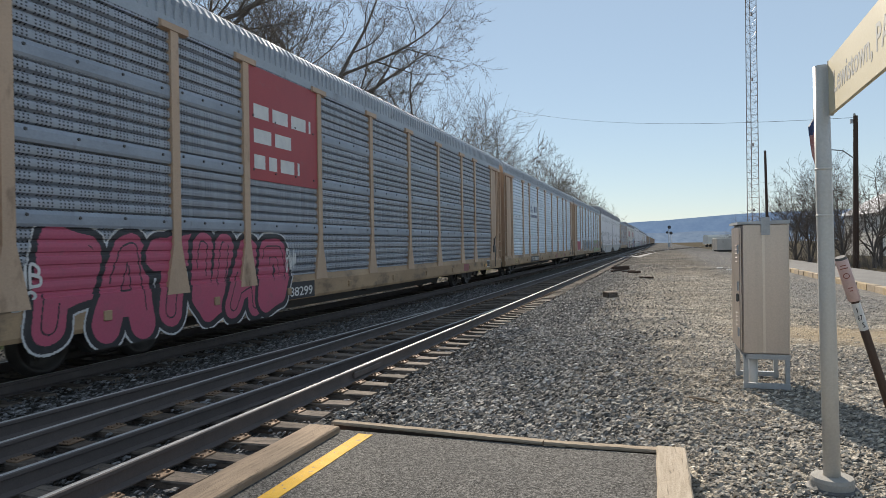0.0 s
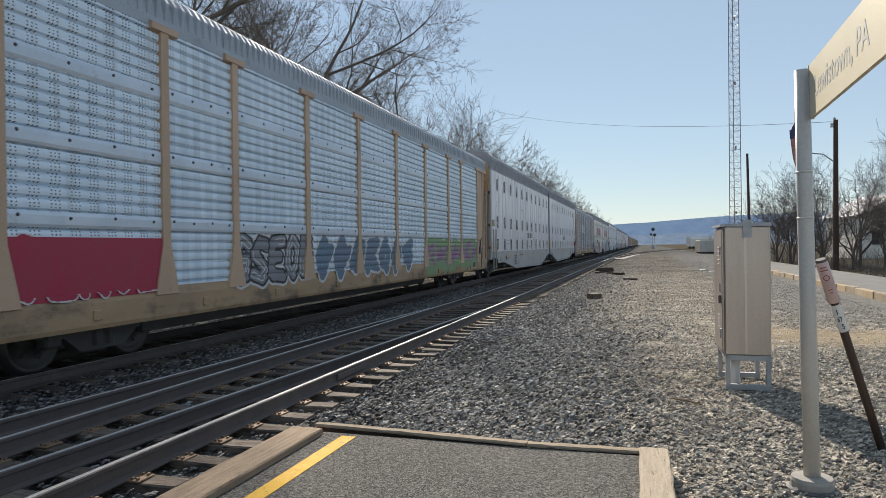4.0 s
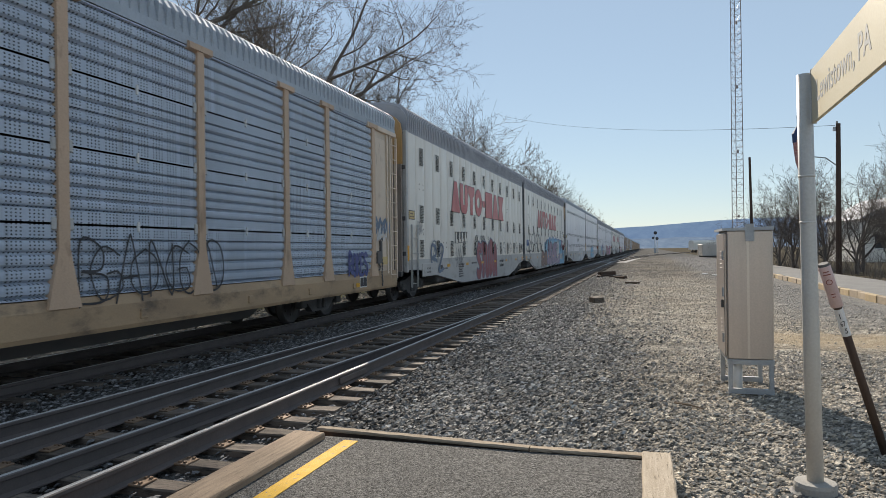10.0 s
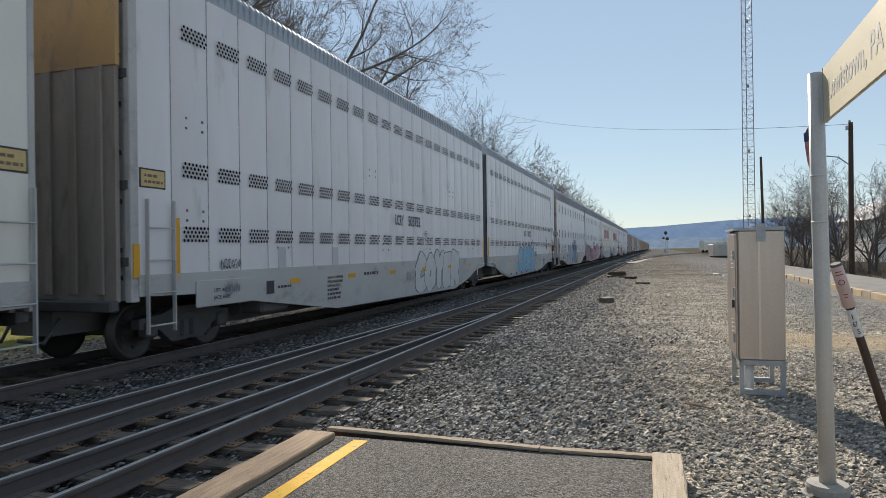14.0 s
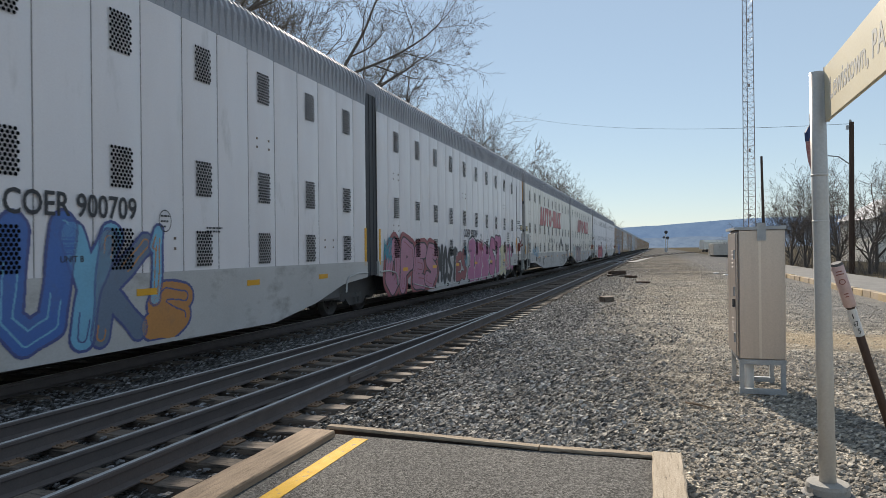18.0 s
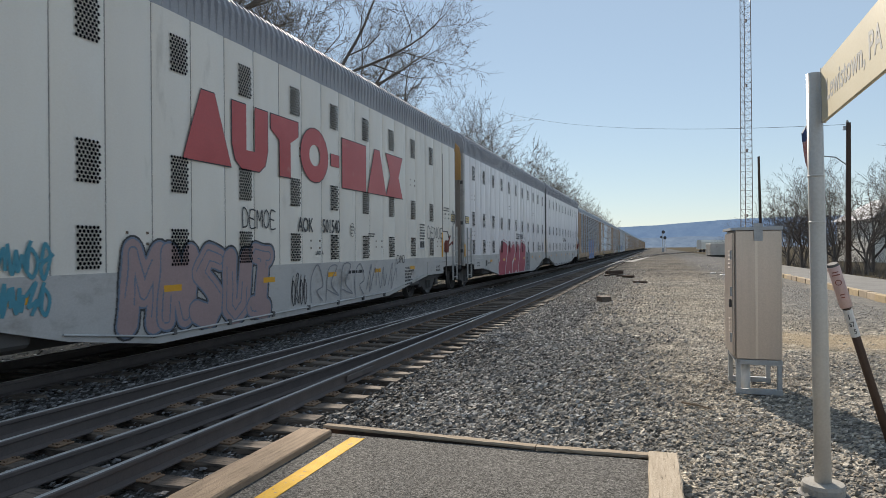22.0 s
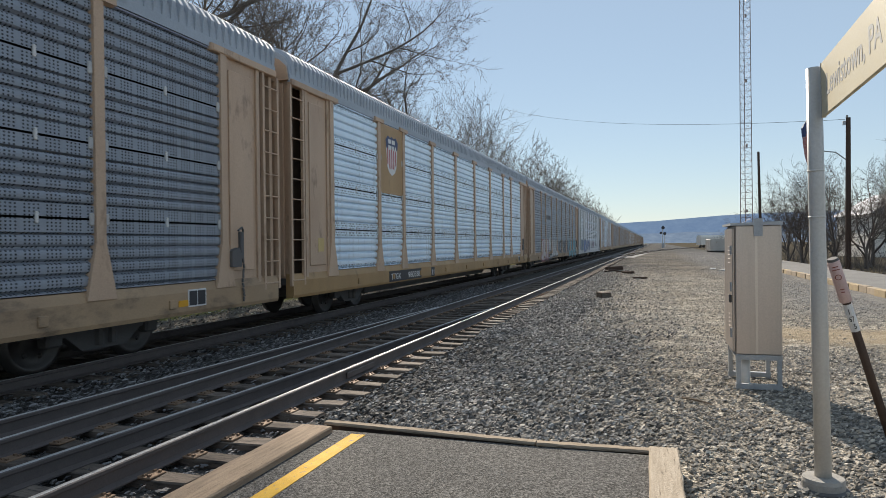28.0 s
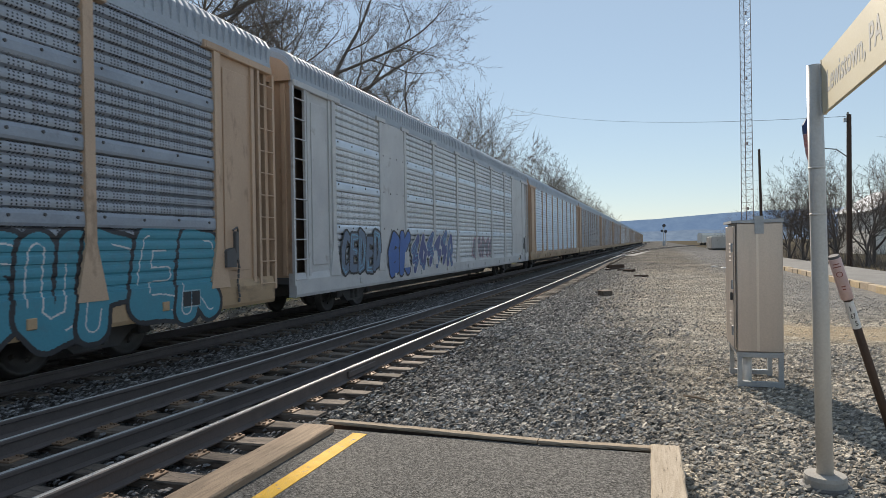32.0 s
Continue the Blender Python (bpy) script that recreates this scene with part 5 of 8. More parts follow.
    for mm in (Matrix.Identity(4), turn):
        leaf = piece("end_door", shared(("amend", 1), lambda g: g.box(-HALF + 0.14, HALF - 0.14, 0.60, 0.68, 1.0, 4.4), "end_door", M["end_grey"]), car, mm, "weathered grey-brown end doors")
        for k in range(6):
            piece("door_rib", shared("door_rib", lambda g: g.box(-0.07, 0.07, 0.55, 0.598, 1.1, 4.35, 0.01), "door_rib", M["end_grey"]), leaf, pose(-1.2 + k * 0.48, 0, 0))
    def ends2(g):
        for y, d in ((0.60, 1),):
            a, b = sorted((y - d * 0.02, y + d * 0.06))
            prof = [(1.5 * math.cos(math.pi * i / 12), 5.3 + 0.8 * abs(math.sin(math.pi * i / 12)) ** 0.7) for i in range(13)]
            g.prism([(1.5, 4.35)] + prof + [(-1.5, 4.35)], 1, a, b)
    for mm in (None, turn):
        piece("end_door_top", shared(("amend", 2), ends2, "end_door_top", M["orange_tan"]), car, mm, "amber upper end door")
    def corner_plate(e):
        def build(g):
            g.box(HALF - 0.42, HALF - 0.05, e - 0.09, e + 0.01, 1.0, 5.3, 0.012)
            g.box(HALF - 0.13, HALF - 0.015, e - 0.13, e + 0.03, 0.98, 5.42, 0.012)
        return build
    for e, mm in ((FRONT[0], Matrix.Identity(4)), (FRONT[1], turn)):
        for fl in (None, Matrix.Translation((-2 * HALF + 0.44, 0, 0))):
            piece("corner_post", shared(("amcorner", e), corner_plate(e), "corner_post", M["white_sill"]), car, mm if fl is None else mm @ fl, "pale corner plate beside the end doors")
    coupler(car, AM)
    for y in (2.55, JOINT, AM - 2.3):
        add_truck(car, y)
    return car


# ---- writing and paint on the cars ----
def bars(name, rows, material, parent, x, y, z, height, gap, label="", seed=1):
    """Plain bars for small writing: rows of widths in metres, one below the other."""
    g = Geo()
    rnd = random.Random(seed)
    for i, w in enumerate(rows):
        zz = z - i * (height + gap)
        yy = y
        while yy < y + w - 0.02:
            ww = min(rnd.uniform(0.8, 2.6) * height, y + w - yy)
            g.add([(x, yy, zz), (x, yy + ww, zz), (x, yy + ww, zz + height), (x, yy, zz + height)], [(0, 1, 2, 3)])
            yy += ww + height * 0.5
    return tagged(part(name, g, material, parent, label), label, kind="stuff")


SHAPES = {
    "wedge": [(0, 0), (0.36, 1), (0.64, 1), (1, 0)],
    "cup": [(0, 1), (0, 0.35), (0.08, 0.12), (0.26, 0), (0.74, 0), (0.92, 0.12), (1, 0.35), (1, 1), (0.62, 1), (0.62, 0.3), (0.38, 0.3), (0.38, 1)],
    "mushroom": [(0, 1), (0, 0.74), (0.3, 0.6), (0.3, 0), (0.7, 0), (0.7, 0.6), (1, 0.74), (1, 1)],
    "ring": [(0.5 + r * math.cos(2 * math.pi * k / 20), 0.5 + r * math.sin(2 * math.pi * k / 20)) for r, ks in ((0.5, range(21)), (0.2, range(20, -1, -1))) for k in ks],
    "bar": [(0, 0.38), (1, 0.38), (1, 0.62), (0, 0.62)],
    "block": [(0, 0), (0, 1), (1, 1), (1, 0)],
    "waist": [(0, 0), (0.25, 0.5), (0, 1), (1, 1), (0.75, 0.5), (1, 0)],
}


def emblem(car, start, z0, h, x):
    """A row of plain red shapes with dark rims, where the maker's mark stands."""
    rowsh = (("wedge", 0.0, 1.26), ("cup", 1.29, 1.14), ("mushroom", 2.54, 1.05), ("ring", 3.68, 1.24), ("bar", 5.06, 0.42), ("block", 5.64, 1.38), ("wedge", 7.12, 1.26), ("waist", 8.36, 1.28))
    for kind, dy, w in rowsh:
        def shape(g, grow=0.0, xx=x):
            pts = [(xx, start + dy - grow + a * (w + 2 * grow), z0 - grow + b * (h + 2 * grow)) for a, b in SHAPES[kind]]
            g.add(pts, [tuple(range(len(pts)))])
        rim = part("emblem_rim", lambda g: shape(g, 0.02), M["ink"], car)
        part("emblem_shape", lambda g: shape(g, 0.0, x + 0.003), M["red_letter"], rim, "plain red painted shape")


GLYPHS = [
    [(0.0, 0.2), (0.5, 1.0), (0.3, 0.1), (0.9, 0.8), (1.0, 0.3)],
    [(0.1, 0.5), (0.4, 1.0), (0.8, 0.6), (0.3, 0.0), (0.1, 0.4), (1.0, 0.7)],
    [(0.0, 0.9), (0.3, 0.1), (0.6, 0.8), (0.7, 0.2), (1.0, 0.6)],
    [(0.5, 1.0), (0.0, 0.4), (0.6, 0.0), (1.0, 0.5), (0.4, 0.8), (0.2, 0.2)],
    [(0.0, 0.0), (0.2, 0.9), (0.9, 1.0), (0.4, 0.5), (1.0, 0.1), (0.1, 0.3)],
    [(0.0, 0.6), (0.9, 0.95), (0.2, 0.3), (1.0, 0.4), (0.5, 0.0)],
    [(0.1, 0.0), (0.1, 0.7), (0.6, 1.0), (0.95, 0.5), (0.5, 0.35), (0.9, 0.0)],
]


LETTERS = {
    "A": [[(0.05, 0.0), (0.45, 1.0), (0.6, 0.98), (0.95, 0.0)], [(0.25, 0.36), (0.78, 0.38)]],
    "B": [[(0.1, 0.0), (0.12, 0.98), (0.75, 0.9), (0.75, 0.58), (0.15, 0.52), (0.9, 0.42), (0.85, 0.05), (0.1, 0.02)]],
    "C": [[(0.92, 0.85), (0.5, 1.0), (0.08, 0.6), (0.15, 0.15), (0.5, 0.0), (0.95, 0.15)]],
    "D": [[(0.1, 0.0), (0.12, 1.0), (0.7, 0.9), (0.92, 0.5), (0.7, 0.08), (0.1, 0.0)]],
    "E": [[(0.95, 0.95), (0.1, 0.95), (0.08, 0.05), (0.95, 0.04)], [(0.1, 0.5), (0.7, 0.5)]],
    "F": [[(0.95, 0.95), (0.1, 0.95), (0.08, 0.0)], [(0.1, 0.5), (0.7, 0.5)]],
    "G": [[(0.9, 0.85), (0.4, 1.0), (0.05, 0.55), (0.35, 0.02), (0.95, 0.15), (0.85, 0.5), (0.5, 0.48)]],
    "H": [[(0.08, 0.0), (0.12, 1.0)], [(0.9, 0.0), (0.88, 1.0)], [(0.1, 0.5), (0.88, 0.5)]],
    "I": [[(0.5, 0.0), (0.5, 1.0)], [(0.15, 0.97), (0.85, 0.97)], [(0.15, 0.03), (0.85, 0.03)]],
    "K": [[(0.1, 0.0), (0.1, 1.0)], [(0.9, 0.98), (0.15, 0.48), (0.95, 0.0)]],
    "M": [[(0.05, 0.0), (0.1, 0.97), (0.5, 0.4), (0.9, 1.0), (0.95, 0.02)]],
    "N": [[(0.08, 0.0), (0.1, 0.98), (0.9, 0.05), (0.92, 1.0)]],
    "O": [[(0.5, 1.0), (0.1, 0.75), (0.1, 0.25), (0.5, 0.0), (0.9, 0.25), (0.9, 0.75), (0.5, 1.0)]],
    "P": [[(0.1, 0.0), (0.12, 1.0), (0.85, 0.9), (0.85, 0.55), (0.15, 0.45)]],
    "R": [[(0.08, 0.0), (0.12, 1.0), (0.8, 0.9), (0.85, 0.6), (0.2, 0.5), (0.95, 0.02)]],
    "S": [[(0.9, 0.9), (0.3, 1.0), (0.05, 0.7), (0.5, 0.52), (0.95, 0.3), (0.6, 0.02), (0.05, 0.12)]],
    "T": [[(0.02, 0.95), (0.98, 0.98)], [(0.5, 0.97), (0.47, 0.0)]],
    "U": [[(0.08, 0.98), (0.1, 0.2), (0.45, 0.0), (0.85, 0.15), (0.92, 1.0)]],
    "W": [[(0.02, 1.0), (0.28, 0.0), (0.5, 0.7), (0.72, 0.0), (0.98, 1.0)]],
    "Y": [[(0.05, 1.0), (0.5, 0.5), (0.95, 1.0)], [(0.5, 0.5), (0.45, 0.0)]],
    "2": [[(0.08, 0.8), (0.5, 1.0), (0.9, 0.75), (0.1, 0.02), (0.95, 0.05)]],
    "^": [[(0.0, 0.0), (0.05, 0.6), (0.4, 0.98), (0.8, 0.9), (0.95, 0.5)], [(0.35, 0.75), (0.7, 0.65), (0.85, 0.1)]],
    "_": [[(0.05, 0.9), (0.02, 0.4), (0.3, 0.1), (1.0, 0.1)]],
    "1": [[(0.3, 0.8), (0.55, 1.0), (0.5, 0.0)]],
    "6": [[(0.85, 0.95), (0.3, 0.8), (0.1, 0.3), (0.5, 0.0), (0.9, 0.3), (0.5, 0.55), (0.12, 0.35)]],
}


def cloud(car, seed, y0, y1, z0, z1, fill, rim, label=""):
    """A sprayed cloud behind other forms: scalloped top and ends, darker rim."""
    rnd = random.Random(seed)
    n = int((y1 - y0) / 0.04)
    bumps = []
    y = y0
    while y < y1:
        w = rnd.uniform(0.45, 0.95)
        bumps.append((y + w / 2, w / 2, rnd.uniform(-0.12, 0.12)))
        y += w * 0.9
    def top(y):
        u = (y - y0) / (y1 - y0)
        arch = z1 - 0.55 * abs(2 * u - 0.9) ** 2.5
        return max(arch + d + 0.24 * math.sqrt(max(0, 1 - ((y - m) / r) ** 2)) - 0.2 for m, r, d in bumps if abs(y - m) <= r * 1.02)
    body, edge = Geo(), Geo()
    rows, rows2 = [], []
    x = HALF + 0.0095
    for i in range(n + 1):
        y = y0 + 0.02 + (y1 - y0 - 0.04) * i / n
        t = max(top(y), z0 + 0.1)
        low = z0 + 0.03 * math.sin(y * 5)
        rows.append([(x, y, low), (x, y, t - 0.05)])
        rows2.append([(x, y, t - 0.05), (x, y, t + 0.03)])
    ob = part("graffiti", body.sheet(rows), fill, car, label)
    part("paint_layer", edge.sheet(rows2), rim, ob)
    return ob


def graffiti(car, seed, y0, y1, z0, z1, layers, n, thick=0.3, style=None, wobble=0.12, name="graffiti", label="", x_at=None, angle=0.15, shine=None, word=None):
    """Sprayed bubble forms laid on the side: each layer (grow in metres, material) is drawn over the one before it.
    The forms follow the ridges of the sheet."""
    rnd = random.Random(seed)
    w, h = (y1 - y0) / n, z1 - z0
    strokes, owner = [], []
    n = len(word) if word else n
    w = (y1 - y0) / n
    todo = [(i, st) for i in range(n) for st in (LETTERS[word[i]] if word else [GLYPHS[rnd.randrange(len(GLYPHS))]])]
    for i, gl in todo:
        if not owner or owner[-1] != i:
            size = rnd.uniform(0.92, 1.06), rnd.uniform(-0.05, 0.05) * h
        owner.append(i)
        k, lift = size
        pts = [(y0 + (i + 0.12 + 0.76 * a) * w + angle * (b - 0.5) * w + rnd.uniform(-1, 1) * wobble * w * 0.4, z0 + lift + h * (0.1 + 0.8 * b) * k + rnd.uniform(-1, 1) * wobble * h * 0.3) for a, b in gl]
        sm = [pts[0]]
        for a, b, c in zip(pts, pts[1:], pts[2:]):
            sm += [((a[0] + 3 * b[0]) / 4, (a[1] + 3 * b[1]) / 4), b, ((c[0] + 3 * b[0]) / 4, (c[1] + 3 * b[1]) / 4)]
        sm.append(pts[-1])
        strokes.append(sm)
    dy, dz = 0.012, 0.013
    m = max(g for g, _ in layers) + thick * w + 0.05
    ys = np.arange(y0 - m, y1 + m, dy)
    zs = np.arange(max(z0 - m, 0.36), z1 + m, dz)
    Y, Z = np.meshgrid(ys, zs)
    halo, (rim, fill) = layers[:-2], layers[-2:]
    field_all = np.full(Y.shape, 9.0)
    kind = np.full(Y.shape, -1)
    for si in range(n):
        D = np.full(Y.shape, 9.0)
        for (ay, az), (by, bz) in [s for st, o in zip(strokes, owner) if o == si for s in zip(st, st[1:])]:
            vy, vz = by - ay, bz - az
            L = vy * vy + vz * vz + 1e-9
            t = np.clip(((Y - ay) * vy + (Z - az) * vz) / L, 0, 1)
            D = np.minimum(D, np.hypot(Y - ay - t * vy, Z - az - t * vz))
        D += 0.015 * np.sin(Y * 9 + seed + si) * np.cos(Z * 7)
        core = np.abs(D - thick * w * 0.22) < 0.012
        D -= thick * w * 0.5
        field_all = np.minimum(field_all, D)
        kind[D < rim[0] - fill[0]] = len(halo)
        kind[D < 0] = len(halo) + 1
        if shine is not None:
            kind[core & (np.sin(Y * 2.1 + Z * 3.3 + si) > 0.1) & (D < 0)] = len(halo) + 2
    for hi in range(len(halo) - 1, -1, -1):
        puff = 0.05 * np.sin(Y * 4.3 + seed) * np.sin(Z * 5.1 + 1) if halo[hi][0] > 0.2 else 0.0
        kind[(kind < 0) & (field_all + puff < halo[hi][0])] = hi
    mats = [g[1] for g in halo] + [rim[1], fill[1], shine]
    host = None
    for li, mat in enumerate(mats):
        inside = kind == li
        if mat is None or not inside.any():
            continue
        g = Geo()
        for r in range(len(zs) - 1):
            row = inside[r]
            edge = np.flatnonzero(np.diff(np.concatenate(([0], row.astype(np.int8), [0]))))
            za, zb = zs[r], zs[r + 1]
            if style:
                xa, xb = (max(ridge(q, style), HALF - 0.03) if q > PANEL_LO else HALF + 0.022 for q in (za, zb))
                xa, xb = xa + 0.008, xb + 0.008
            else:
                xa = xb = HALF + 0.012
            if x_at:
                xa = xb = x_at
            for a, b in zip(edge[::2], edge[1::2]):
                ya, yb = ys[0] + a * dy, ys[0] + b * dy
                g.add([(xa, ya, za), (xa, yb, za), (xb, yb, zb), (xb, ya, zb)], [(0, 1, 2, 3)])
        ob = tagged(part(name if host is None else "paint_layer", g, mat, car if host is None else host, label if host is None else ""), label if host is None else "", kind="stuff")
        host = host or ob
    return host


def tag_line(car, seed, y0, y1, z0, z1, mat, r=0.03, x=None, n=4, label="dark sprayed scrawl", word=None):
    """A thin sprayed scrawl."""
    rnd = random.Random(seed)
    x = x or HALF + 0.016
    g = Geo()
    n = len(word) if word else n
    w = (y1 - y0) / n
    todo = [(i, st) for i in range(n) for st in (LETTERS[word[i]] if word else [GLYPHS[rnd.randrange(len(GLYPHS))]])]
    base = x
    for ti, (i, gl) in enumerate(todo):
        x = base + 0.0001 * (ti % 3)
        pts = [(y0 + (i + 0.1 + 0.85 * a) * w, z0 + (z1 - z0) * (b + rnd.uniform(-0.05, 0.05))) for a, b in gl]
        fine = []
        for k in range(len(pts) - 1):
            p0, p1, p2, p3 = pts[max(k - 1, 0)], pts[k], pts[k + 1], pts[min(k + 2, len(pts) - 1)]
            for q in range(5):
                t = q / 5
                fine.append(tuple(0.5 * ((2 * p1[c]) + (-p0[c] + p2[c]) * t + (2 * p0[c] - 5 * p1[c] + 4 * p2[c] - p3[c]) * t * t + (-p0[c] + 3 * p1[c] - 3 * p2[c] + p3[c]) * t ** 3) for c in (0, 1)))
        fine.append(pts[-1])
        for (ay, az), (by, bz) in zip(fine, fine[1:]):
            x += 0.0002
            d = math.hypot(by - ay, bz - az) + 1e-6
            oy, oz = -(bz - az) / d * r, (by - ay) / d * r
            ey, ez = (by - ay) / d * r * 0.5, (bz - az) / d * r * 0.5
            g.add([(x, ay - oy - ey, az - oz - ez), (x, by - oy + ey, bz - oz + ez), (x, by + oy + ey, bz + oz + ez), (x, ay + oy - ey, az + oz - ez)], [(3, 2, 1, 0)])
    return tagged(part("scrawl", g, mat, car, label), label, kind="stuff")


def spray(name, c):
    return surf(name, c, tuple(v * 0.85 + 0.02 for v in c), 2.0, 0.5, 0, 0.05, 30, tuple(min(1, v * 0.6 + 0.05) for v in c), (0.55, 0.8))


PINK, BLACK, TEAL, LILAC = spray("pink_spray", (0.50, 0.09, 0.16)), spray("black_spray", (0.02, 0.02, 0.025)), spray("teal_spray", (0.05, 0.27, 0.36)), spray("lilac_spray", (0.34, 0.25, 0.36))
SKYB, BROWN, WHITE, RED = spray("light_blue_spray", (0.16, 0.42, 0.60)), spray("brown_spray", (0.24, 0.13, 0.10)), spray("white_spray", (0.62, 0.62, 0.62)), spray("crimson_spray", (0.40, 0.02, 0.06))
BLUE, SOFTP, CREAM, GREENS, GREY = spray("blue_spray", (0.05, 0.14, 0.42)), spray("dusty_pink_spray", (0.45, 0.20, 0.28)), spray("pale_yellow_spray", (0.60, 0.55, 0.34)), spray("green_spray", (0.20, 0.33, 0.15)), spray("grey_spray", (0.22, 0.23, 0.26))

MAROON, INDIGO, ORANGE, SLATE = spray("maroon_spray", (0.30, 0.07, 0.08)), spray("indigo_spray", (0.06, 0.08, 0.24)), spray("orange_spray", (0.5, 0.22, 0.06)), spray("slate_blue_spray", (0.13, 0.18, 0.26))
FADED = spray("faded_pink_spray", (0.36, 0.25, 0.25))
PURPLE, MAUVE = spray("purple_spray", (0.34, 0.10, 0.32)), spray("mauve_spray", (0.46, 0.13, 0.27))

CARS = []                          # (thing, coordinate of its front end along the train)
STARTS = [3.5, 30.9, 58.15, 85.45, 127.82, 154.95, 197.6, 239.9, 281.8, 324.1, 366.05, 393.1, 420.35, 447.65]


def couple(car, length):
    n = len(CARS)
    CARS.append((car, STARTS[n] if n < len(STARTS) else CARS[-1][1] + BIL))
    return car


def number(car, text, size, y, z, mat="ink", x=HALF + 0.028, width=None, plate=None):
    if plate:
        yy, zz, w, h = plate
        part("number_panel", Geo().box(HALF, HALF + 0.023, yy, yy + w, zz, zz + h), M["ink"], car, "black number panel")
    return tagged(words("car_number", text, size, M[mat], car, on_side(x, y, z), "", width), kind="stuff")


def lettering(car, text, y, z, width, size, x=HALF + 0.010, mat="ink", label=""):
    """Stencilled words of a known width; z is their foot."""
    return tagged(words("stencil", text, size, M[mat], car, on_side(x, y, z), label, width), label, kind="stuff")


def white_marks(car, mark, seed, at, high=2.0, units=True):
    """Stencils that all white cars carry: the number, instructions, data bars and dark plates."""
    low = HALF + 0.010
    head, tail = mark.split(" ")
    for u in (0, 1):
        y = at[u]
        if head == "COER":
            lettering(car, mark, y, high + 0.14, 2.05, 0.43, HALF + 0.014)
        else:
            lettering(car, head, y, high, 0.66, 0.43, HALF + 0.014)
            lettering(car, tail, y + (1.10 if head == "AOK" else 1.05), high, 0.84 if head == "AOK" else 1.05, 0.43, HALF + 0.014)
        if units:
            lettering(car, ("UNIT B", "UNIT A")[u], y + 0.76, 1.55, 0.36, 0.12, HALF + 0.014)
        ys = 6.62 if u == 0 else 36.45
        for k, text in enumerate(("2 INCH HF COMP SHOES", "SPECIAL BRAKE BEAMS", "SEE BADGE PLATE")):
            lettering(car, text, ys, 1.06 - 0.095 * k, (0.80, 0.76, 0.62)[k], 0.085, low)
        bars("data_block", [0.55, 0.66, 0.64], M["ink"], car, low, ys, 0.78, 0.055, 0.04, "", seed)
        bars("data_block", [0.9], M["ink"], car, low, 8.6 if u == 0 else 32.6, 1.07, 0.075, 0.04, "", seed + 4)
        bars("data_block", [0.5], M["ink"], car, low, 4.55 if u == 0 else 39.1, 0.97, 0.05, 0.04, "", seed + 1)
        bars("data_block", [0.42, 0.36], M["ink"], car, HALF + 0.014, y + 3.6, 2.05, 0.03, 0.03, "", seed + 5)
        jack = 2.55 if u == 0 else AM - 2.95
        lettering(car, "LIFT AND", jack, 1.02, 0.42, 0.09, HALF + 0.034)
        lettering(car, "JACK HERE", jack - 0.02, 0.90, 0.46, 0.09, HALF + 0.034)
        ring = Geo().sheet([[(HALF + 0.014, y + 2.63 + r * 0.8 * math.cos(q), 2.14 + r * math.sin(q)) for r in (0.155, 0.17)] for q in [2 * math.pi * k / 24 for k in range(25)]])
        part("plate_mark", ring, M["ink"], car, "thin dark ring with small writing")
        bars("mark_bars", [0.2, 0.16, 0.1], M["ink"], car, HALF + 0.014, y + 2.54, 2.20, 0.03, 0.05, "", seed + 6)
    part("data_plate", Geo().box(HALF, HALF + 0.012, 4.16, 4.42, 0.88, 1.13), M["ink"], car, "small black data plate")
    plate = part("data_plate", Geo().box(HALF - 0.01, HALF + 0.010, 37.80, 38.24, 1.65, 1.92), M["chalk"], car, "black data plate with a white border")
    for k in (0, 1):
        part("plate_field", Geo().box(HALF + 0.01, HALF + 0.013, 37.82 + 0.21 * k, 38.01 + 0.21 * k, 1.70, 1.90), M["ink"], plate)
    bars("data_block", [0.46, 0.40, 0.46, 0.44, 0.46, 0.42], M["ink"], car, HALF + 0.014, 37.80, 2.41, 0.045, 0.045, "", seed + 2)
    lettering(car, "AAR DECK CLEARANCE", 40.34, 3.07, 0.66, 0.095, HALF + 0.008)
    part("rule", Geo().box(HALF, HALF + 0.008, 40.34, 41.0, 3.0, 3.03), M["ink"], car)
    for text, yy, z in (("A  80", 40.36, 2.86), ("B  114", 40.36, 2.72), ("MIN", 40.86, 2.86), ("MIN", 40.86, 2.72)):
        lettering(car, text, yy, z, 0.26 if yy < 40.5 else 0.14, 0.10, HALF + 0.008)


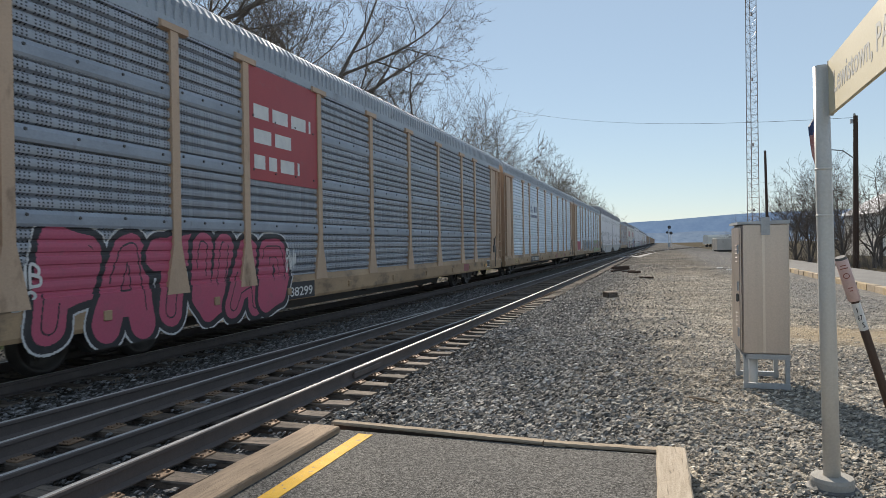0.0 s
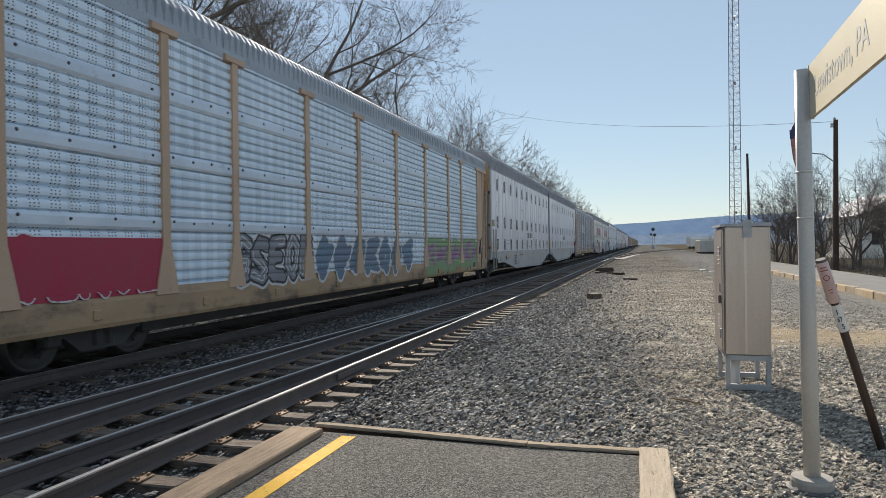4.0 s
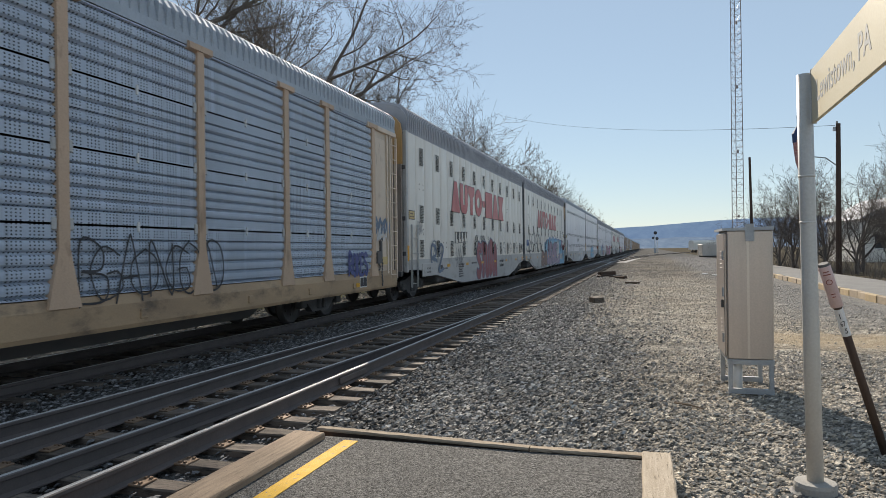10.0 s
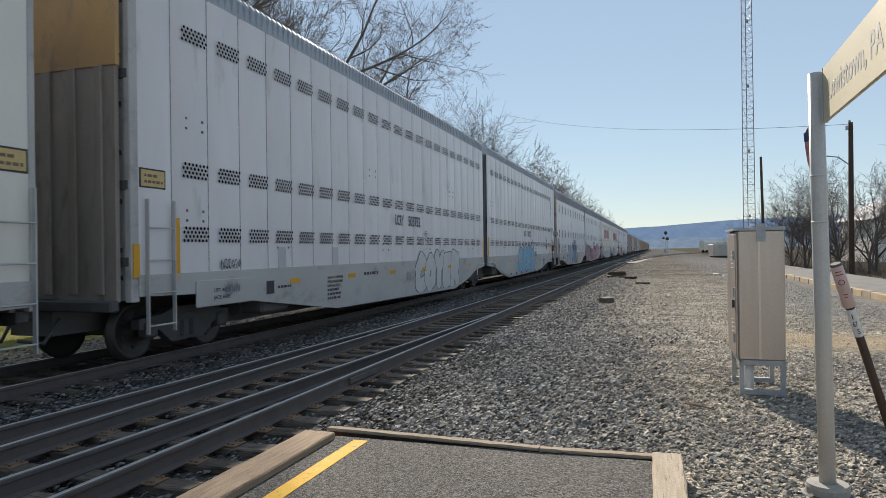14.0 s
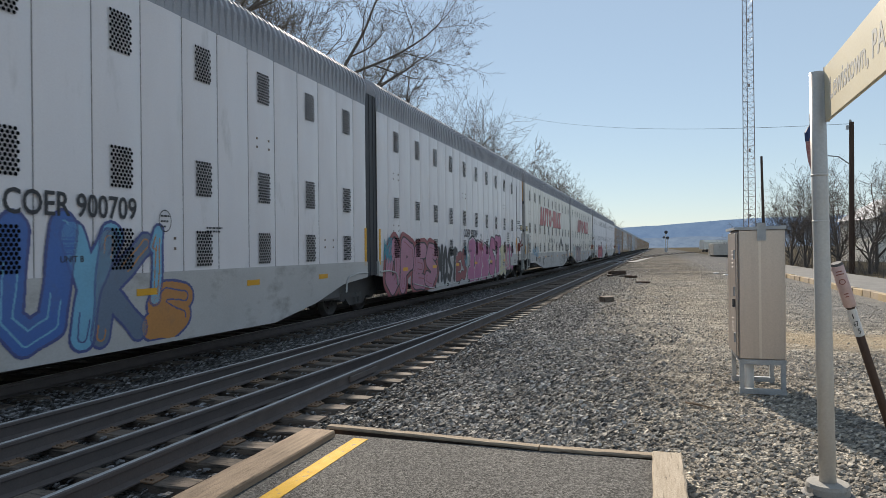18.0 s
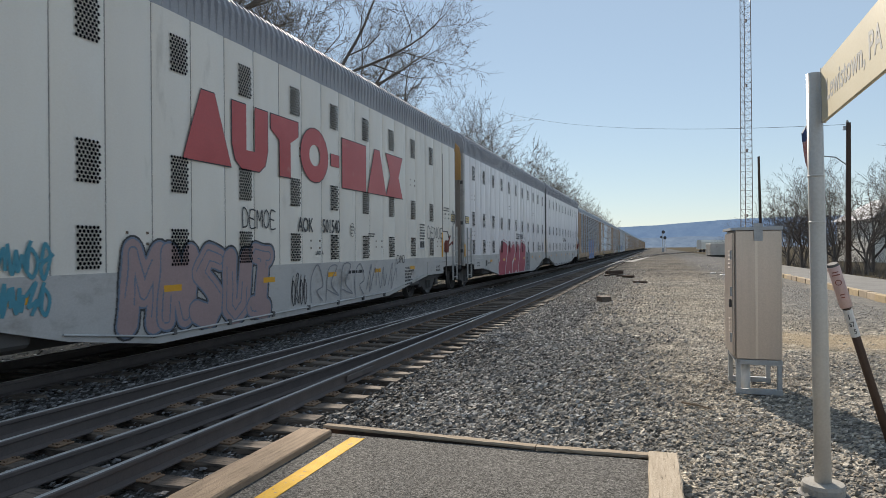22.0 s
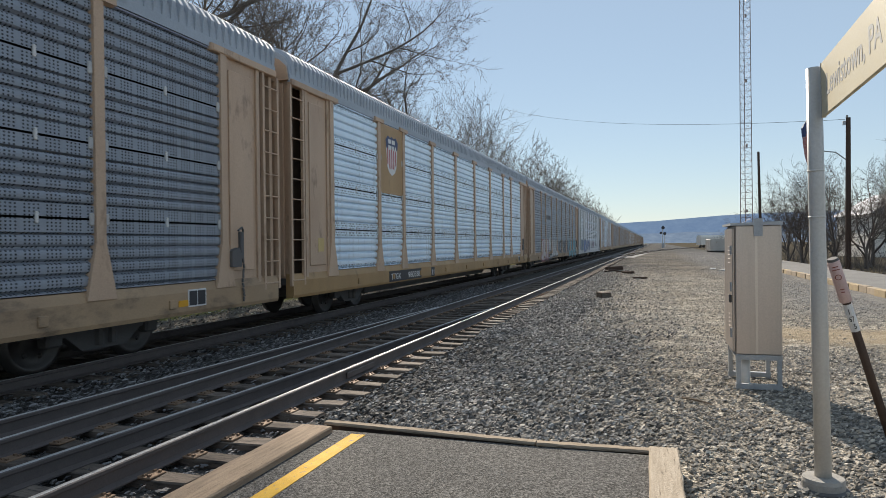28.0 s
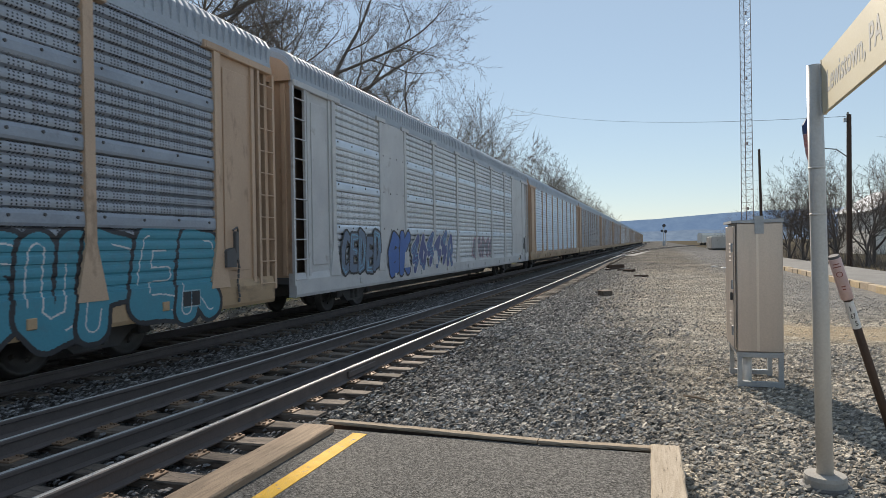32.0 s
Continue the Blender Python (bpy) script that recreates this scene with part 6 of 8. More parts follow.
def build_train():
    # grey sheets, red panel, pink bubble forms
    c = couple(bilevel("A", "tan", "galv", "grey perforated car carrier, tan posts, red panel, pink graffiti"), BIL)
    y0 = POSTS[2] + 0.09
    part("red_panel", Geo().box(HALF - 0.02, HALF + 0.008, y0, y0 + 2.54, 2.93, 5.03), M["red_panel"], c, "faded red name panel")
    for r, (w, z) in enumerate(((2.1, 4.08), (1.45, 3.62), (1.62, 3.14))):
        bars("name_bars", [w], M["chalk"], c, HALF + 0.011, y0 + 0.16, z, 0.26, 0, "white bars", 5 + r)
    graffiti(c, 5, 2.55, 8.2, 0.56, 1.80, [(0.13, WHITE), (0.10, BLACK), (0.0, PINK)], 6, 0.52, "A", 0.1, "graffiti", "pink bubble graffiti with black and white outline", shine=BLACK, word="PATUAD")
    tag_line(c, 3, 2.24, 2.62, 1.24, 1.5, M["chalk"], 0.02, None, 2, "white sprayed scrawl", "HB")
    tag_line(c, 2, 2.2, 2.55, 0.98, 1.18, M["chalk"], 0.02, None, 2, "white sprayed scrawl", "22")
    tag_line(c, 4, 8.1, 8.5, 1.2, 1.65, M["chalk"], 0.014, None, 3, "white sprayed scrawl")
    number(c, "TTGX", 0.26, 6.92, 0.68, "chalk", width=0.80, plate=(6.8, 0.62, 2.45, 0.34))
    number(c, "988299", 0.26, 8.05, 0.68, "chalk", width=1.1)
    bars("sill_mark", [0.8], MAROON, c, HALF + 0.024, 20.7, 0.68, 0.26, 0, "dark red painted bars", 2)
    # bright sheets with dark bars
    c = couple(bilevel("A", "tan", "galv_bright", "bright galvanised car carrier with tan posts"), BIL)
    part("name_sheet", Geo().box(HALF - 0.02, HALF + 0.007, y0, y0 + 2.54, 3.12, 4.0), M["band"], c, "smooth sheet with dark stripes")
    for k in range(5):
        part("name_stripe", Geo().box(HALF + 0.006, HALF + 0.010, y0 + 0.2 + 0.03 * k, y0 + 0.95 - 0.06 * k, 3.50 + 0.085 * k, 3.55 + 0.085 * k), M["navy"], c)
    bars("name_bars", [0.95], M["navy"], c, HALF + 0.010, y0 + 1.25, 3.52, 0.36, 0, "dark blue bars", 9)
    bars("name_bars", [2.15], M["navy"], c, HALF + 0.010, y0 + 0.2, 3.20, 0.17, 0, "dark blue bars", 10)
    number(c, "TTGX", 0.25, 7.22, 0.70, "chalk", width=0.95, plate=(7.1, 0.63, 2.5, 0.32))
    number(c, "988320", 0.25, 8.35, 0.70, "chalk", width=1.15)
    for yy in (16.6, 20.6):
        bars("sill_mark", [0.85], MAROON, c, HALF + 0.024, yy, 0.68, 0.26, 0, "dark red painted bars", 2)
    part("notice", Geo().box(HALF + 0.02, HALF + 0.026, 2.75, 3.2, 0.70, 0.92), M["notice"], c, "faded yellow notice with dark writing")
    bars("notice_bars", [0.32, 0.36], M["ink"], c, HALF + 0.03, 2.80, 0.83, 0.035, 0.045)
    # bright sheets with red and blue forms
    c = couple(bilevel("A", "tan", "galv_bright", "galvanised car carrier with red, blue and green graffiti"), BIL)
    part("sprayed_sheet", Geo().box(HALF - 0.02, HALF + 0.010, POSTS[0] + 0.1, POSTS[1] - 0.09, 1.02, 1.84), RED, c, "solid crimson sprayed patch")
    graffiti(c, 20, POSTS[0] + 0.1, POSTS[1] - 0.1, 1.02, 1.80, [(0.02, WHITE), (0.0, RED)], 5, 0.30, "A", 0.1, "graffiti", "crimson letters with pale rim", word="SEKOB")
    graffiti(c, 21, 6.75, 9.8, 1.0, 1.95, [(0.10, WHITE), (0.05, BLACK), (0.0, GREY)], 5, 0.36, "A", 0.1, "graffiti", "grey bubble graffiti with black rim", shine=WHITE, word="GSEOB")
    graffiti(c, 22, 9.9, 16.5, 0.95, 1.92, [(0.06, WHITE), (0.0, SLATE)], 7, 0.34, "A", 0.1, "graffiti", "slate blue graffiti with pale rim", shine=TEAL)
    graffiti(c, 23, 18.0, 25.0, 0.95, 1.85, [(0.30, GREENS), (0.06, GREENS), (0.0, PURPLE)], 7, 0.16, "A", 0.1, "graffiti", "green patch with purple letters")
    part("sprayed_panel", Geo().box(HALF - 0.03, HALF - 0.003, 25.15, 25.6, 0.95, 1.8), LILAC, c, "lilac sprayed patch on the end panel")
    tag_line(c, 24, 1.15, 1.75, 1.25, 1.95, M["chalk"], 0.02, HALF - 0.004, 2, "white sprayed scrawl")
    # white articulated
    c = couple(automax("white", "holes", "white two-unit car carrier with perforated vents, clean sides"), AM)
    white_marks(c, "COER 900613", 40, (10.90, 30.14))
    tag_line(c, 41, 20.0, 20.35, 1.7, 1.95, GREY, 0.01, None, 4, "faint grey scrawl")
    # blue-grey sheets in four tiers
    c = couple(bilevel("B", "pale_end", "galv_blue", "blue-grey slotted car carrier with tan posts and cream ends"), BIL)
    part("name_sheet", Geo().box(HALF - 0.02, HALF + 0.008, y0, y0 + 2.54, 3.12, 4.03), M["chalk"], c, "white name sheet")
    for k in range(4):
        bars("name_bars", [0.42, 0.36, 0.42], (M["brown_steel"], M["grey_post"])[k % 2], c, HALF + 0.012, y0 + 0.22 + 0.56 * k, 3.82, 0.05, 0.18, "faded grey-brown bars", 30 + k)
    lettering(c, "CNA", 6.1, 0.72, 0.62, 0.26, HALF + 0.024)
    lettering(c, "711939", 6.95, 0.72, 0.95, 0.26, HALF + 0.024)
    lettering(c, "CNA 711939", 1.28, 1.60, 0.62, 0.13, HALF - 0.004)
    tag_line(c, 8, 1.22, 2.0, 1.85, 2.5, GREY, 0.018, HALF - 0.006, 4, "grey sprayed scrawl", "WFNE")
    part("notice", Geo().box(HALF - 0.02, HALF - 0.005, 1.46, 1.90, 1.29, 1.52), M["notice"], c, "faded yellow notice with dark writing")
    bars("notice_bars", [0.30, 0.34], M["ink"], c, HALF - 0.003, 1.51, 1.43, 0.03, 0.04)
    tag_line(c, 18, 15.2, 18.5, 1.0, 1.85, M["ink"], 0.016, HALF + 0.02, 5, "thin dark sprayed outline", "BANOD")
    tag_line(c, 17, 15.4, 18.3, 1.05, 1.75, M["ink"], 0.014, HALF + 0.018, 4, "thin dark sprayed outline", "GOGA")
    tag_line(c, 19, 23.55, 24.75, 1.05, 1.6, INDIGO, 0.045, HALF + 0.012, 5, "dark blue sprayed scrawl", "ROKES")
    tag_line(c, 20, 25.36, 26.2, 1.95, 2.3, M["chalk"], 0.022, HALF + 0.0, 3, "white sprayed scrawl", "WHA")
    tag_line(c, 21, 25.25, 26.4, 2.15, 2.58, SLATE, 0.05, HALF - 0.002, 4)
    tag_line(c, 22, 25.05, 25.7, 1.12, 1.5, M["ink"], 0.022, HALF + 0.0, 5, "dark sprayed scrawl", "OUTER")
    part("notice", Geo().box(HALF - 0.02, HALF - 0.005, 25.75, 26.2, 1.28, 1.5), M["notice"], c, "faded yellow notice")
    # cream articulated with red shapes
    c = couple(automax("cream", "holes", "cream two-unit car carrier with red painted shapes and graffiti"), AM)
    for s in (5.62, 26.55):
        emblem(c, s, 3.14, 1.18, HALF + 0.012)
    white_marks(c, "AOK 501554", 50, (9.17, 30.2), 2.0)
    tag_line(c, 31, 2.95, 4.6, 0.95, 1.85, SLATE, 0.06, None, 2, "slate blue sprayed scrawl", "B2")
    tag_line(c, 33, 3.0, 4.4, 0.9, 1.95, SLATE, 0.018, None, 2, "slate blue sprayed scrawl")
    tag_line(c, 30, 1.6, 2.2, 2.2, 2.6, GREY, 0.01, None, 4, "faint grey scrawl")
    for k in range(4):
        frame_line = Geo()
        ya, yb, za, zb = 6.13 + 0.46 * k, 6.13 + 0.46 * (k + 1), 1.93 + 0.02 * k, 2.36 + 0.01 * k
        for p, q in (((ya, za), (yb, za)), ((ya, zb), (yb, zb)), ((ya, za), (ya, zb)), ((yb - 0.15, zb), (yb - 0.15, za + 0.15))):
            frame_line.tube([(HALF + 0.012, *p), (HALF + 0.012, *q)], 0.012, 4)
        part("scrawl", frame_line, M["ink"], c, "thin black sprayed box")
    tag_line(c, 38, 6.05, 7.3, 1.0, 1.82, M["ink"], 0.012, None, 4)
    graffiti(c, 32, 9.55, 13.6, 0.40, 2.10, [(0.06, SLATE), (0.0, MAROON)], 5, 0.50, None, 0.08, "graffiti", "maroon bubble graffiti with a grey rim", word="STUDA", shine=SOFTP)
    lettering(c, "sizeli", 11.1, 1.78, 0.5, 0.24)
    tag_line(c, 36, 23.1, 28.0, 1.5, 2.6, M["ink"], 0.032, None, 2, "black sprayed letters", "SEAPCH")
    tag_line(c, 35, 21.9, 23.4, 1.5, 1.75, M["ink"], 0.03, None, 1, "black sprayed stroke", "_")
    tag_line(c, 40, 22.15, 22.9, 1.85, 2.2, BLUE, 0.025, None, 4, "blue sprayed scrawl")
    tag_line(c, 44, 22.95, 23.7, 0.6, 1.45, M["ink"], 0.010, None, 3, "thin black scrawl", "OAM")
    tag_line(c, 43, 20.15, 20.75, 1.68, 1.92, M["ink"], 0.022, None, 5, "black scrawl", "CRAYE")
    tag_line(c, 42, 20.2, 20.7, 1.5, 1.66, M["ink"], 0.018, None, 4, "black scrawl", "1116")
    lettering(c, "Auto Maxin'", 14.2, 1.02, 0.98, 0.24)
    lettering(c, "And Relaxin'", 14.2, 0.80, 1.06, 0.24)
    for k, y in enumerate((14.75, 16.42, 18.2)):
        tag_line(c, 46 + k, y, y + 1.0, 1.0, 2.02, M["ink"], 0.012, None, 1, "thin dark sprayed arch", "^")
    cloud(c, 39, 29.7, 41.3, 0.38, 2.50, SKYB, BLUE, "light blue sprayed cloud")
    graffiti(c, 34, 28.15, 31.0, 0.42, 1.42, [(0.06, BLACK), (0.0, BROWN)], 3, 0.42, None, 0.16, "graffiti", "mottled brown bubble graffiti", shine=SOFTP, word="SMR")
    graffiti(c, 35, 31.2, 36.6, 0.45, 2.12, [(0.10, WHITE), (0.07, BLACK), (0.0, LILAC)], 4, 0.40, None, 0.06, "graffiti", "lilac letters on a light blue cloud", shine=SOFTP, word="2ENAE", angle=0.3)
    graffiti(c, 29, 36.85, 37.75, 1.15, 2.05, [(0.06, BLACK), (0.0, WHITE)], 1, 0.95, None, 0.03, "graffiti", "plain white rounded form with dark rim", word="O")
    graffiti(c, 27, 36.75, 38.3, 0.55, 1.1, [(0.05, BLACK), (0.0, LILAC)], 2, 0.6, None, 0.05, "graffiti", "lilac form under the white one", word="UC")
    graffiti(c, 28, 39.3, 40.3, 1.75, 2.36, [(0.07, BLACK), (0.0, LILAC)], 3, 0.42, None, 0.05, "graffiti", "small lilac letters with dark blue rim", word="16B")
    # white articulated with slots
    c = couple(automax("white", "slots", "white two-unit car carrier with rows of slotted vents"), AM)
    white_marks(c, "UCRY 503752", 60, (10.77, 30.1), 2.42, False)
    graffiti(c, 41, 12.4, 17.1, 0.45, 1.55, [(0.03, BLACK), (0.0, WHITE)], 5, 0.5, None, 0.1, "graffiti", "white bubble graffiti with black rim", word="COYER")
    tag_line(c, 44, 2.73, 3.33, 1.40, 1.56, M["ink"], 0.007, None, 6)
    tag_line(c, 45, 2.82, 3.27, 0.96, 1.16, GREY, 0.008, HALF + 0.036, 6)
    tag_line(c, 43, 11.6, 12.4, 0.75, 1.1, GREY, 0.008, None, 4, "faint sprayed outline")
    for yy in (4.6, 6.9):
        part("rust_patch", Geo().box(HALF - 0.01, HALF + 0.003, yy, yy + 0.28, 1.32, 1.78), M["grey_post"], c, "dull grey patch of primer")
    graffiti(c, 42, 28.5, 33.45, 0.60, 1.65, [(0.09, WHITE), (0.05, INDIGO), (0.0, SKYB)], 4, 0.45, None, 0.1, "graffiti", "blue graffiti with dark rim", word="SKEA", shine=WHITE)
    tag_line(c, 47, 33.45, 34.15, 1.25, 1.52, M["ink"], 0.016, None, 6, "black scrawl", "FNATIC")
    graffiti(c, 46, 33.4, 34.3, 0.55, 1.3, [(0.04, SOFTP), (0.0, WHITE)], 2, 0.12, None, 0.1, "graffiti", "faint pink outline", word="OU")
    tag_line(c, 48, 39.1, 39.6, 1.3, 1.55, GREY, 0.01, None, 4, "faint scrawl")
    # white articulated, mural-like forms
    c = couple(automax("white", "holes", "white two-unit car carrier with pink, black and purple graffiti"), AM)
    white_marks(c, "COER 900709", 70, (10.96, 29.97))
    tag_line(c, 50, 3.0, 3.6, 1.40, 1.62, M["ink"], 0.010, None, 5, "thin scrawl", "CRAYE")
    tag_line(c, 58, 4.75, 5.2, 1.4, 1.6, M["ink"], 0.008, None, 6)
    graffiti(c, 51, 8.1, 9.0, 0.85, 1.92, [(0.05, TEAL), (0.0, SKYB)], 1, 0.62, None, 0.03, "graffiti", "teal and light blue oval form", word="O", shine=TEAL)
    graffiti(c, 52, 9.65, 10.75, 0.45, 2.22, [(0.05, INDIGO), (0.0, BROWN)], 1, 0.24, None, 0.05, "graffiti", "brown and orange curved form with blue rim", word="C", shine=ORANGE, angle=0.3)
    graffiti(c, 53, 10.8, 11.9, 0.40, 2.05, [(0.04, INDIGO), (0.0, BLUE)], 1, 0.34, None, 0.05, "graffiti", "speckled blue curved form", word="U", shine=SKYB)
    graffiti(c, 60, 11.7, 12.6, 0.40, 2.08, [(0.04, INDIGO), (0.0, SKYB)], 1, 0.40, None, 0.05, "graffiti", "light blue striped form", word="Y", shine=INDIGO)
    graffiti(c, 61, 12.2, 13.3, 0.40, 1.98, [(0.04, INDIGO), (0.0, SLATE)], 1, 0.26, None, 0.05, "graffiti", "blue curved form with orange streaks", word="K", shine=ORANGE)
    graffiti(c, 59, 13.2, 14.1, 0.42, 1.1, [(0.04, INDIGO), (0.0, ORANGE)], 1, 0.42, None, 0.05, "graffiti", "orange blue-spotted form", word="S", shine=INDIGO)
    graffiti(c, 62, 13.2, 13.6, 0.9, 2.05, [(0.04, INDIGO), (0.0, SKYB)], 1, 0.45, None, 0.05, "graffiti", "light blue upright form", word="1", shine=ORANGE)
    tag_line(c, 57, 22.05, 22.65, 1.3, 1.95, TEAL, 0.02, None, 4, "teal sprayed scrawl")
    graffiti(c, 54, 22.2, 26.6, 0.50, 1.88, [(0.17, MAROON), (0.05, BLACK), (0.0, SOFTP)], 4, 0.42, None, 0.10, "graffiti", "dusty pink graffiti with maroon shade", shine=MAROON, word="OPES")
    graffiti(c, 55, 26.7, 29.0, 0.42, 1.80, [(0.05, WHITE), (0.03, GREY), (0.0, BLACK)], 4, 0.40, None, 0.12, "graffiti", "black graffiti with white rim", word="MOST")
    graffiti(c, 49, 28.9, 30.3, 0.45, 1.65, [(0.05, WHITE), (0.03, BLACK), (0.0, MAROON)], 2, 0.42, None, 0.12, "graffiti", "maroon graffiti with white rim", word="ES")
    tag_line(c, 48, 30.04, 30.4, 1.0, 1.78, TEAL, 0.025, None, 2, "blue sprayed scrawl", "KN")
    graffiti(c, 56, 30.6, 33.9, 0.42, 1.85, [(0.10, BLACK), (0.04, WHITE), (0.0, MAUVE)], 3, 0.52, None, 0.08, "graffiti", "mauve bubble graffiti with black shade", word="IDS", shine=PURPLE)
    tag_line(c, 47, 32.28, 32.97, 1.55, 2.02, RED, 0.014, None, 4, "red sprayed scrawl")
    graffiti(c, 46, 34.1, 36.2, 0.45, 2.05, [(0.06, BLACK), (0.0, MAUVE)], 2, 0.46, None, 0.08, "graffiti", "mauve bubble graffiti", word="ST")
    graffiti(c, 45, 36.2, 37.6, 0.45, 1.85, [(0.03, GREY), (0.0, CREAM)], 2, 0.52, None, 0.08, "graffiti", "pale yellow bubble graffiti", word="IS")
    graffiti(c, 44, 37.3, 39.2, 0.6, 1.9, [(0.03, GREY), (0.0, MAUVE)], 3, 0.40, None, 0.08, "graffiti", "pale mauve bubble graffiti", word="KIC", shine=CREAM)
    # cream articulated
    c = couple(automax("cream", "holes", "cream two-unit car carrier with red painted shapes and faded graffiti"), AM)
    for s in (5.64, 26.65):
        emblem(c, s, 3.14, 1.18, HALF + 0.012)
    white_marks(c, "AOK 501540", 80, (9.3, 30.2), 2.05)
    tag_line(c, 61, 2.9, 5.1, 1.1, 1.7, SKYB, 0.03, None, 4, "faint light blue sprayed scrawl")
    tag_line(c, 63, 5.08, 5.8, 0.80, 1.07, M["ink"], 0.012, None, 5, "black scrawl", "SEWER")
    tag_line(c, 64, 9.95, 10.65, 0.3, 1.4, M["ink"], 0.012, None, 2, "thin black sprayed outline", "OU")
    tag_line(c, 62, 14.2, 15.9, 0.40, 1.05, M["ink"], 0.014, None, 3, "thin black sprayed outline letters", "CAB")
    tag_line(c, 65, 16.0, 17.9, 0.80, 1.12, M["ink"], 0.016, None, 5, "thin black sprayed letters", "FEUDS")
    tag_line(c, 60, 16.03, 17.93, 0.76, 1.16, M["ink"], 0.012, None, 5, "thin black sprayed letters", "FEUDS")
    tag_line(c, 67, 16.5, 17.45, 0.44, 0.74, M["ink"], 0.016, None, 3, "thin black sprayed letters", "GYM")
    tag_line(c, 68, 15.0, 15.95, 1.85, 2.36, M["ink"], 0.028, None, 6, "thin black sprayed letters", "HOBRAS")
    hat = Geo()
    for pts in ([(18.45, 1.22), (18.5, 1.08), (18.85, 0.98), (19.2, 1.08), (19.25, 1.2), (18.85, 1.3), (18.45, 1.22)], [(18.6, 1.28), (18.62, 1.9), (18.9, 2.0), (19.1, 1.92), (19.14, 1.28)], [(18.6, 1.5), (18.85, 1.42), (19.14, 1.5)], [(18.6, 1.05), (18.62, 0.8), (18.75, 0.55), (18.95, 0.6), (19.0, 0.85), (19.05, 1.02)]):
        hat.tube([(HALF + 0.012, a, b) for a, b in pts], 0.013, 4)
    part("scrawl", hat, M["ink"], c, "thin black outline of a tall hat")
    lettering(c, "WUDS", 19.2, 1.03, 0.42, 0.16)
    lettering(c, "COMIN", 19.3, 0.86, 0.50, 0.16)
    lettering(c, "WITH MAD", 19.15, 0.68, 0.85, 0.16)
    tag_line(c, 66, 23.4, 24.25, 1.35, 1.78, TEAL, 0.025, None, 4, "blue sprayed scrawl")
    tag_line(c, 70, 23.5, 24.2, 0.9, 1.3, TEAL, 0.025, None, 4, "blue sprayed scrawl")
    graffiti(c, 64, 25.4, 29.2, 0.45, 1.75, [(0.06, BLACK), (0.03, SLATE), (0.0, FADED)], 6, 0.50, None, 0.1, "graffiti", "faded pink and grey graffiti with dark rim", shine=SLATE, word="MNSUI")
    tag_line(c, 73, 28.2, 29.35, 2.08, 2.42, M["ink"], 0.014, None, 5, "black scrawl", "DEMOE")
    tag_line(c, 74, 30.6, 35.8, 0.5, 1.3, GREY, 0.014, None, 7, "faint grey sprayed outline")
    tag_line(c, 75, 29.9, 30.55, 0.5, 1.15, M["ink"], 0.012, None, 4, "thin scrawl")
    tag_line(c, 76, 38.5, 40.2, 2.0, 2.38, M["ink"], 0.014, None, 5, "black scrawl", "DENOE")
    tag_line(c, 77, 35.75, 36.4, 1.25, 1.48, M["ink"], 0.012, None, 4, "black scrawl", "CYMO")
    tag_line(c, 78, 41.35, 41.8, 2.5, 3.05, M["ink"], 0.014, HALF + 0.006, 3, "black scrawl")
    # white articulated with crimson forms
    c = couple(automax("white", "holes", "white two-unit car carrier with crimson graffiti"), AM)
    white_marks(c, "COER 900664", 90, (10.90, 30.1))
    graffiti(c, 71, 6.95, 13.55, 0.42, 1.72, [(0.12, RED), (0.09, WHITE), (0.0, RED)], 4, 0.46, None, 0.05, "graffiti", "crimson bubble letters with white rim", word="SKAB", angle=0.3)
    graffiti(c, 73, 13.65, 14.9, 0.45, 1.22, [(0.05, BLACK), (0.0, GREY)], 2, 0.9, None, 0.1, "graffiti", "small grey patch with dark rim", word="OO")
    for k, text in enumerate(("JUST", "CRUMBLIN'", "HERB!")):
        lettering(c, text, (13.95, 13.8, 14.0)[k], 1.0 - 0.2 * k, (0.5, 0.95, 0.6)[k], 0.18, HALF + 0.016)
    tag_line(c, 72, 18.45, 19.15, 1.42, 1.82, M["ink"], 0.012, None, 5, "thin black scrawl")
    # grey sheets in four tiers, blue forms
    c = couple(bilevel("B", "tan", "galv_dull", "grey slotted car carrier with tan posts and blue graffiti"), BIL)
    graffiti(c, 81, 11.2, 17.0, 0.62, 2.15, [(0.16, BLUE), (0.06, WHITE), (0.04, BLACK), (0.0, BLUE)], 3, 0.50, "B", 0.08, "graffiti", "blue graffiti with pale rim", word="BCK", shine=SKYB)
    tag_line(c, 82, 18.4, 20.35, 1.1, 1.75, M["chalk"], 0.02, HALF + 0.014, 6, "white sprayed scrawl", "GRIGHD")
    lettering(c, "PSH22", 16.15, 0.69, 0.5, 0.2, HALF + 0.03)
    bars("sill_mark", [0.9], MAROON, c, HALF + 0.024, 18.8, 0.66, 0.26, 0, "dark red painted bars", 2)
    number(c, "TTGX", 0.24, 6.9, 0.70, "chalk", width=0.75)
    # silver sheets in four tiers, shield
    c = couple(bilevel("B", "tan", "galv_big", "bright silver slotted car carrier, tan posts, orange sill, shield panel"), BIL)
    y0 = POSTS[1] + 0.09
    part("shield_panel", Geo().box(HALF - 0.05, HALF + 0.006, y0, y0 + 1.67, 3.12, 5.03), M["yellow_tan"], c, "yellow-tan shield panel")
    cy = y0 + 0.84
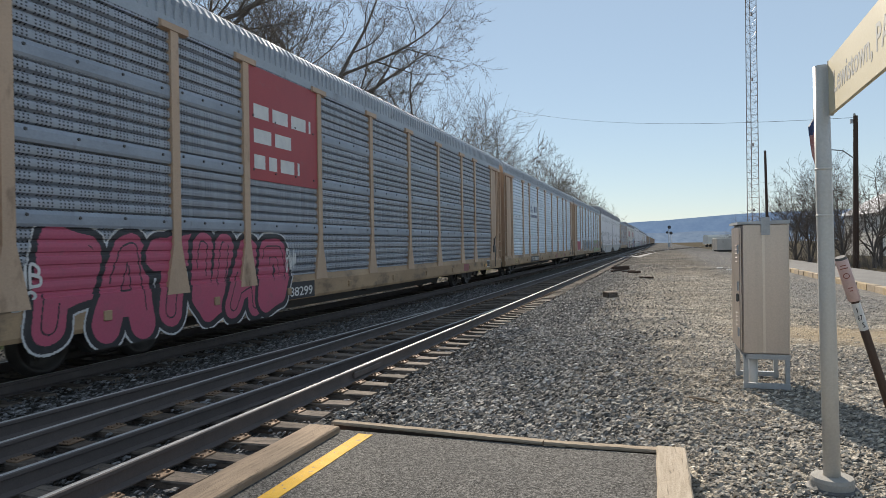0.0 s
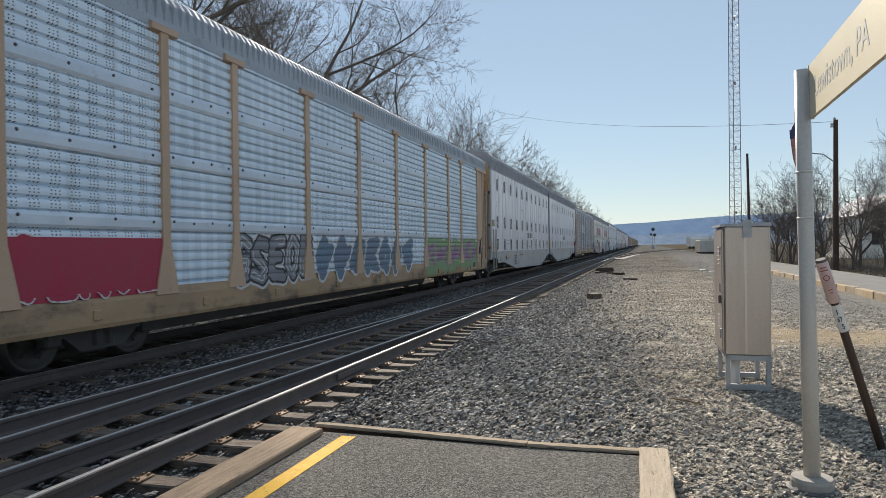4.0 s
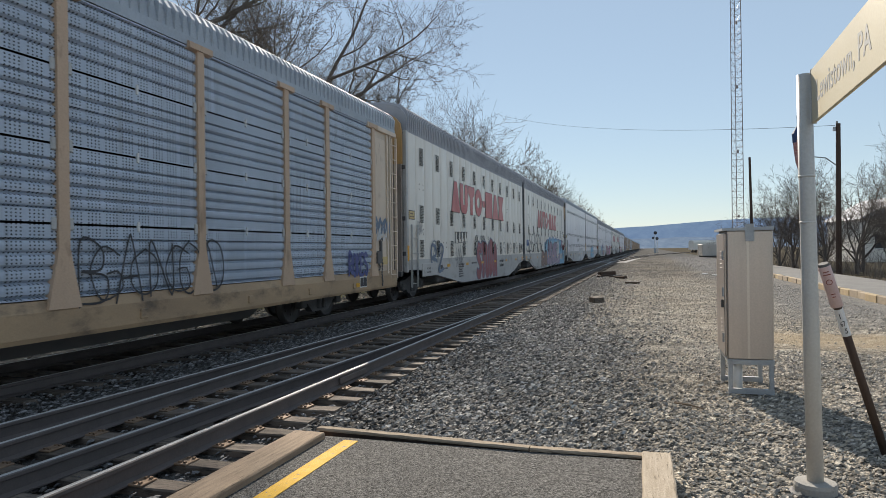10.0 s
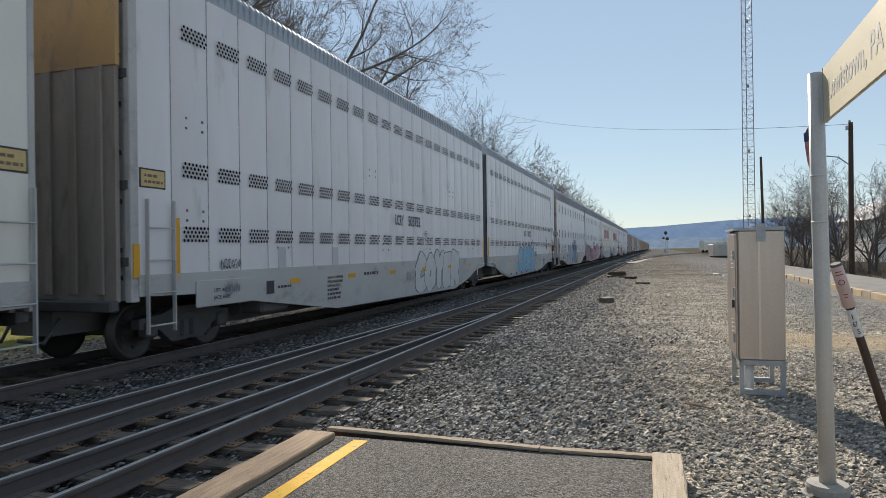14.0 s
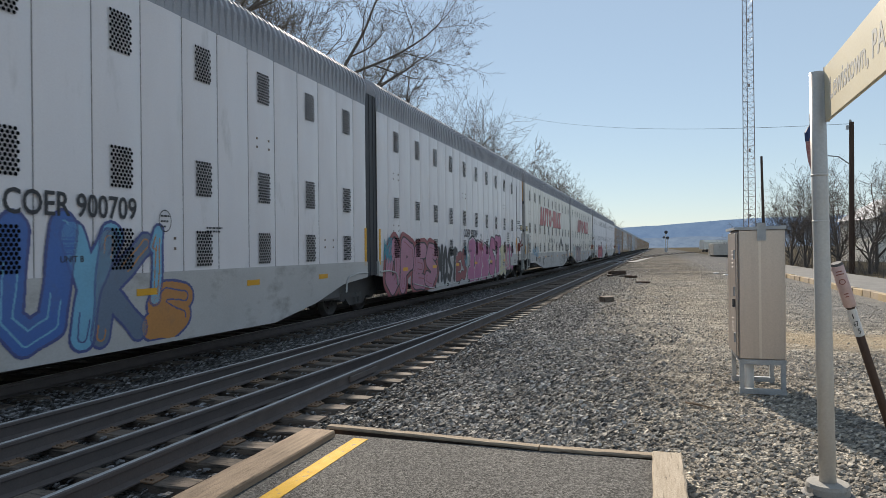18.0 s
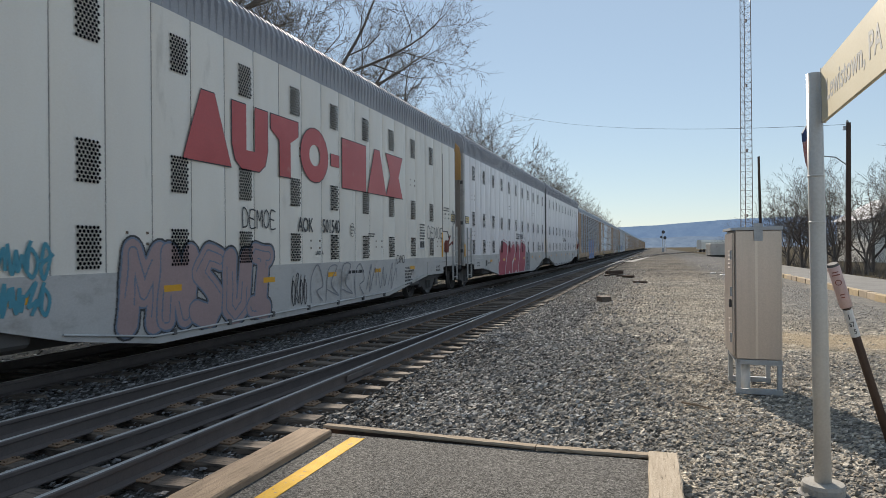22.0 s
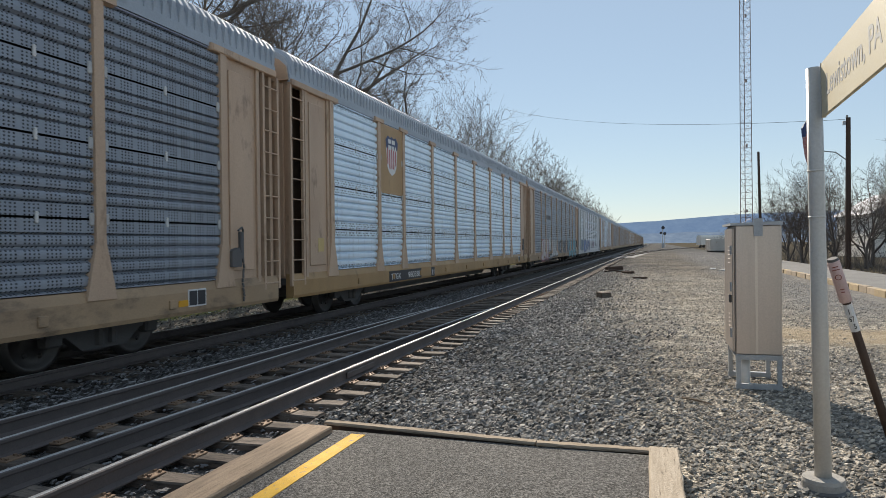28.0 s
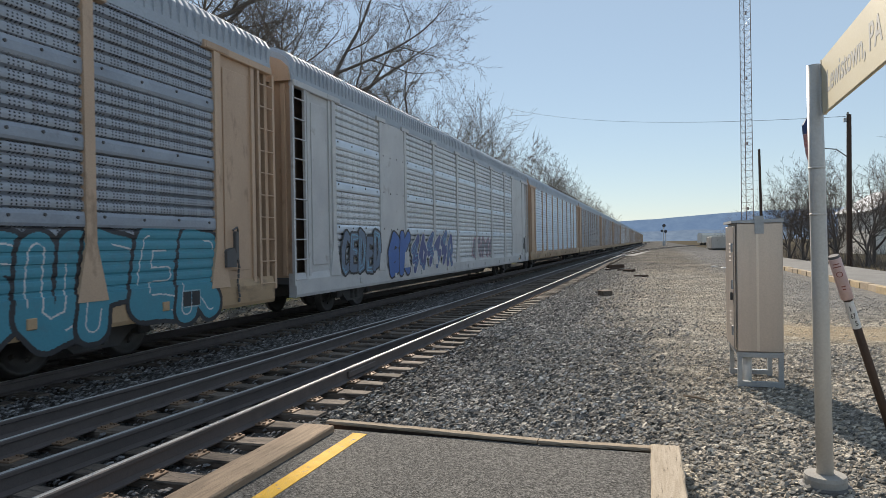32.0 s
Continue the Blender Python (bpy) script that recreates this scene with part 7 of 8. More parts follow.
    sh = [(-0.42, 0.10), (-0.34, -0.42), (-0.22, -0.56), (0, -0.66), (0.22, -0.56), (0.34, -0.42), (0.42, 0.10)]
    part("shield", Geo().add([(HALF + 0.010, cy + a, 4.30 + b) for a, b in sh], [tuple(range(len(sh)))]), M["chalk"], c, "white shield")
    for k in range(5):
        part("shield_stripe", Geo().box(HALF + 0.010, HALF + 0.013, cy - 0.34 + 0.15 * k, cy - 0.27 + 0.15 * k, 3.84 if 0 < k < 4 else 3.95, 4.40), M["red_letter"], c)
    tp = [(-0.42, 0.10), (0.42, 0.10), (0.46, 0.32), (0.30, 0.46), (0.12, 0.40), (0, 0.46), (-0.12, 0.40), (-0.30, 0.46), (-0.46, 0.32)]
    part("shield_top", Geo().add([(HALF + 0.014, cy + a, 4.30 + b) for a, b in tp], [tuple(range(len(tp)))]), M["navy"], c, "blue shield top")
    bars("name_bars", [0.55, 0.6], M["chalk"], c, HALF + 0.017, cy - 0.28, 4.54, 0.12, 0.05, "white bars", 12)
    number(c, "TTGX", 0.24, 5.75, 0.70, "chalk", width=0.75, plate=(5.6, 0.64, 2.7, 0.30))
    number(c, "R1", 0.24, 9.35, 0.68, "chalk", width=0.24, plate=(9.29, 0.63, 0.36, 0.30))
    number(c, "980388", 0.24, 7.1, 0.70, "chalk", width=1.1)
    part("notice", Geo().box(HALF - 0.03, HALF - 0.008, 1.55, 1.82, 1.55, 1.85), M["notice"], c, "small yellow notice")
    # grey sheets, white, black and teal forms
    c = couple(bilevel("A", "tan", "galv", "grey perforated car carrier with white, black and teal graffiti", end_top="tan"), BIL)
    y0 = POSTS[2] + 0.09
    part("name_sheet", Geo().box(HALF - 0.02, HALF + 0.007, y0, y0 + 2.54, 3.18, 3.98), M["band_dark"], c, "smooth grey name sheet")
    bars("name_bars", [2.2], M["under"], c, HALF + 0.010, y0 + 0.15, 3.35, 0.30, 0, "dark bars", 14)
    graffiti(c, 91, 4.85, 8.0, 0.55, 2.02, [(0.12, MAROON), (0.0, WHITE)], 4, 0.46, "A", 0.05, "graffiti", "white bubble letters with maroon rim", word="SFOTYP")
    tag_line(c, 92, 8.1, 9.35, 1.2, 2.05, M["chalk"], 0.025, None, 4, "white sprayed scrawl", "MARK")
    graffiti(c, 93, 9.5, 12.6, 0.70, 1.98, [(0.10, BLACK), (0.0, WHITE)], 5, 0.46, "A", 0.05, "graffiti", "white bubble letters with black rim", word="CAINDE")
    graffiti(c, 94, 13.2, 19.3, 0.9, 1.95, [(0.05, GREY), (0.0, BLACK)], 8, 0.26, "A", 0.12, "graffiti", "black spiky graffiti", word="REFAKMENR")
    graffiti(c, 95, 19.6, 25.1, 0.62, 1.85, [(0.07, BLACK), (0.0, TEAL)], 6, 0.55, "A", 0.08, "graffiti", "teal bubble graffiti with black rim", shine=WHITE, word="CSUPER")
    number(c, "TTGX", 0.25, 7.0, 0.66, "chalk", width=0.85, plate=(6.85, 0.56, 2.6, 0.38))
    number(c, "159619", 0.25, 8.2, 0.66, "chalk", width=1.1)
    # pale posts, blue forms
    c = couple(bilevel("A", "grey_post", "galv_white", "pale grey car carrier with grey posts and blue graffiti", post="grey_post", end_top="tan"), BIL)
    for i, w in ((1, 1.67), (8, 2.5)):
        part("plain_panel", Geo().box(HALF - 0.02, HALF + 0.012, POSTS[i] + 0.09, POSTS[i] + 0.09 + w, 1.12, 5.03), M["grey_post"], c, "smooth pale panel")
    graffiti(c, 101, 2.5, 4.85, 0.95, 2.05, [(0.05, BLACK), (0.0, SLATE)], 5, 0.40, None, 0.1, "graffiti", "slate blue bubble graffiti", x_at=HALF + 0.034, shine=SKYB, word="CEDED")
    graffiti(c, 102, 5.4, 7.1, 0.75, 2.05, [(0.05, BLACK), (0.0, BLUE)], 2, 0.40, None, 0.1, "graffiti", "blue graffiti", x_at=HALF + 0.034, word="GK")
    graffiti(c, 103, 7.2, 11.6, 0.85, 2.1, [(0.05, WHITE), (0.0, INDIGO)], 6, 0.34, None, 0.1, "graffiti", "dark blue graffiti", x_at=HALF + 0.034, shine=SKYB)
    graffiti(c, 104, 14.5, 18.0, 1.1, 1.9, [(0.04, SOFTP), (0.0, GREY)], 5, 0.3, "A", 0.1, "graffiti", "faint pink and grey graffiti")
    # cars still far away at the end
    kinds = (("A", "tan", "galv_bright"), ("A", "tan", "galv"), ("A", "tan", "galv"), ("B", "tan", "galv"), ("A", "tan", "galv_bright"), ("B", "tan", "galv_big"), ("A", "tan", "galv"), ("A", "tan", "galv_bright"), ("A", "tan", "galv"), ("B", "tan", "galv"), ("A", "tan", "galv_bright"), ("A", "tan", "galv"), ("B", "tan", "galv"), ("A", "tan", "galv"))
    for st, co, sh2 in kinds:
        couple(bilevel(st, co, sh2, "distant galvanised car carrier with tan posts", hero=False), BIL)


build_train()
for c, q in CARS:
    c.matrix_basis = pose(FAR_X, q, 0)


# ---- trees ----
def grow_tree(seed, height, trunk_r, spread=1.0, levels=6, fork=0.28, kids=(6, 5, 5, 5, 3), up=0.06, min_r=0.011, first=0.62):
    """A bare tree: trunk and limbs in one mesh, the twigs in another. Its top is brought to the height."""
    rnd = random.Random(seed)
    limbs, twigs = Geo(), Geo()
    def bough(p, d, length, r, level):
        segs = (9, 8, 6, 4, 2, 1)[level] if level < levels - 1 else 1
        pts, rad = [p.copy()], [r]
        q, dirn = p.copy(), d.copy()
        for i in range(segs):
            wob = (0.12, 0.17, 0.26, 0.34, 0.36, 0.36)[level]
            dirn = (dirn + Vector((rnd.uniform(-1, 1), rnd.uniform(-1, 1), rnd.uniform(-0.8, 0.9))) * wob + Vector((0, 0, up if level < 2 else up * 0.4))).normalized()
            q = q + dirn * (length / segs)
            pts.append(q.copy())
            rad.append(max(r * (1 - 0.75 * (i + 1) / segs), min_r * 0.6))
        (limbs if level < 3 else twigs).tube(pts, rad, (9, 6, 4, 3, 3, 3)[level], False)
        if level >= levels - 1:
            return
        n = max(2, int(kids[level] * rnd.uniform(0.8, 1.3)))
        lo = fork if level == 0 else 0.18
        for k in range(n):
            t = lo + (1 - lo) * (k + rnd.random()) / n
            f = min(t * segs, segs - 0.001)
            i = int(f)
            at = pts[i].lerp(pts[i + 1], f - i)
            ax = (pts[i + 1] - pts[i]).normalized()
            side = ax.orthogonal().normalized()
            side.rotate(Matrix.Rotation(rnd.uniform(0, 6.283), 3, ax))
            ang = rnd.uniform(0.5, 1.0) * spread
            dd = (ax * math.cos(ang) + side * math.sin(ang)).normalized()
            rr = rad[i] * 0.66 * rnd.uniform(0.75, 1.1)
            ll = length * (first if level == 0 else (0.6, 0.6, 0.56, 0.5, 0.5)[level]) * rnd.uniform(0.7, 1.15) * (1.1 - 0.4 * t)
            bough(at, dd, ll, max(rr, min_r), level + 1)
        if level < levels - 1:
            bough(pts[-1], dirn, length * 0.5, max(rad[-1] * 0.9, min_r), level + 1)
    bough(Vector((0, 0, -0.2)), Vector((0, 0, 1)), height * 0.62, trunk_r, 0)
    k = height / max(v[2] for v in twigs.v)
    for g in (limbs, twigs):
        g.v = [(x * k, y * k, z * k) for x, y, z in g.v]
    return limbs, twigs


def tree_kind(name, label, seed, *a, **kw):
    limbs, twigs = grow_tree(seed, *a, **kw)
    return name, label, limbs.mesh("trunk", M["bark"], True), twigs.mesh("crown", M["shrub_twig" if "shrub" in name else "twig"])


BIG = [tree_kind("bare_tree", "tall bare tree with spreading crooked dark limbs", 11, 20.0, 0.52, 1.1, first=0.85, up=0.03, min_r=0.009, kids=(8, 6, 6, 5, 4)),
       tree_kind("bare_tree", "tall bare tree with fine grey twigs", 16, 18.5, 0.40, 1.0, first=0.74, min_r=0.009, kids=(8, 6, 5, 5, 4))]
TREES = [tree_kind("bare_tree", "tall bare tree with spreading crooked dark limbs", 15, 20.0, 0.36, 1.05, 5, first=0.68, up=0.03, kids=(8, 6, 6, 4), min_r=0.010),
         tree_kind("bare_tree", "tall bare tree with fine grey twigs", 12, 18.0, 0.26, 1.05, 5, first=0.62, up=0.03, kids=(8, 6, 6, 4), min_r=0.010),
         tree_kind("bare_tree", "slim bare tree with upright twigs", 13, 17.0, 0.20, 0.95, 5, first=0.58, kids=(9, 6, 6, 4), up=0.04, min_r=0.010),
         tree_kind("bare_tree", "bare tree with a wide crown", 14, 16.0, 0.26, 1.1, 5, first=0.66, fork=0.2, up=0.03, kids=(8, 6, 6, 4), min_r=0.010)]
FAR_TREES = [tree_kind("bare_tree", "bare grey tree far along the line", 17 + i, 17.0, 0.26, (1.1, 1.0)[i], 5, first=0.6, fork=0.2, up=0.03, kids=(7, 5, 5, 4), min_r=0.017) for i in (0, 1)]
SHRUB = [tree_kind("bare_shrub_tree", "many-stemmed bare tree with fine spreading twigs", 21, 8.0, 0.15, 0.95, 5, fork=0.06, kids=(8, 6, 5, 4), up=0.05, first=0.85, min_r=0.008),
         tree_kind("bare_shrub_tree", "many-stemmed bare tree with fine spreading twigs", 22, 7.6, 0.14, 0.85, 5, fork=0.04, kids=(9, 6, 5, 4), up=0.07, first=0.9, min_r=0.008),
         tree_kind("bare_shrub_tree", "slender bare tree with open arching limbs", 23, 8.2, 0.15, 1.0, 5, fork=0.15, kids=(7, 5, 5, 4), up=0.04, first=0.7, min_r=0.008)]


def plant(kind, x, y, z, scale, turn, group, label=""):
    name, lab, a, b = kind
    t = thing(name, label or lab, "tree", pose(x, y, z, 0, 0, turn) @ Matrix.Scale(scale, 4), group)
    piece("trunk", a, t)
    piece("crown", b, t)
    return t


def build_trees():
    rnd = random.Random(77)
    row = "bare trees behind the far track"
    plant(BIG[0], -18.0, 32.5, -0.5, 1.06, 205, row, "big bare tree with heavy crooked limbs behind the train")
    plant(BIG[0], -17.0, 18.5, -0.5, 1.0, 200, row, "big bare tree with crooked limbs behind the train")
    plant(BIG[1], -16.5, 24.0, -0.5, 0.84, 100, row)
    y = 36.0
    while y < 340:
        if y < 42:
            kind, high, tall = BIG[rnd.randrange(2)], 0, rnd.uniform(14.5, 16.5) - 0.17 * (y - 36)
            high = 20.0 if kind is BIG[0] else 18.5
        elif y < 84:
            k = rnd.randrange(4)
            kind, high, tall = TREES[k], (20, 18, 17, 16)[k], rnd.uniform(16.6, 18.8) + (0.6 if y < 92 else 0.2)
        else:
            kind, high, tall = FAR_TREES[rnd.randrange(2)], 17, rnd.uniform(14.5, 17.5) * (1.16 - 0.26 * max(0, y - 190) / 150)
        plant(kind, -17.5 - rnd.uniform(0, 4), y, -0.5, tall / high, rnd.uniform(0, 360), row)
        y += rnd.uniform(3.0, 5.0) * (1 + 0.8 * (y - 20) / 310)
    for i in range(11):
        plant(FAR_TREES[i % 2], -25 - rnd.uniform(0, 8), 24 + i * 13 + rnd.uniform(-3, 3), -0.8, rnd.uniform(14.5, 16.0) / 17, rnd.uniform(0, 360), row)
    right = "bare trees along the pavement"
    for x, y, s, k in ((10.8, 57, 0.95, 0), (11.8, 52, 1.0, 1), (10.9, 63, 1.05, 0), (13.0, 60, 1.0, 1), (11.8, 68, 1.0, 0), (12.4, 47, 0.9, 1), (13.8, 51, 1.0, 0), (14.5, 43, 0.95, 1), (13.2, 39, 0.9, 0), (16.0, 46, 1.1, 1), (17.0, 39, 1.15, 0), (15.4, 35, 1.0, 1), (18.5, 52, 1.2, 0), (20, 60, 1.2, 1), (16, 70, 1.1, 0), (21, 44, 1.2, 1), (11.4, 60, 0.8, 1), (10.9, 54.5, 0.75, 0), (12.6, 56, 0.9, 0), (13.4, 64, 1.0, 1), (14.2, 47.5, 0.8, 0), (15.0, 50, 1.0, 1), (17.5, 43, 0.9, 0), (19.5, 47, 1.1, 1)):
        plant(SHRUB[rnd.randrange(3)], x, y, -0.3, s * rnd.uniform(0.92, 1.18), rnd.uniform(0, 360), right)
    for x, y in ((15.5, 155), (19, 165), (24, 160), (30, 175)):
        plant(TREES[3], x, y, -0.3, 0.5, rnd.uniform(0, 360), "bare trees far across the yard")
    # tangled stems at the feet of those trees
    g = Geo()
    for i in range(900):
        x, y = 10.6 + 11 * rnd.random() ** 1.4, rnd.uniform(33, 78)
        lean, h = Vector((rnd.uniform(-0.5, 0.5), rnd.uniform(-0.5, 0.5), 1)), rnd.uniform(0.4, 1.7)
        p = Vector((x, y, -0.2))
        q = p + lean * h * 0.55
        lean = lean + Vector((rnd.uniform(-0.5, 0.5), rnd.uniform(-0.5, 0.5), -0.2))
        g.tube([p, q, q + lean * h * 0.45], [0.014, 0.011, 0.006], 3, False)
    tagged(new("brush", g.mesh("brush", M["twig"])), "dry brown brush under the bare trees", "brush", kind="stuff")


build_trees()


# ---- hill and far ground ----
def build_hill():
    def ridge_sheet(dist, base, amp, seed, a0, a1, n, low):
        rows = [[], [], []]
        for i in range(n + 1):
            a = radians(a0 + (a1 - a0) * i / n)
            h = base(a0 + (a1 - a0) * i / n) + amp * noise.noise((i * 0.13, seed, 0)) + amp * 0.4 * noise.noise((i * 0.6, seed, 5))
            for r, (f, k) in zip(rows, ((0.93, 0.0), (0.97, 0.55), (1.0, 1.0))):
                r.append((math.sin(a) * dist * f, math.cos(a) * dist * f, low + (h - low) * k))
        return Geo().sheet(rows)
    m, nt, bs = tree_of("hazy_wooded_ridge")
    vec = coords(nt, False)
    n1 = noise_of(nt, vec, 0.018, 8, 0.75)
    # distance haze is painted in as blue colour, with a faint glow below
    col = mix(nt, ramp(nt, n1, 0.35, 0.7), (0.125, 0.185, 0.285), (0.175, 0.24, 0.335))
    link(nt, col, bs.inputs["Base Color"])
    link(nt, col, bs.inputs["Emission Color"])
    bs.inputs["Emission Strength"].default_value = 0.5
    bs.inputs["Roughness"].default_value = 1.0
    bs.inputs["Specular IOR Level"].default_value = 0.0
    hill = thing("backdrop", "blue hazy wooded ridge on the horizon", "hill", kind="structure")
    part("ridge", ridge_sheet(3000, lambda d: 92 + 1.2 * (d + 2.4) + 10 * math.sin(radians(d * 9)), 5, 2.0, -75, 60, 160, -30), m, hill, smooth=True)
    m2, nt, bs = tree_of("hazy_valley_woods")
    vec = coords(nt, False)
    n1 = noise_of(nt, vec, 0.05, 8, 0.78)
    # haze over the woods painted in likewise: grey-blue colour plus a weaker glow
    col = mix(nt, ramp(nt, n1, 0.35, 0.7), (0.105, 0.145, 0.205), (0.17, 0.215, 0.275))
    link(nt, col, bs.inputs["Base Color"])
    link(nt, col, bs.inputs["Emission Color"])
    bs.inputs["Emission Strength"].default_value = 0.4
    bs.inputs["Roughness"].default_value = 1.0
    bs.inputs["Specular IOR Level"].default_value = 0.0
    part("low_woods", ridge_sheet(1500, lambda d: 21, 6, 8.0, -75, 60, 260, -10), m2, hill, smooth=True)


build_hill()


# ---- the equipment cabinet ----
def build_cabinet():
    cab = thing("equipment_cabinet", "tall brushed aluminium equipment cabinet on a galvanised stand in the gravel", "cabinet", pose(1.166, 9.09, GROUND_Z, 0, 0, 0.5))
    W, D, Z0, Z1 = 0.254, 0.43, 0.44, 1.98
    part("body", Geo().box(-W, W, -D, D, Z0, Z1, 0.012), M["alu"], cab)
    part("roof_cap", Geo().prism([(-W - 0.05, Z1 + 0.0), (-W - 0.05, Z1 + 0.03), (W + 0.01, Z1 + 0.045), (W + 0.01, Z1 + 0.0)], 1, -D - 0.01, D + 0.01), M["galv_frame"], cab)
    part("door", Geo().box(-W - 0.03, -W, -D + 0.03, D - 0.03, Z0 + 0.03, Z1 - 0.03, 0.008), M["alu"], cab, "hinged side door")
    for zb, n in ((Z1 - 0.46, 5), (Z0 + 0.30, 4)):
        for k in range(n):
            part("louvre", Geo().prism([(-W - 0.028, zb + 0.05 * k), (-W - 0.037, zb + 0.05 * k + 0.004), (-W - 0.028, zb + 0.05 * k + 0.020)], 1, -0.20, -0.04), M["alu"], cab)
    for z in (Z0 + 0.25, (Z0 + Z1) / 2 + 0.03, Z1 - 0.3):
        part("hinge", Geo().tube([(-W - 0.045, -D + 0.03, z - 0.05), (-W - 0.045, -D + 0.03, z + 0.06)], 0.012, 8), M["galv_frame"], cab)
    part("latch", Geo().box(-W - 0.06, -W - 0.03, -D + 0.10, -D + 0.14, 1.05, 1.15, 0.008), M["under"], cab)
    part("lifting_plate", Geo().box(-0.05, 0.05, -D - 0.016, -D - 0.012, Z1 - 0.13, Z1 + 0.08, 0.0), M["galv_frame"], cab)
    # reflection streak on the front face, put on as a brighter strip
    part("seam", Geo().box(-0.035, -0.008, -D - 0.004, -D + 0.002, Z0 + 0.015, Z1 - 0.13), M["alu_streak"], cab, "bright strip put in for a reflection streak")
    for x in (-W + 0.03, W - 0.03):
        for y in (-D + 0.03, D - 0.03):
            part("leg", Geo().box(x - 0.025, x + 0.025, y - 0.025, y + 0.025, 0.0, Z0 + 0.0), M["galv_frame"], cab)
    for y in (-D + 0.03, D - 0.03):
        part("rail", Geo().box(-W - 0.0, W + 0.0, y - 0.03, y + 0.03, Z0 - 0.06, Z0 - 0.002), M["galv_frame"], cab)
        part("foot_bar", Geo().box(-W - 0.0, W + 0.0, y - 0.03, y + 0.03, 0.03, 0.09), M["galv_frame"], cab)
    for x in (-W + 0.03, W - 0.03):
        part("side_rail", Geo().box(x - 0.02, x + 0.02, -D, D, Z0 - 0.05, Z0 - 0.004), M["galv_frame"], cab)
    part("conduit", Geo().tube([(-0.12, -0.2, -0.05), (-0.12, -0.2, Z0)], 0.055, 12), M["chalk"], cab, "white plastic conduit", smooth=True)


build_cabinet()


# ---- the station sign on its post ----
def build_sign():
    s = thing("station_sign", "cream station name sign on a silver post with a round base", "sign", pose(1.135, 5.35, GROUND_Z, 0, -0.8, 0))
    part("base_collar", Geo().lathe([(0.138, -0.05), (0.142, 0.075), (0.134, 0.10), (0.058, 0.105)], 28), M["concrete"], s, "pale round base collar")
    part("footing", Geo().lathe([(0.17, -0.08), (0.17, 0.02), (0.15, 0.03)], 20), M["under"], s)
    part("post", Geo().lathe([(0.055, 0.1), (0.054, 1.55), (0.054, 1.551), (0.053, 2.1), (0.051, 3.02)], 24), M["post"], s, smooth=True)
    for z in (1.95, 2.28):
        part("band", Geo().lathe([(0.0535, z), (0.058, z + 0.003), (0.058, z + 0.012), (0.0535, z + 0.015)], 24), M["post"], s)
    board = part("board", Geo().box(0, 1.75, -0.012, 0.012, 0, 0.385, 0.006), M["sign"], s, "cream name board", at=pose(0.045, -0.06, 2.655, 0, 0, -91.5))
    name = words("station_name", "Lewistown, PA", 0.21, M["sign_ink"], board, pose(0.17, -0.0128, 0.125, 90, 0, 0), "grey station name lettering", 1.28)
    tagged(name, "grey station name lettering", kind="stuff")
    part("frame_edge", Geo().box(-0.012, 0.0, -0.016, 0.016, 0, 0.385), M["post"], board)


build_sign()


# ---- leaning marker post ----
def build_marker():
    foot, top = Vector((1.925, 6.47, GROUND_Z - 0.05)), Vector((1.375, 6.10, 1.505))
    d = (top - foot)
    L = d.length
    m = Matrix.Translation(foot) @ d.to_track_quat("Z", "Y").to_matrix().to_4x4()
    t = thing("marker_post", "leaning dark marker post with a faded pink cap and white label", "marker post", m)
    part("post", Geo().lathe([(0.033, 0), (0.033, L - 0.02)], 14), M["wood_pole"], t, smooth=True)
    part("cap", Geo().lathe([(0.042, L - 0.36), (0.047, L - 0.355), (0.047, L - 0.01), (0.042, L)], 14), M["pink"], t, "faded pink sleeve", smooth=True)
    part("cap_top", Geo().lathe([(0.045, L), (0.04, L + 0.02)], 12), M["under"], t)
    part("label", Geo().lathe([(0.0345, L - 0.62), (0.0345, L - 0.38)], 14), M["chalk"], t, "white label with dark figures")
    side = (m.inverted().to_3x3() @ Vector((-1.55, -6.6, 0.3)))
    side.z = 0
    side.normalize()
    across = Vector((0, 0, 1)).cross(side)
    def face(u, z, r):
        p = side * r + across * u + Vector((0, 0, z))
        return Matrix(((across.x, 0, side.x, p.x), (across.y, 0, side.y, p.y), (0, 1, 0, p.z), (0, 0, 0, 1)))
    for txt, u, z in (("1", -0.008, L - 0.46), ("67", -0.018, L - 0.525), ("5", -0.002, L - 0.59)):
        words("label_figure", txt, 0.062, M["ink"], t, face(u, z, 0.0355), "", 0.007 if txt == "1" else 0.016 * len(txt) + 0.004)
    ring = Geo().sheet([[(r * math.cos(q), r * math.sin(q), 0) for r in (0.018, 0.024)] for q in [2 * math.pi * k / 20 for k in range(21)]])
    part("cap_mark", ring, M["rust_red"], t, "dark ring printed on the sleeve", at=face(0.0, L - 0.13, 0.0515))
    for z, w in ((L - 0.045, 0.022), (L - 0.07, 0.028), (L - 0.24, 0.016), (L - 0.265, 0.012)):
        part("cap_bar", Geo().add([(-w, 0, 0), (w, 0, 0), (w, 0.008, 0), (-w, 0.008, 0)], [(0, 1, 2, 3)]), M["rust_red"], t, at=face(0, z, 0.0485 if w < 0.02 else 0.0505))


build_marker()


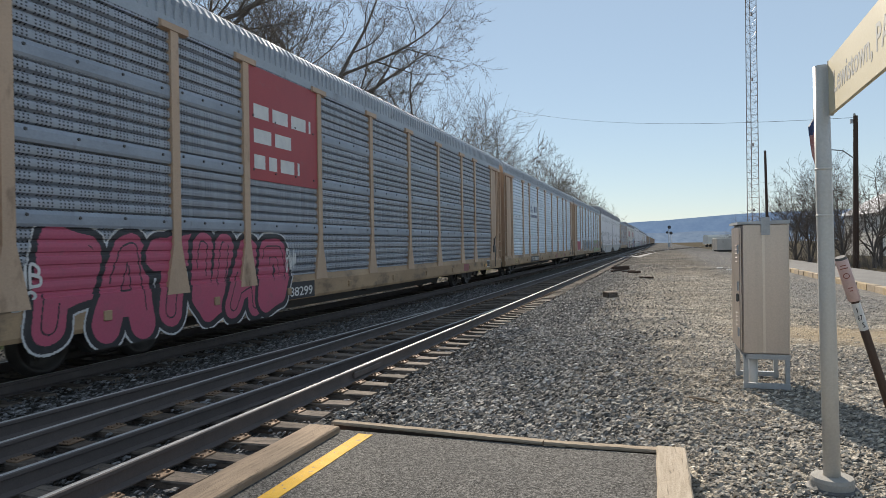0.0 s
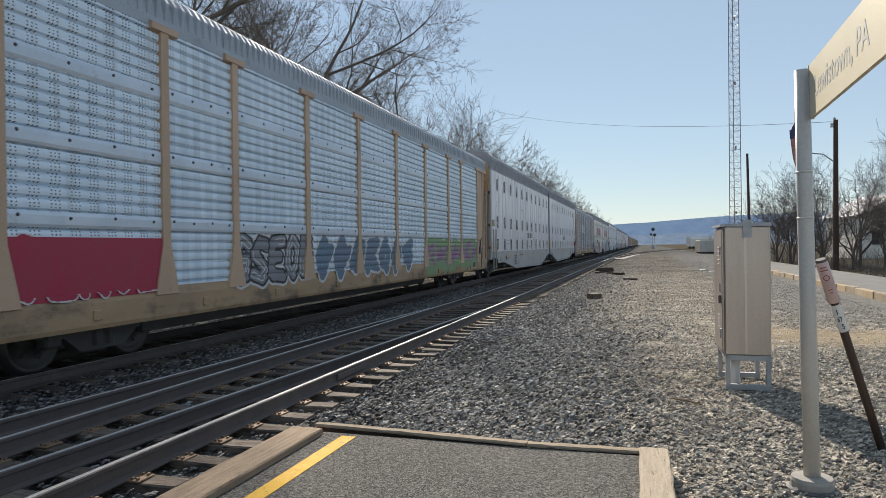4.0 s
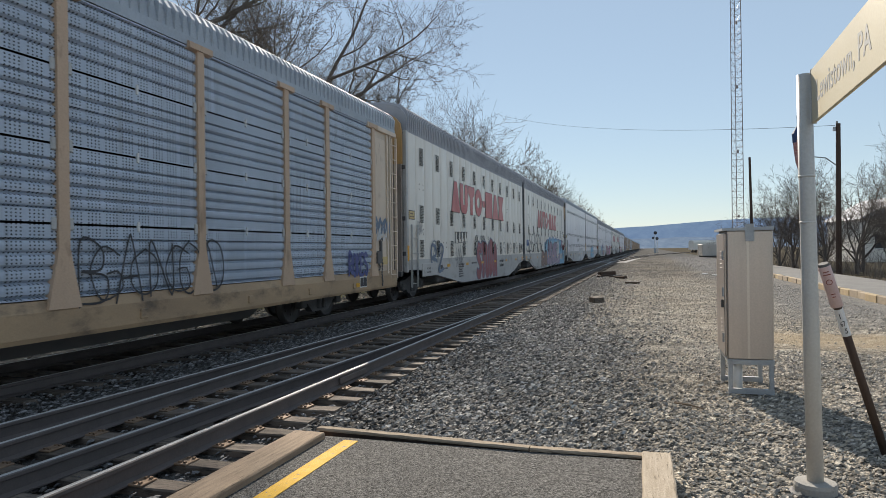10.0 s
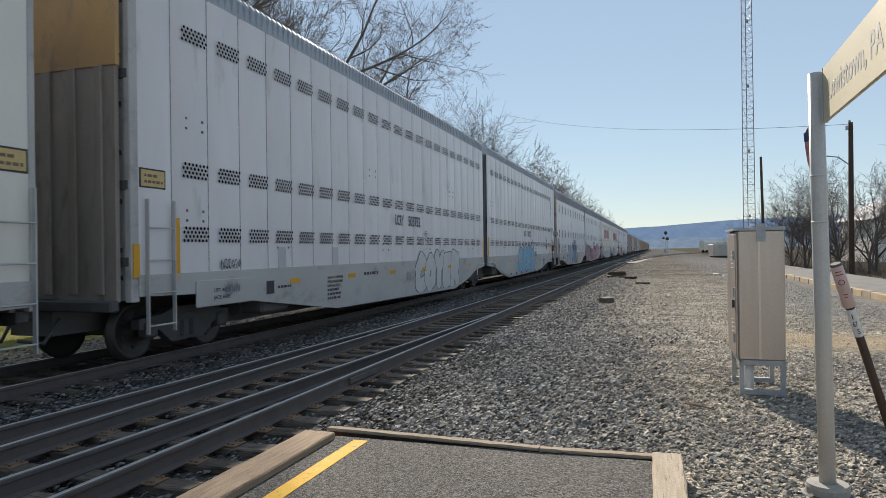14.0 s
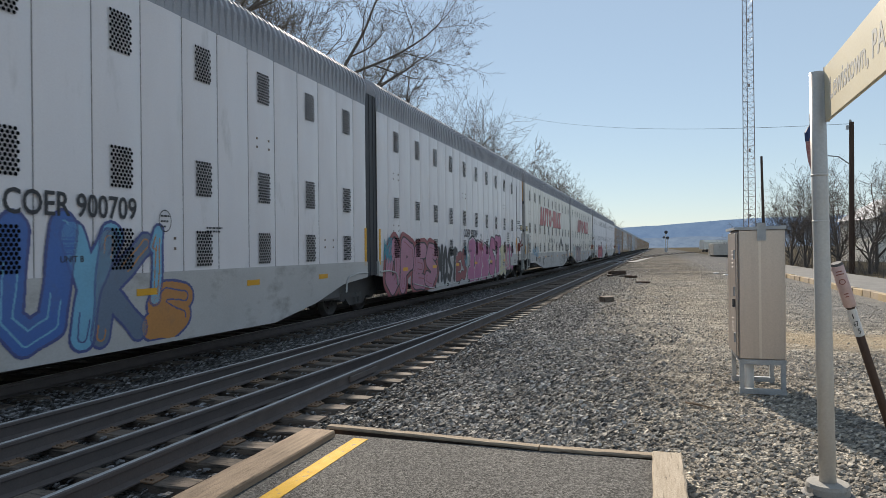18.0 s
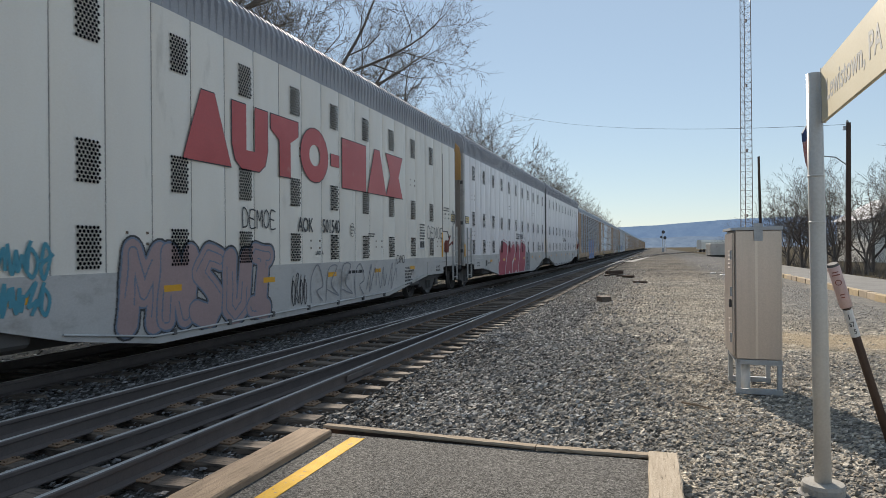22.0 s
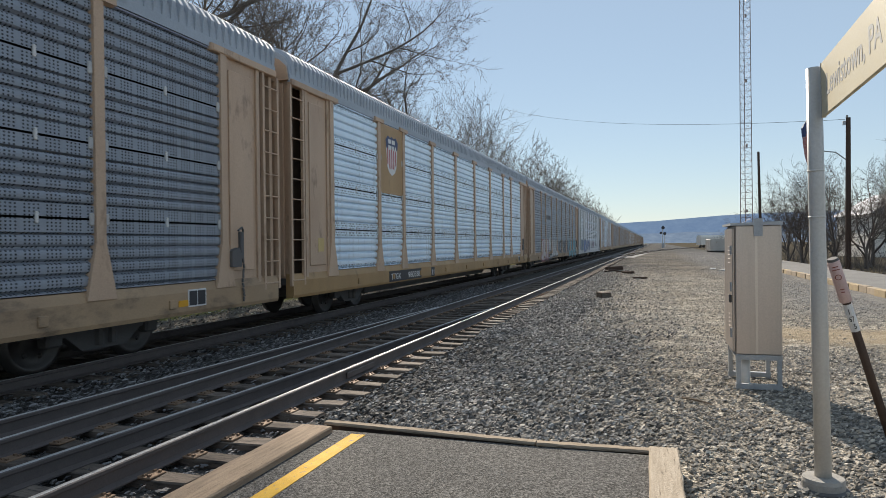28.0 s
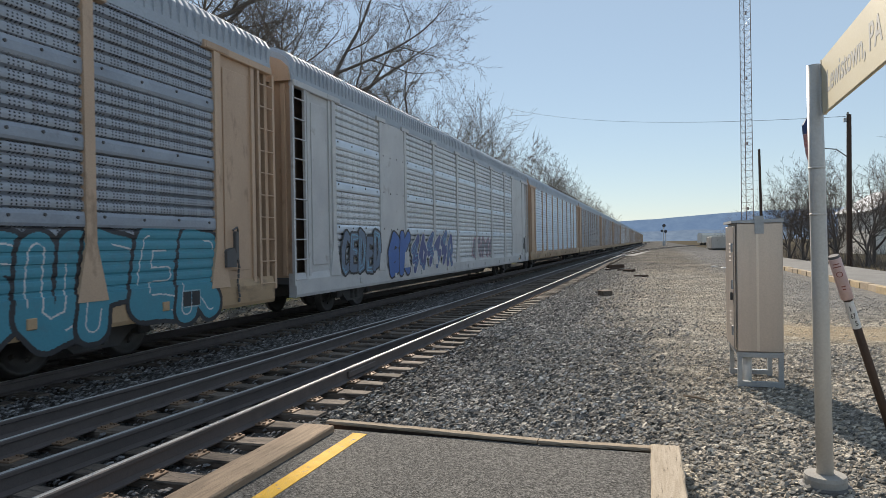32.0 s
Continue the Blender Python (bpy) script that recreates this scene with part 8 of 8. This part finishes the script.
# ---- kerb and pavement on the right ----
def build_kerb():
    k = thing("pavement", "grey pavement with a tan stone kerb", "pavement", kind="structure")
    part("paving", Geo().box(7.02, 10.0, 6, 66, -0.3, 0.09), M["pavement"], k)
    rnd = random.Random(9)
    y = 8.0
    i = 0
    while y < 65:
        w = rnd.uniform(0.9, 1.3)
        g = Geo().box(0, 0.22, 0, w - 0.05, -0.3, 0.2, 0.02)
        piece("kerb_stone", g.mesh("kerb_stone", M["kerb_a"] if i % 3 else M["kerb_b"]), k, pose(6.79 + rnd.uniform(-0.02, 0.02), y, -0.1 + rnd.uniform(-0.015, 0.01), 0, 0, rnd.uniform(-0.6, 0.6)))
        y += w
        i += 1


M["kerb_a"] = surf("tan_kerb_stone", (0.33, 0.26, 0.175), (0.26, 0.205, 0.145), 3, 0.9, 0, 0.4, 60, (0.2, 0.16, 0.12), (0.55, 0.75), None, 0.15)
M["kerb_b"] = surf("ochre_kerb_stone", (0.38, 0.28, 0.15), (0.29, 0.22, 0.13), 3, 0.9, 0, 0.4, 60, (0.2, 0.16, 0.12), (0.55, 0.75), None, 0.15)
build_kerb()


# ---- lattice tower, poles and wire ----
def build_tower():
    t = thing("lattice_tower", "tall slender steel lattice mast", "mast", pose(12.3, 102, -0.3))
    H, a = 62, 0.9
    legs = [(a * math.cos(q), a * math.sin(q)) for q in (math.pi / 2, math.pi * 7 / 6, math.pi * 11 / 6)]
    for x, y in legs:
        part("leg", Geo().tube([(x, y, 0), (x * 0.75, y * 0.75, H)], 0.055, 5), M["tower"], t)
    g = Geo()
    n = 70
    def at(i, z):
        k = 1 - 0.25 * z / H
        return (legs[i][0] * k, legs[i][1] * k, z)
    for s in range(n):
        z0, z1 = H * s / n, H * (s + 1) / n
        for i in range(3):
            j = (i + 1) % 3
            g.tube([at(i, z0), at(j, z0)], 0.022, 3, False)
            g.tube([at(i, z0), at(j, z1)] if s % 2 else [at(j, z0), at(i, z1)], 0.022, 3, False)
    part("bracing", g, M["tower"], t)
    for z in range(6, 60, 9):
        part("cable_clamp", Geo().box(-0.12, 0.12, -1.15, -0.9, z, z + 0.4), M["tower"], t)


def build_poles():
    p = thing("utility_pole", "dark wooden utility pole with a street lamp arm", "utility pole", pose(11.2, 46.0, -0.2))
    part("pole", Geo().tube([(0, 0, 0), (0.06, 0, 9.3)], [0.17, 0.13], 10), M["wood_pole"], p)
    part("lamp_arm", Geo().tube([(0, 0, 6.7), (-0.7, -0.3, 7.2), (-1.6, -0.6, 7.3)], 0.035, 6), M["galv_frame"], p)
    part("lamp_head", Geo().lathe([(0.02, 0), (0.16, -0.06), (0.19, -0.18), (0.05, -0.26)], 12, (-1.75, -0.65, 7.36)), M["galv_frame"], p)
    part("insulator", Geo().lathe([(0.05, 9.25), (0.08, 9.31), (0.05, 9.45)], 8), M["concrete"], p)
    part("bracket", Geo().box(-0.25, -0.1, -0.12, 0.0, 8.85, 9.1), M["galv_frame"], p)
    q = thing("utility_pole", "bare dark wooden pole", "utility pole", pose(8.0, 57.5, -0.2))
    part("pole", Geo().tube([(0, 0, 0), (-0.15, 0, 8.9)], [0.13, 0.09], 10), M["wood_pole"], q)
    w = thing("overhead_wire", "thin overhead wire sagging over the yard", "wire")
    a, b = Vector((11.1, 46, 9.0)), Vector((-22, 103, 22.8))
    pts = []
    for i in range(21):
        t = i / 20
        v = a.lerp(b, t)
        v.z -= 4 * 1.1 * t * (1 - t)
        pts.append(v)
    part("cable", Geo().tube(pts, 0.016, 4), M["under"], w)
    f = thing("flag_pole", "thin pole with a furled striped flag", "flag", pose(4.05, 20.0, -0.12))
    part("pole", Geo().tube([(0, 0, 0), (-0.12, 0, 5.3)], 0.03, 8), M["post"], f)
    part("flag", Geo().tube([(-0.10, 0, 5.05), (-0.17, 0.03, 4.8), (-0.13, 0.04, 4.4), (-0.10, 0.02, 4.05), (-0.05, 0.03, 3.75)], [0.02, 0.085, 0.095, 0.085, 0.05], 9), M["flag_red"], f, "furled red and white striped cloth")
    part("canton", Geo().tube([(-0.10, -0.005, 5.07), (-0.18, 0.02, 4.8), (-0.165, 0.03, 4.58)], [0.022, 0.088, 0.085], 9), M["navy"], f, "dark blue cloth")


M["flag_red"] = surf("faded_flag_cloth", (0.34, 0.09, 0.09), (0.45, 0.30, 0.28), 9, 0.8, 0, 0.1, 60, None, (0, 1), (1, 1, 2.5))
build_tower()
build_poles()


# ---- signal mast ----
def build_signal():
    s = thing("railway_signal", "pale signal mast with dark round heads", "signal", pose(2.6, 230, -0.15))
    part("mast", Geo().tube([(0, 0, 0), (0, 0, 6.4)], 0.14, 8), M["chalk"], s)
    part("case", Geo().box(-0.35, 0.35, -0.3, 0.3, 0, 1.5, 0.03), M["galv_frame"], s)
    for x, z, r in ((0.15, 6.6, 0.55), (-0.55, 4.9, 0.38), (0.65, 4.7, 0.5)):
        h = part("head", Geo().lathe([(r, -0.12), (r, 0.0), (r * 0.9, 0.02)], 18, (x, -0.2, z), "Y"), M["black"], s, "black target")
        part("hood", Geo().lathe([(r * 0.3, -0.4), (r * 0.3, -0.1)], 10, (x, -0.2, z), "Y"), M["under"], h)
    part("second_mast", Geo().tube([(0.65, 0, 0), (0.65, 0, 4.8)], 0.12, 8), M["chalk"], s)
    part("ladder", ladder_build(0.1, 0.5, 0, 6.2, 0.35, 0.1), M["galv_frame"], s)


build_signal()


# ---- far vehicles and boxes across the yard ----
def build_far():
    t = thing("parked_trailer", "white and tan box trailer parked far across the yard", "trailer", pose(16.6, 219, -0.1, 0, 0, -62))
    part("box", Geo().prism([(-1.3, 0.9), (1.3, 0.9), (1.3, 3.1), (0.9, 3.75), (-0.9, 3.75), (-1.3, 3.1)], 1, -4.2, 4.2), M["cream"], t)
    for y in (-3, -1.9, 2.8):
        part("wheel", Geo().lathe([(0.45, -0.12), (0.45, 0.12)], 14, (-1.2, y, 0.45), "X"), M["black"], t)
    c = thing("storage_container", "grey ribbed metal storage bin in the yard", "container", pose(10.1, 124, -0.1, 0, 0, 3))
    g = Geo().box(-1.25, 1.25, -3.0, 3.0, 0.25, 2.2, 0.03)
    part("body", g, M["pale_post"], c)
    for k in range(7):
        part("rib", Geo().box(-1.31, -1.25, -2.8 + k * 0.93, -2.7 + k * 0.93, 0.3, 2.15), M["pale_post"], c)
    for y in (-2.4, 2.4):
        part("skid", Geo().box(-1.1, 1.1, y - 0.15, y + 0.15, 0, 0.25), M["under"], c)
    v = thing("parked_truck", "white parked truck with dark bed beside the yard", "truck", pose(10.9, 96, -0.1, 0, 0, 0))
    part("cab", Geo().prism([(-2.8, 0.5), (-1.0, 0.5), (-1.0, 2.05), (-1.4, 2.1), (-2.2, 1.5), (-2.8, 1.4)], 0, -0.95, 0.95), M["white"], v)
    part("bed", Geo().box(-1.0, 1.0, -1.0, 2.9, 0.6, 1.3, 0.03), M["under"], v)
    for y in (-2.0, 1.9):
        for x in (-0.9, 0.9):
            part("wheel", Geo().lathe([(0.38, -0.12), (0.38, 0.12)], 16, (x, y, 0.38), "X"), M["black"], v)
    h = thing("distant_house", "pale yellow house half hidden behind bare trees", "house", pose(24.5, 83, -0.3, 0, 0, 10))
    part("wall", Geo().box(-4, 4, -4, 4, 0, 4.6), M["cream"], h)
    part("roof", Geo().prism([(-4.5, 4.6), (0, 7.0), (4.5, 4.6)], 1, -4.4, 4.4), M["roof_dark"], h)
    for x in (-2.3, 0, 2.3):
        w = part("window", Geo().box(x - 0.5, x + 0.5, -4.05, -3.98, 1.6, 3.0), M["ink"], h)
        part("frame", Geo().box(x - 0.58, x + 0.58, -4.07, -4.03, 1.5, 1.6), M["chalk"], w)


build_far()


# ---- loose things on the ground ----
def build_loose():
    b = thing("timber_block", "cut block of old tie lying on the ballast", "timber", pose(-1.63, 22.9, ground_z(-1.63, 22.9) - 0.02, 0, 0, 24))
    part("block", Geo().box(-0.17, 0.17, -0.26, 0.26, 0, 0.20, 0.02), M["tie"], b)
    rnd = random.Random(4)
    for x, y, L, a, z in ((-2.7, 44.5, 1.3, 62, 0), (-2.3, 45.6, 1.6, 75, 0.0), (-2.5, 45.0, 1.2, 40, 0.17), (-3.0, 46.6, 1.0, 80, 0.1), (-1.5, 41.0, 1.1, -58, 0), (-0.7, 34.5, 0.9, -50, -0.05), (-1.9, 43.0, 0.8, 15, -0.05)):
        t = thing("discarded_tie", "dark discarded railway tie lying in the gravel", "timber", pose(x, y, ground_z(x, y) + z - 0.04, rnd.uniform(-4, 4), rnd.uniform(-4, 4), a), "old ties dumped by the track")
        part("beam", Geo().box(-L / 2, L / 2, -0.11, 0.11, 0, 0.18, 0.02), M["wood_pole"], t)
    s = thing("stick", "thin dry stick on the gravel", "stick")
    part("rod", Geo().tube([(0.28, 7.95, -0.08), (0.42, 7.84, -0.07), (0.60, 7.70, -0.085)], [0.012, 0.014, 0.008], 6), M["timber"], s)
    for x, y, r in ((4.1, 44.5, 0.25), (3.6, 46.5, 0.3), (4.4, 42.8, 0.2)):
        w = thing("paper_scrap", "white litter on the gravel", "litter", pose(x, y, ground_z(x, y), 0, 0, rnd.uniform(0, 90)))
        part("sheet", Geo().box(-r, r, -r * 0.6, r * 0.6, 0.0, 0.06, 0.02), M["chalk"], w)


build_loose()


# ---- what moves ----
def motions():
    for car, q in CARS:
        walk(car, [(t, pose(FAR_X, q - SPEED * t, 0)) for t in (0.0, 8.0, 16.0, 24.0, SECONDS)])
    # the wheels roll: one set of turns for each place in a truck, shared by all trucks
    done = {}
    for w, side in WHEELS:
        x, y, z = w.location
        key = (round(x, 2), round(y, 2))
        if key not in done:
            half = Matrix.Rotation(0 if side > 0 else math.pi, 4, "Z")
            walk(w, [(k / FPS, Matrix.Translation((x, y, z)) @ Matrix.Rotation(SPEED / 0.457 * k / FPS, 4, "X") @ half) for k in range(int(SECONDS * FPS) + 1)])
            done[key] = w.animation_data
        else:
            w.rotation_mode = "QUATERNION"
            keys = w.animation_data_create()
            keys.action = done[key].action
            keys.action_slot = done[key].action_slot


motions()
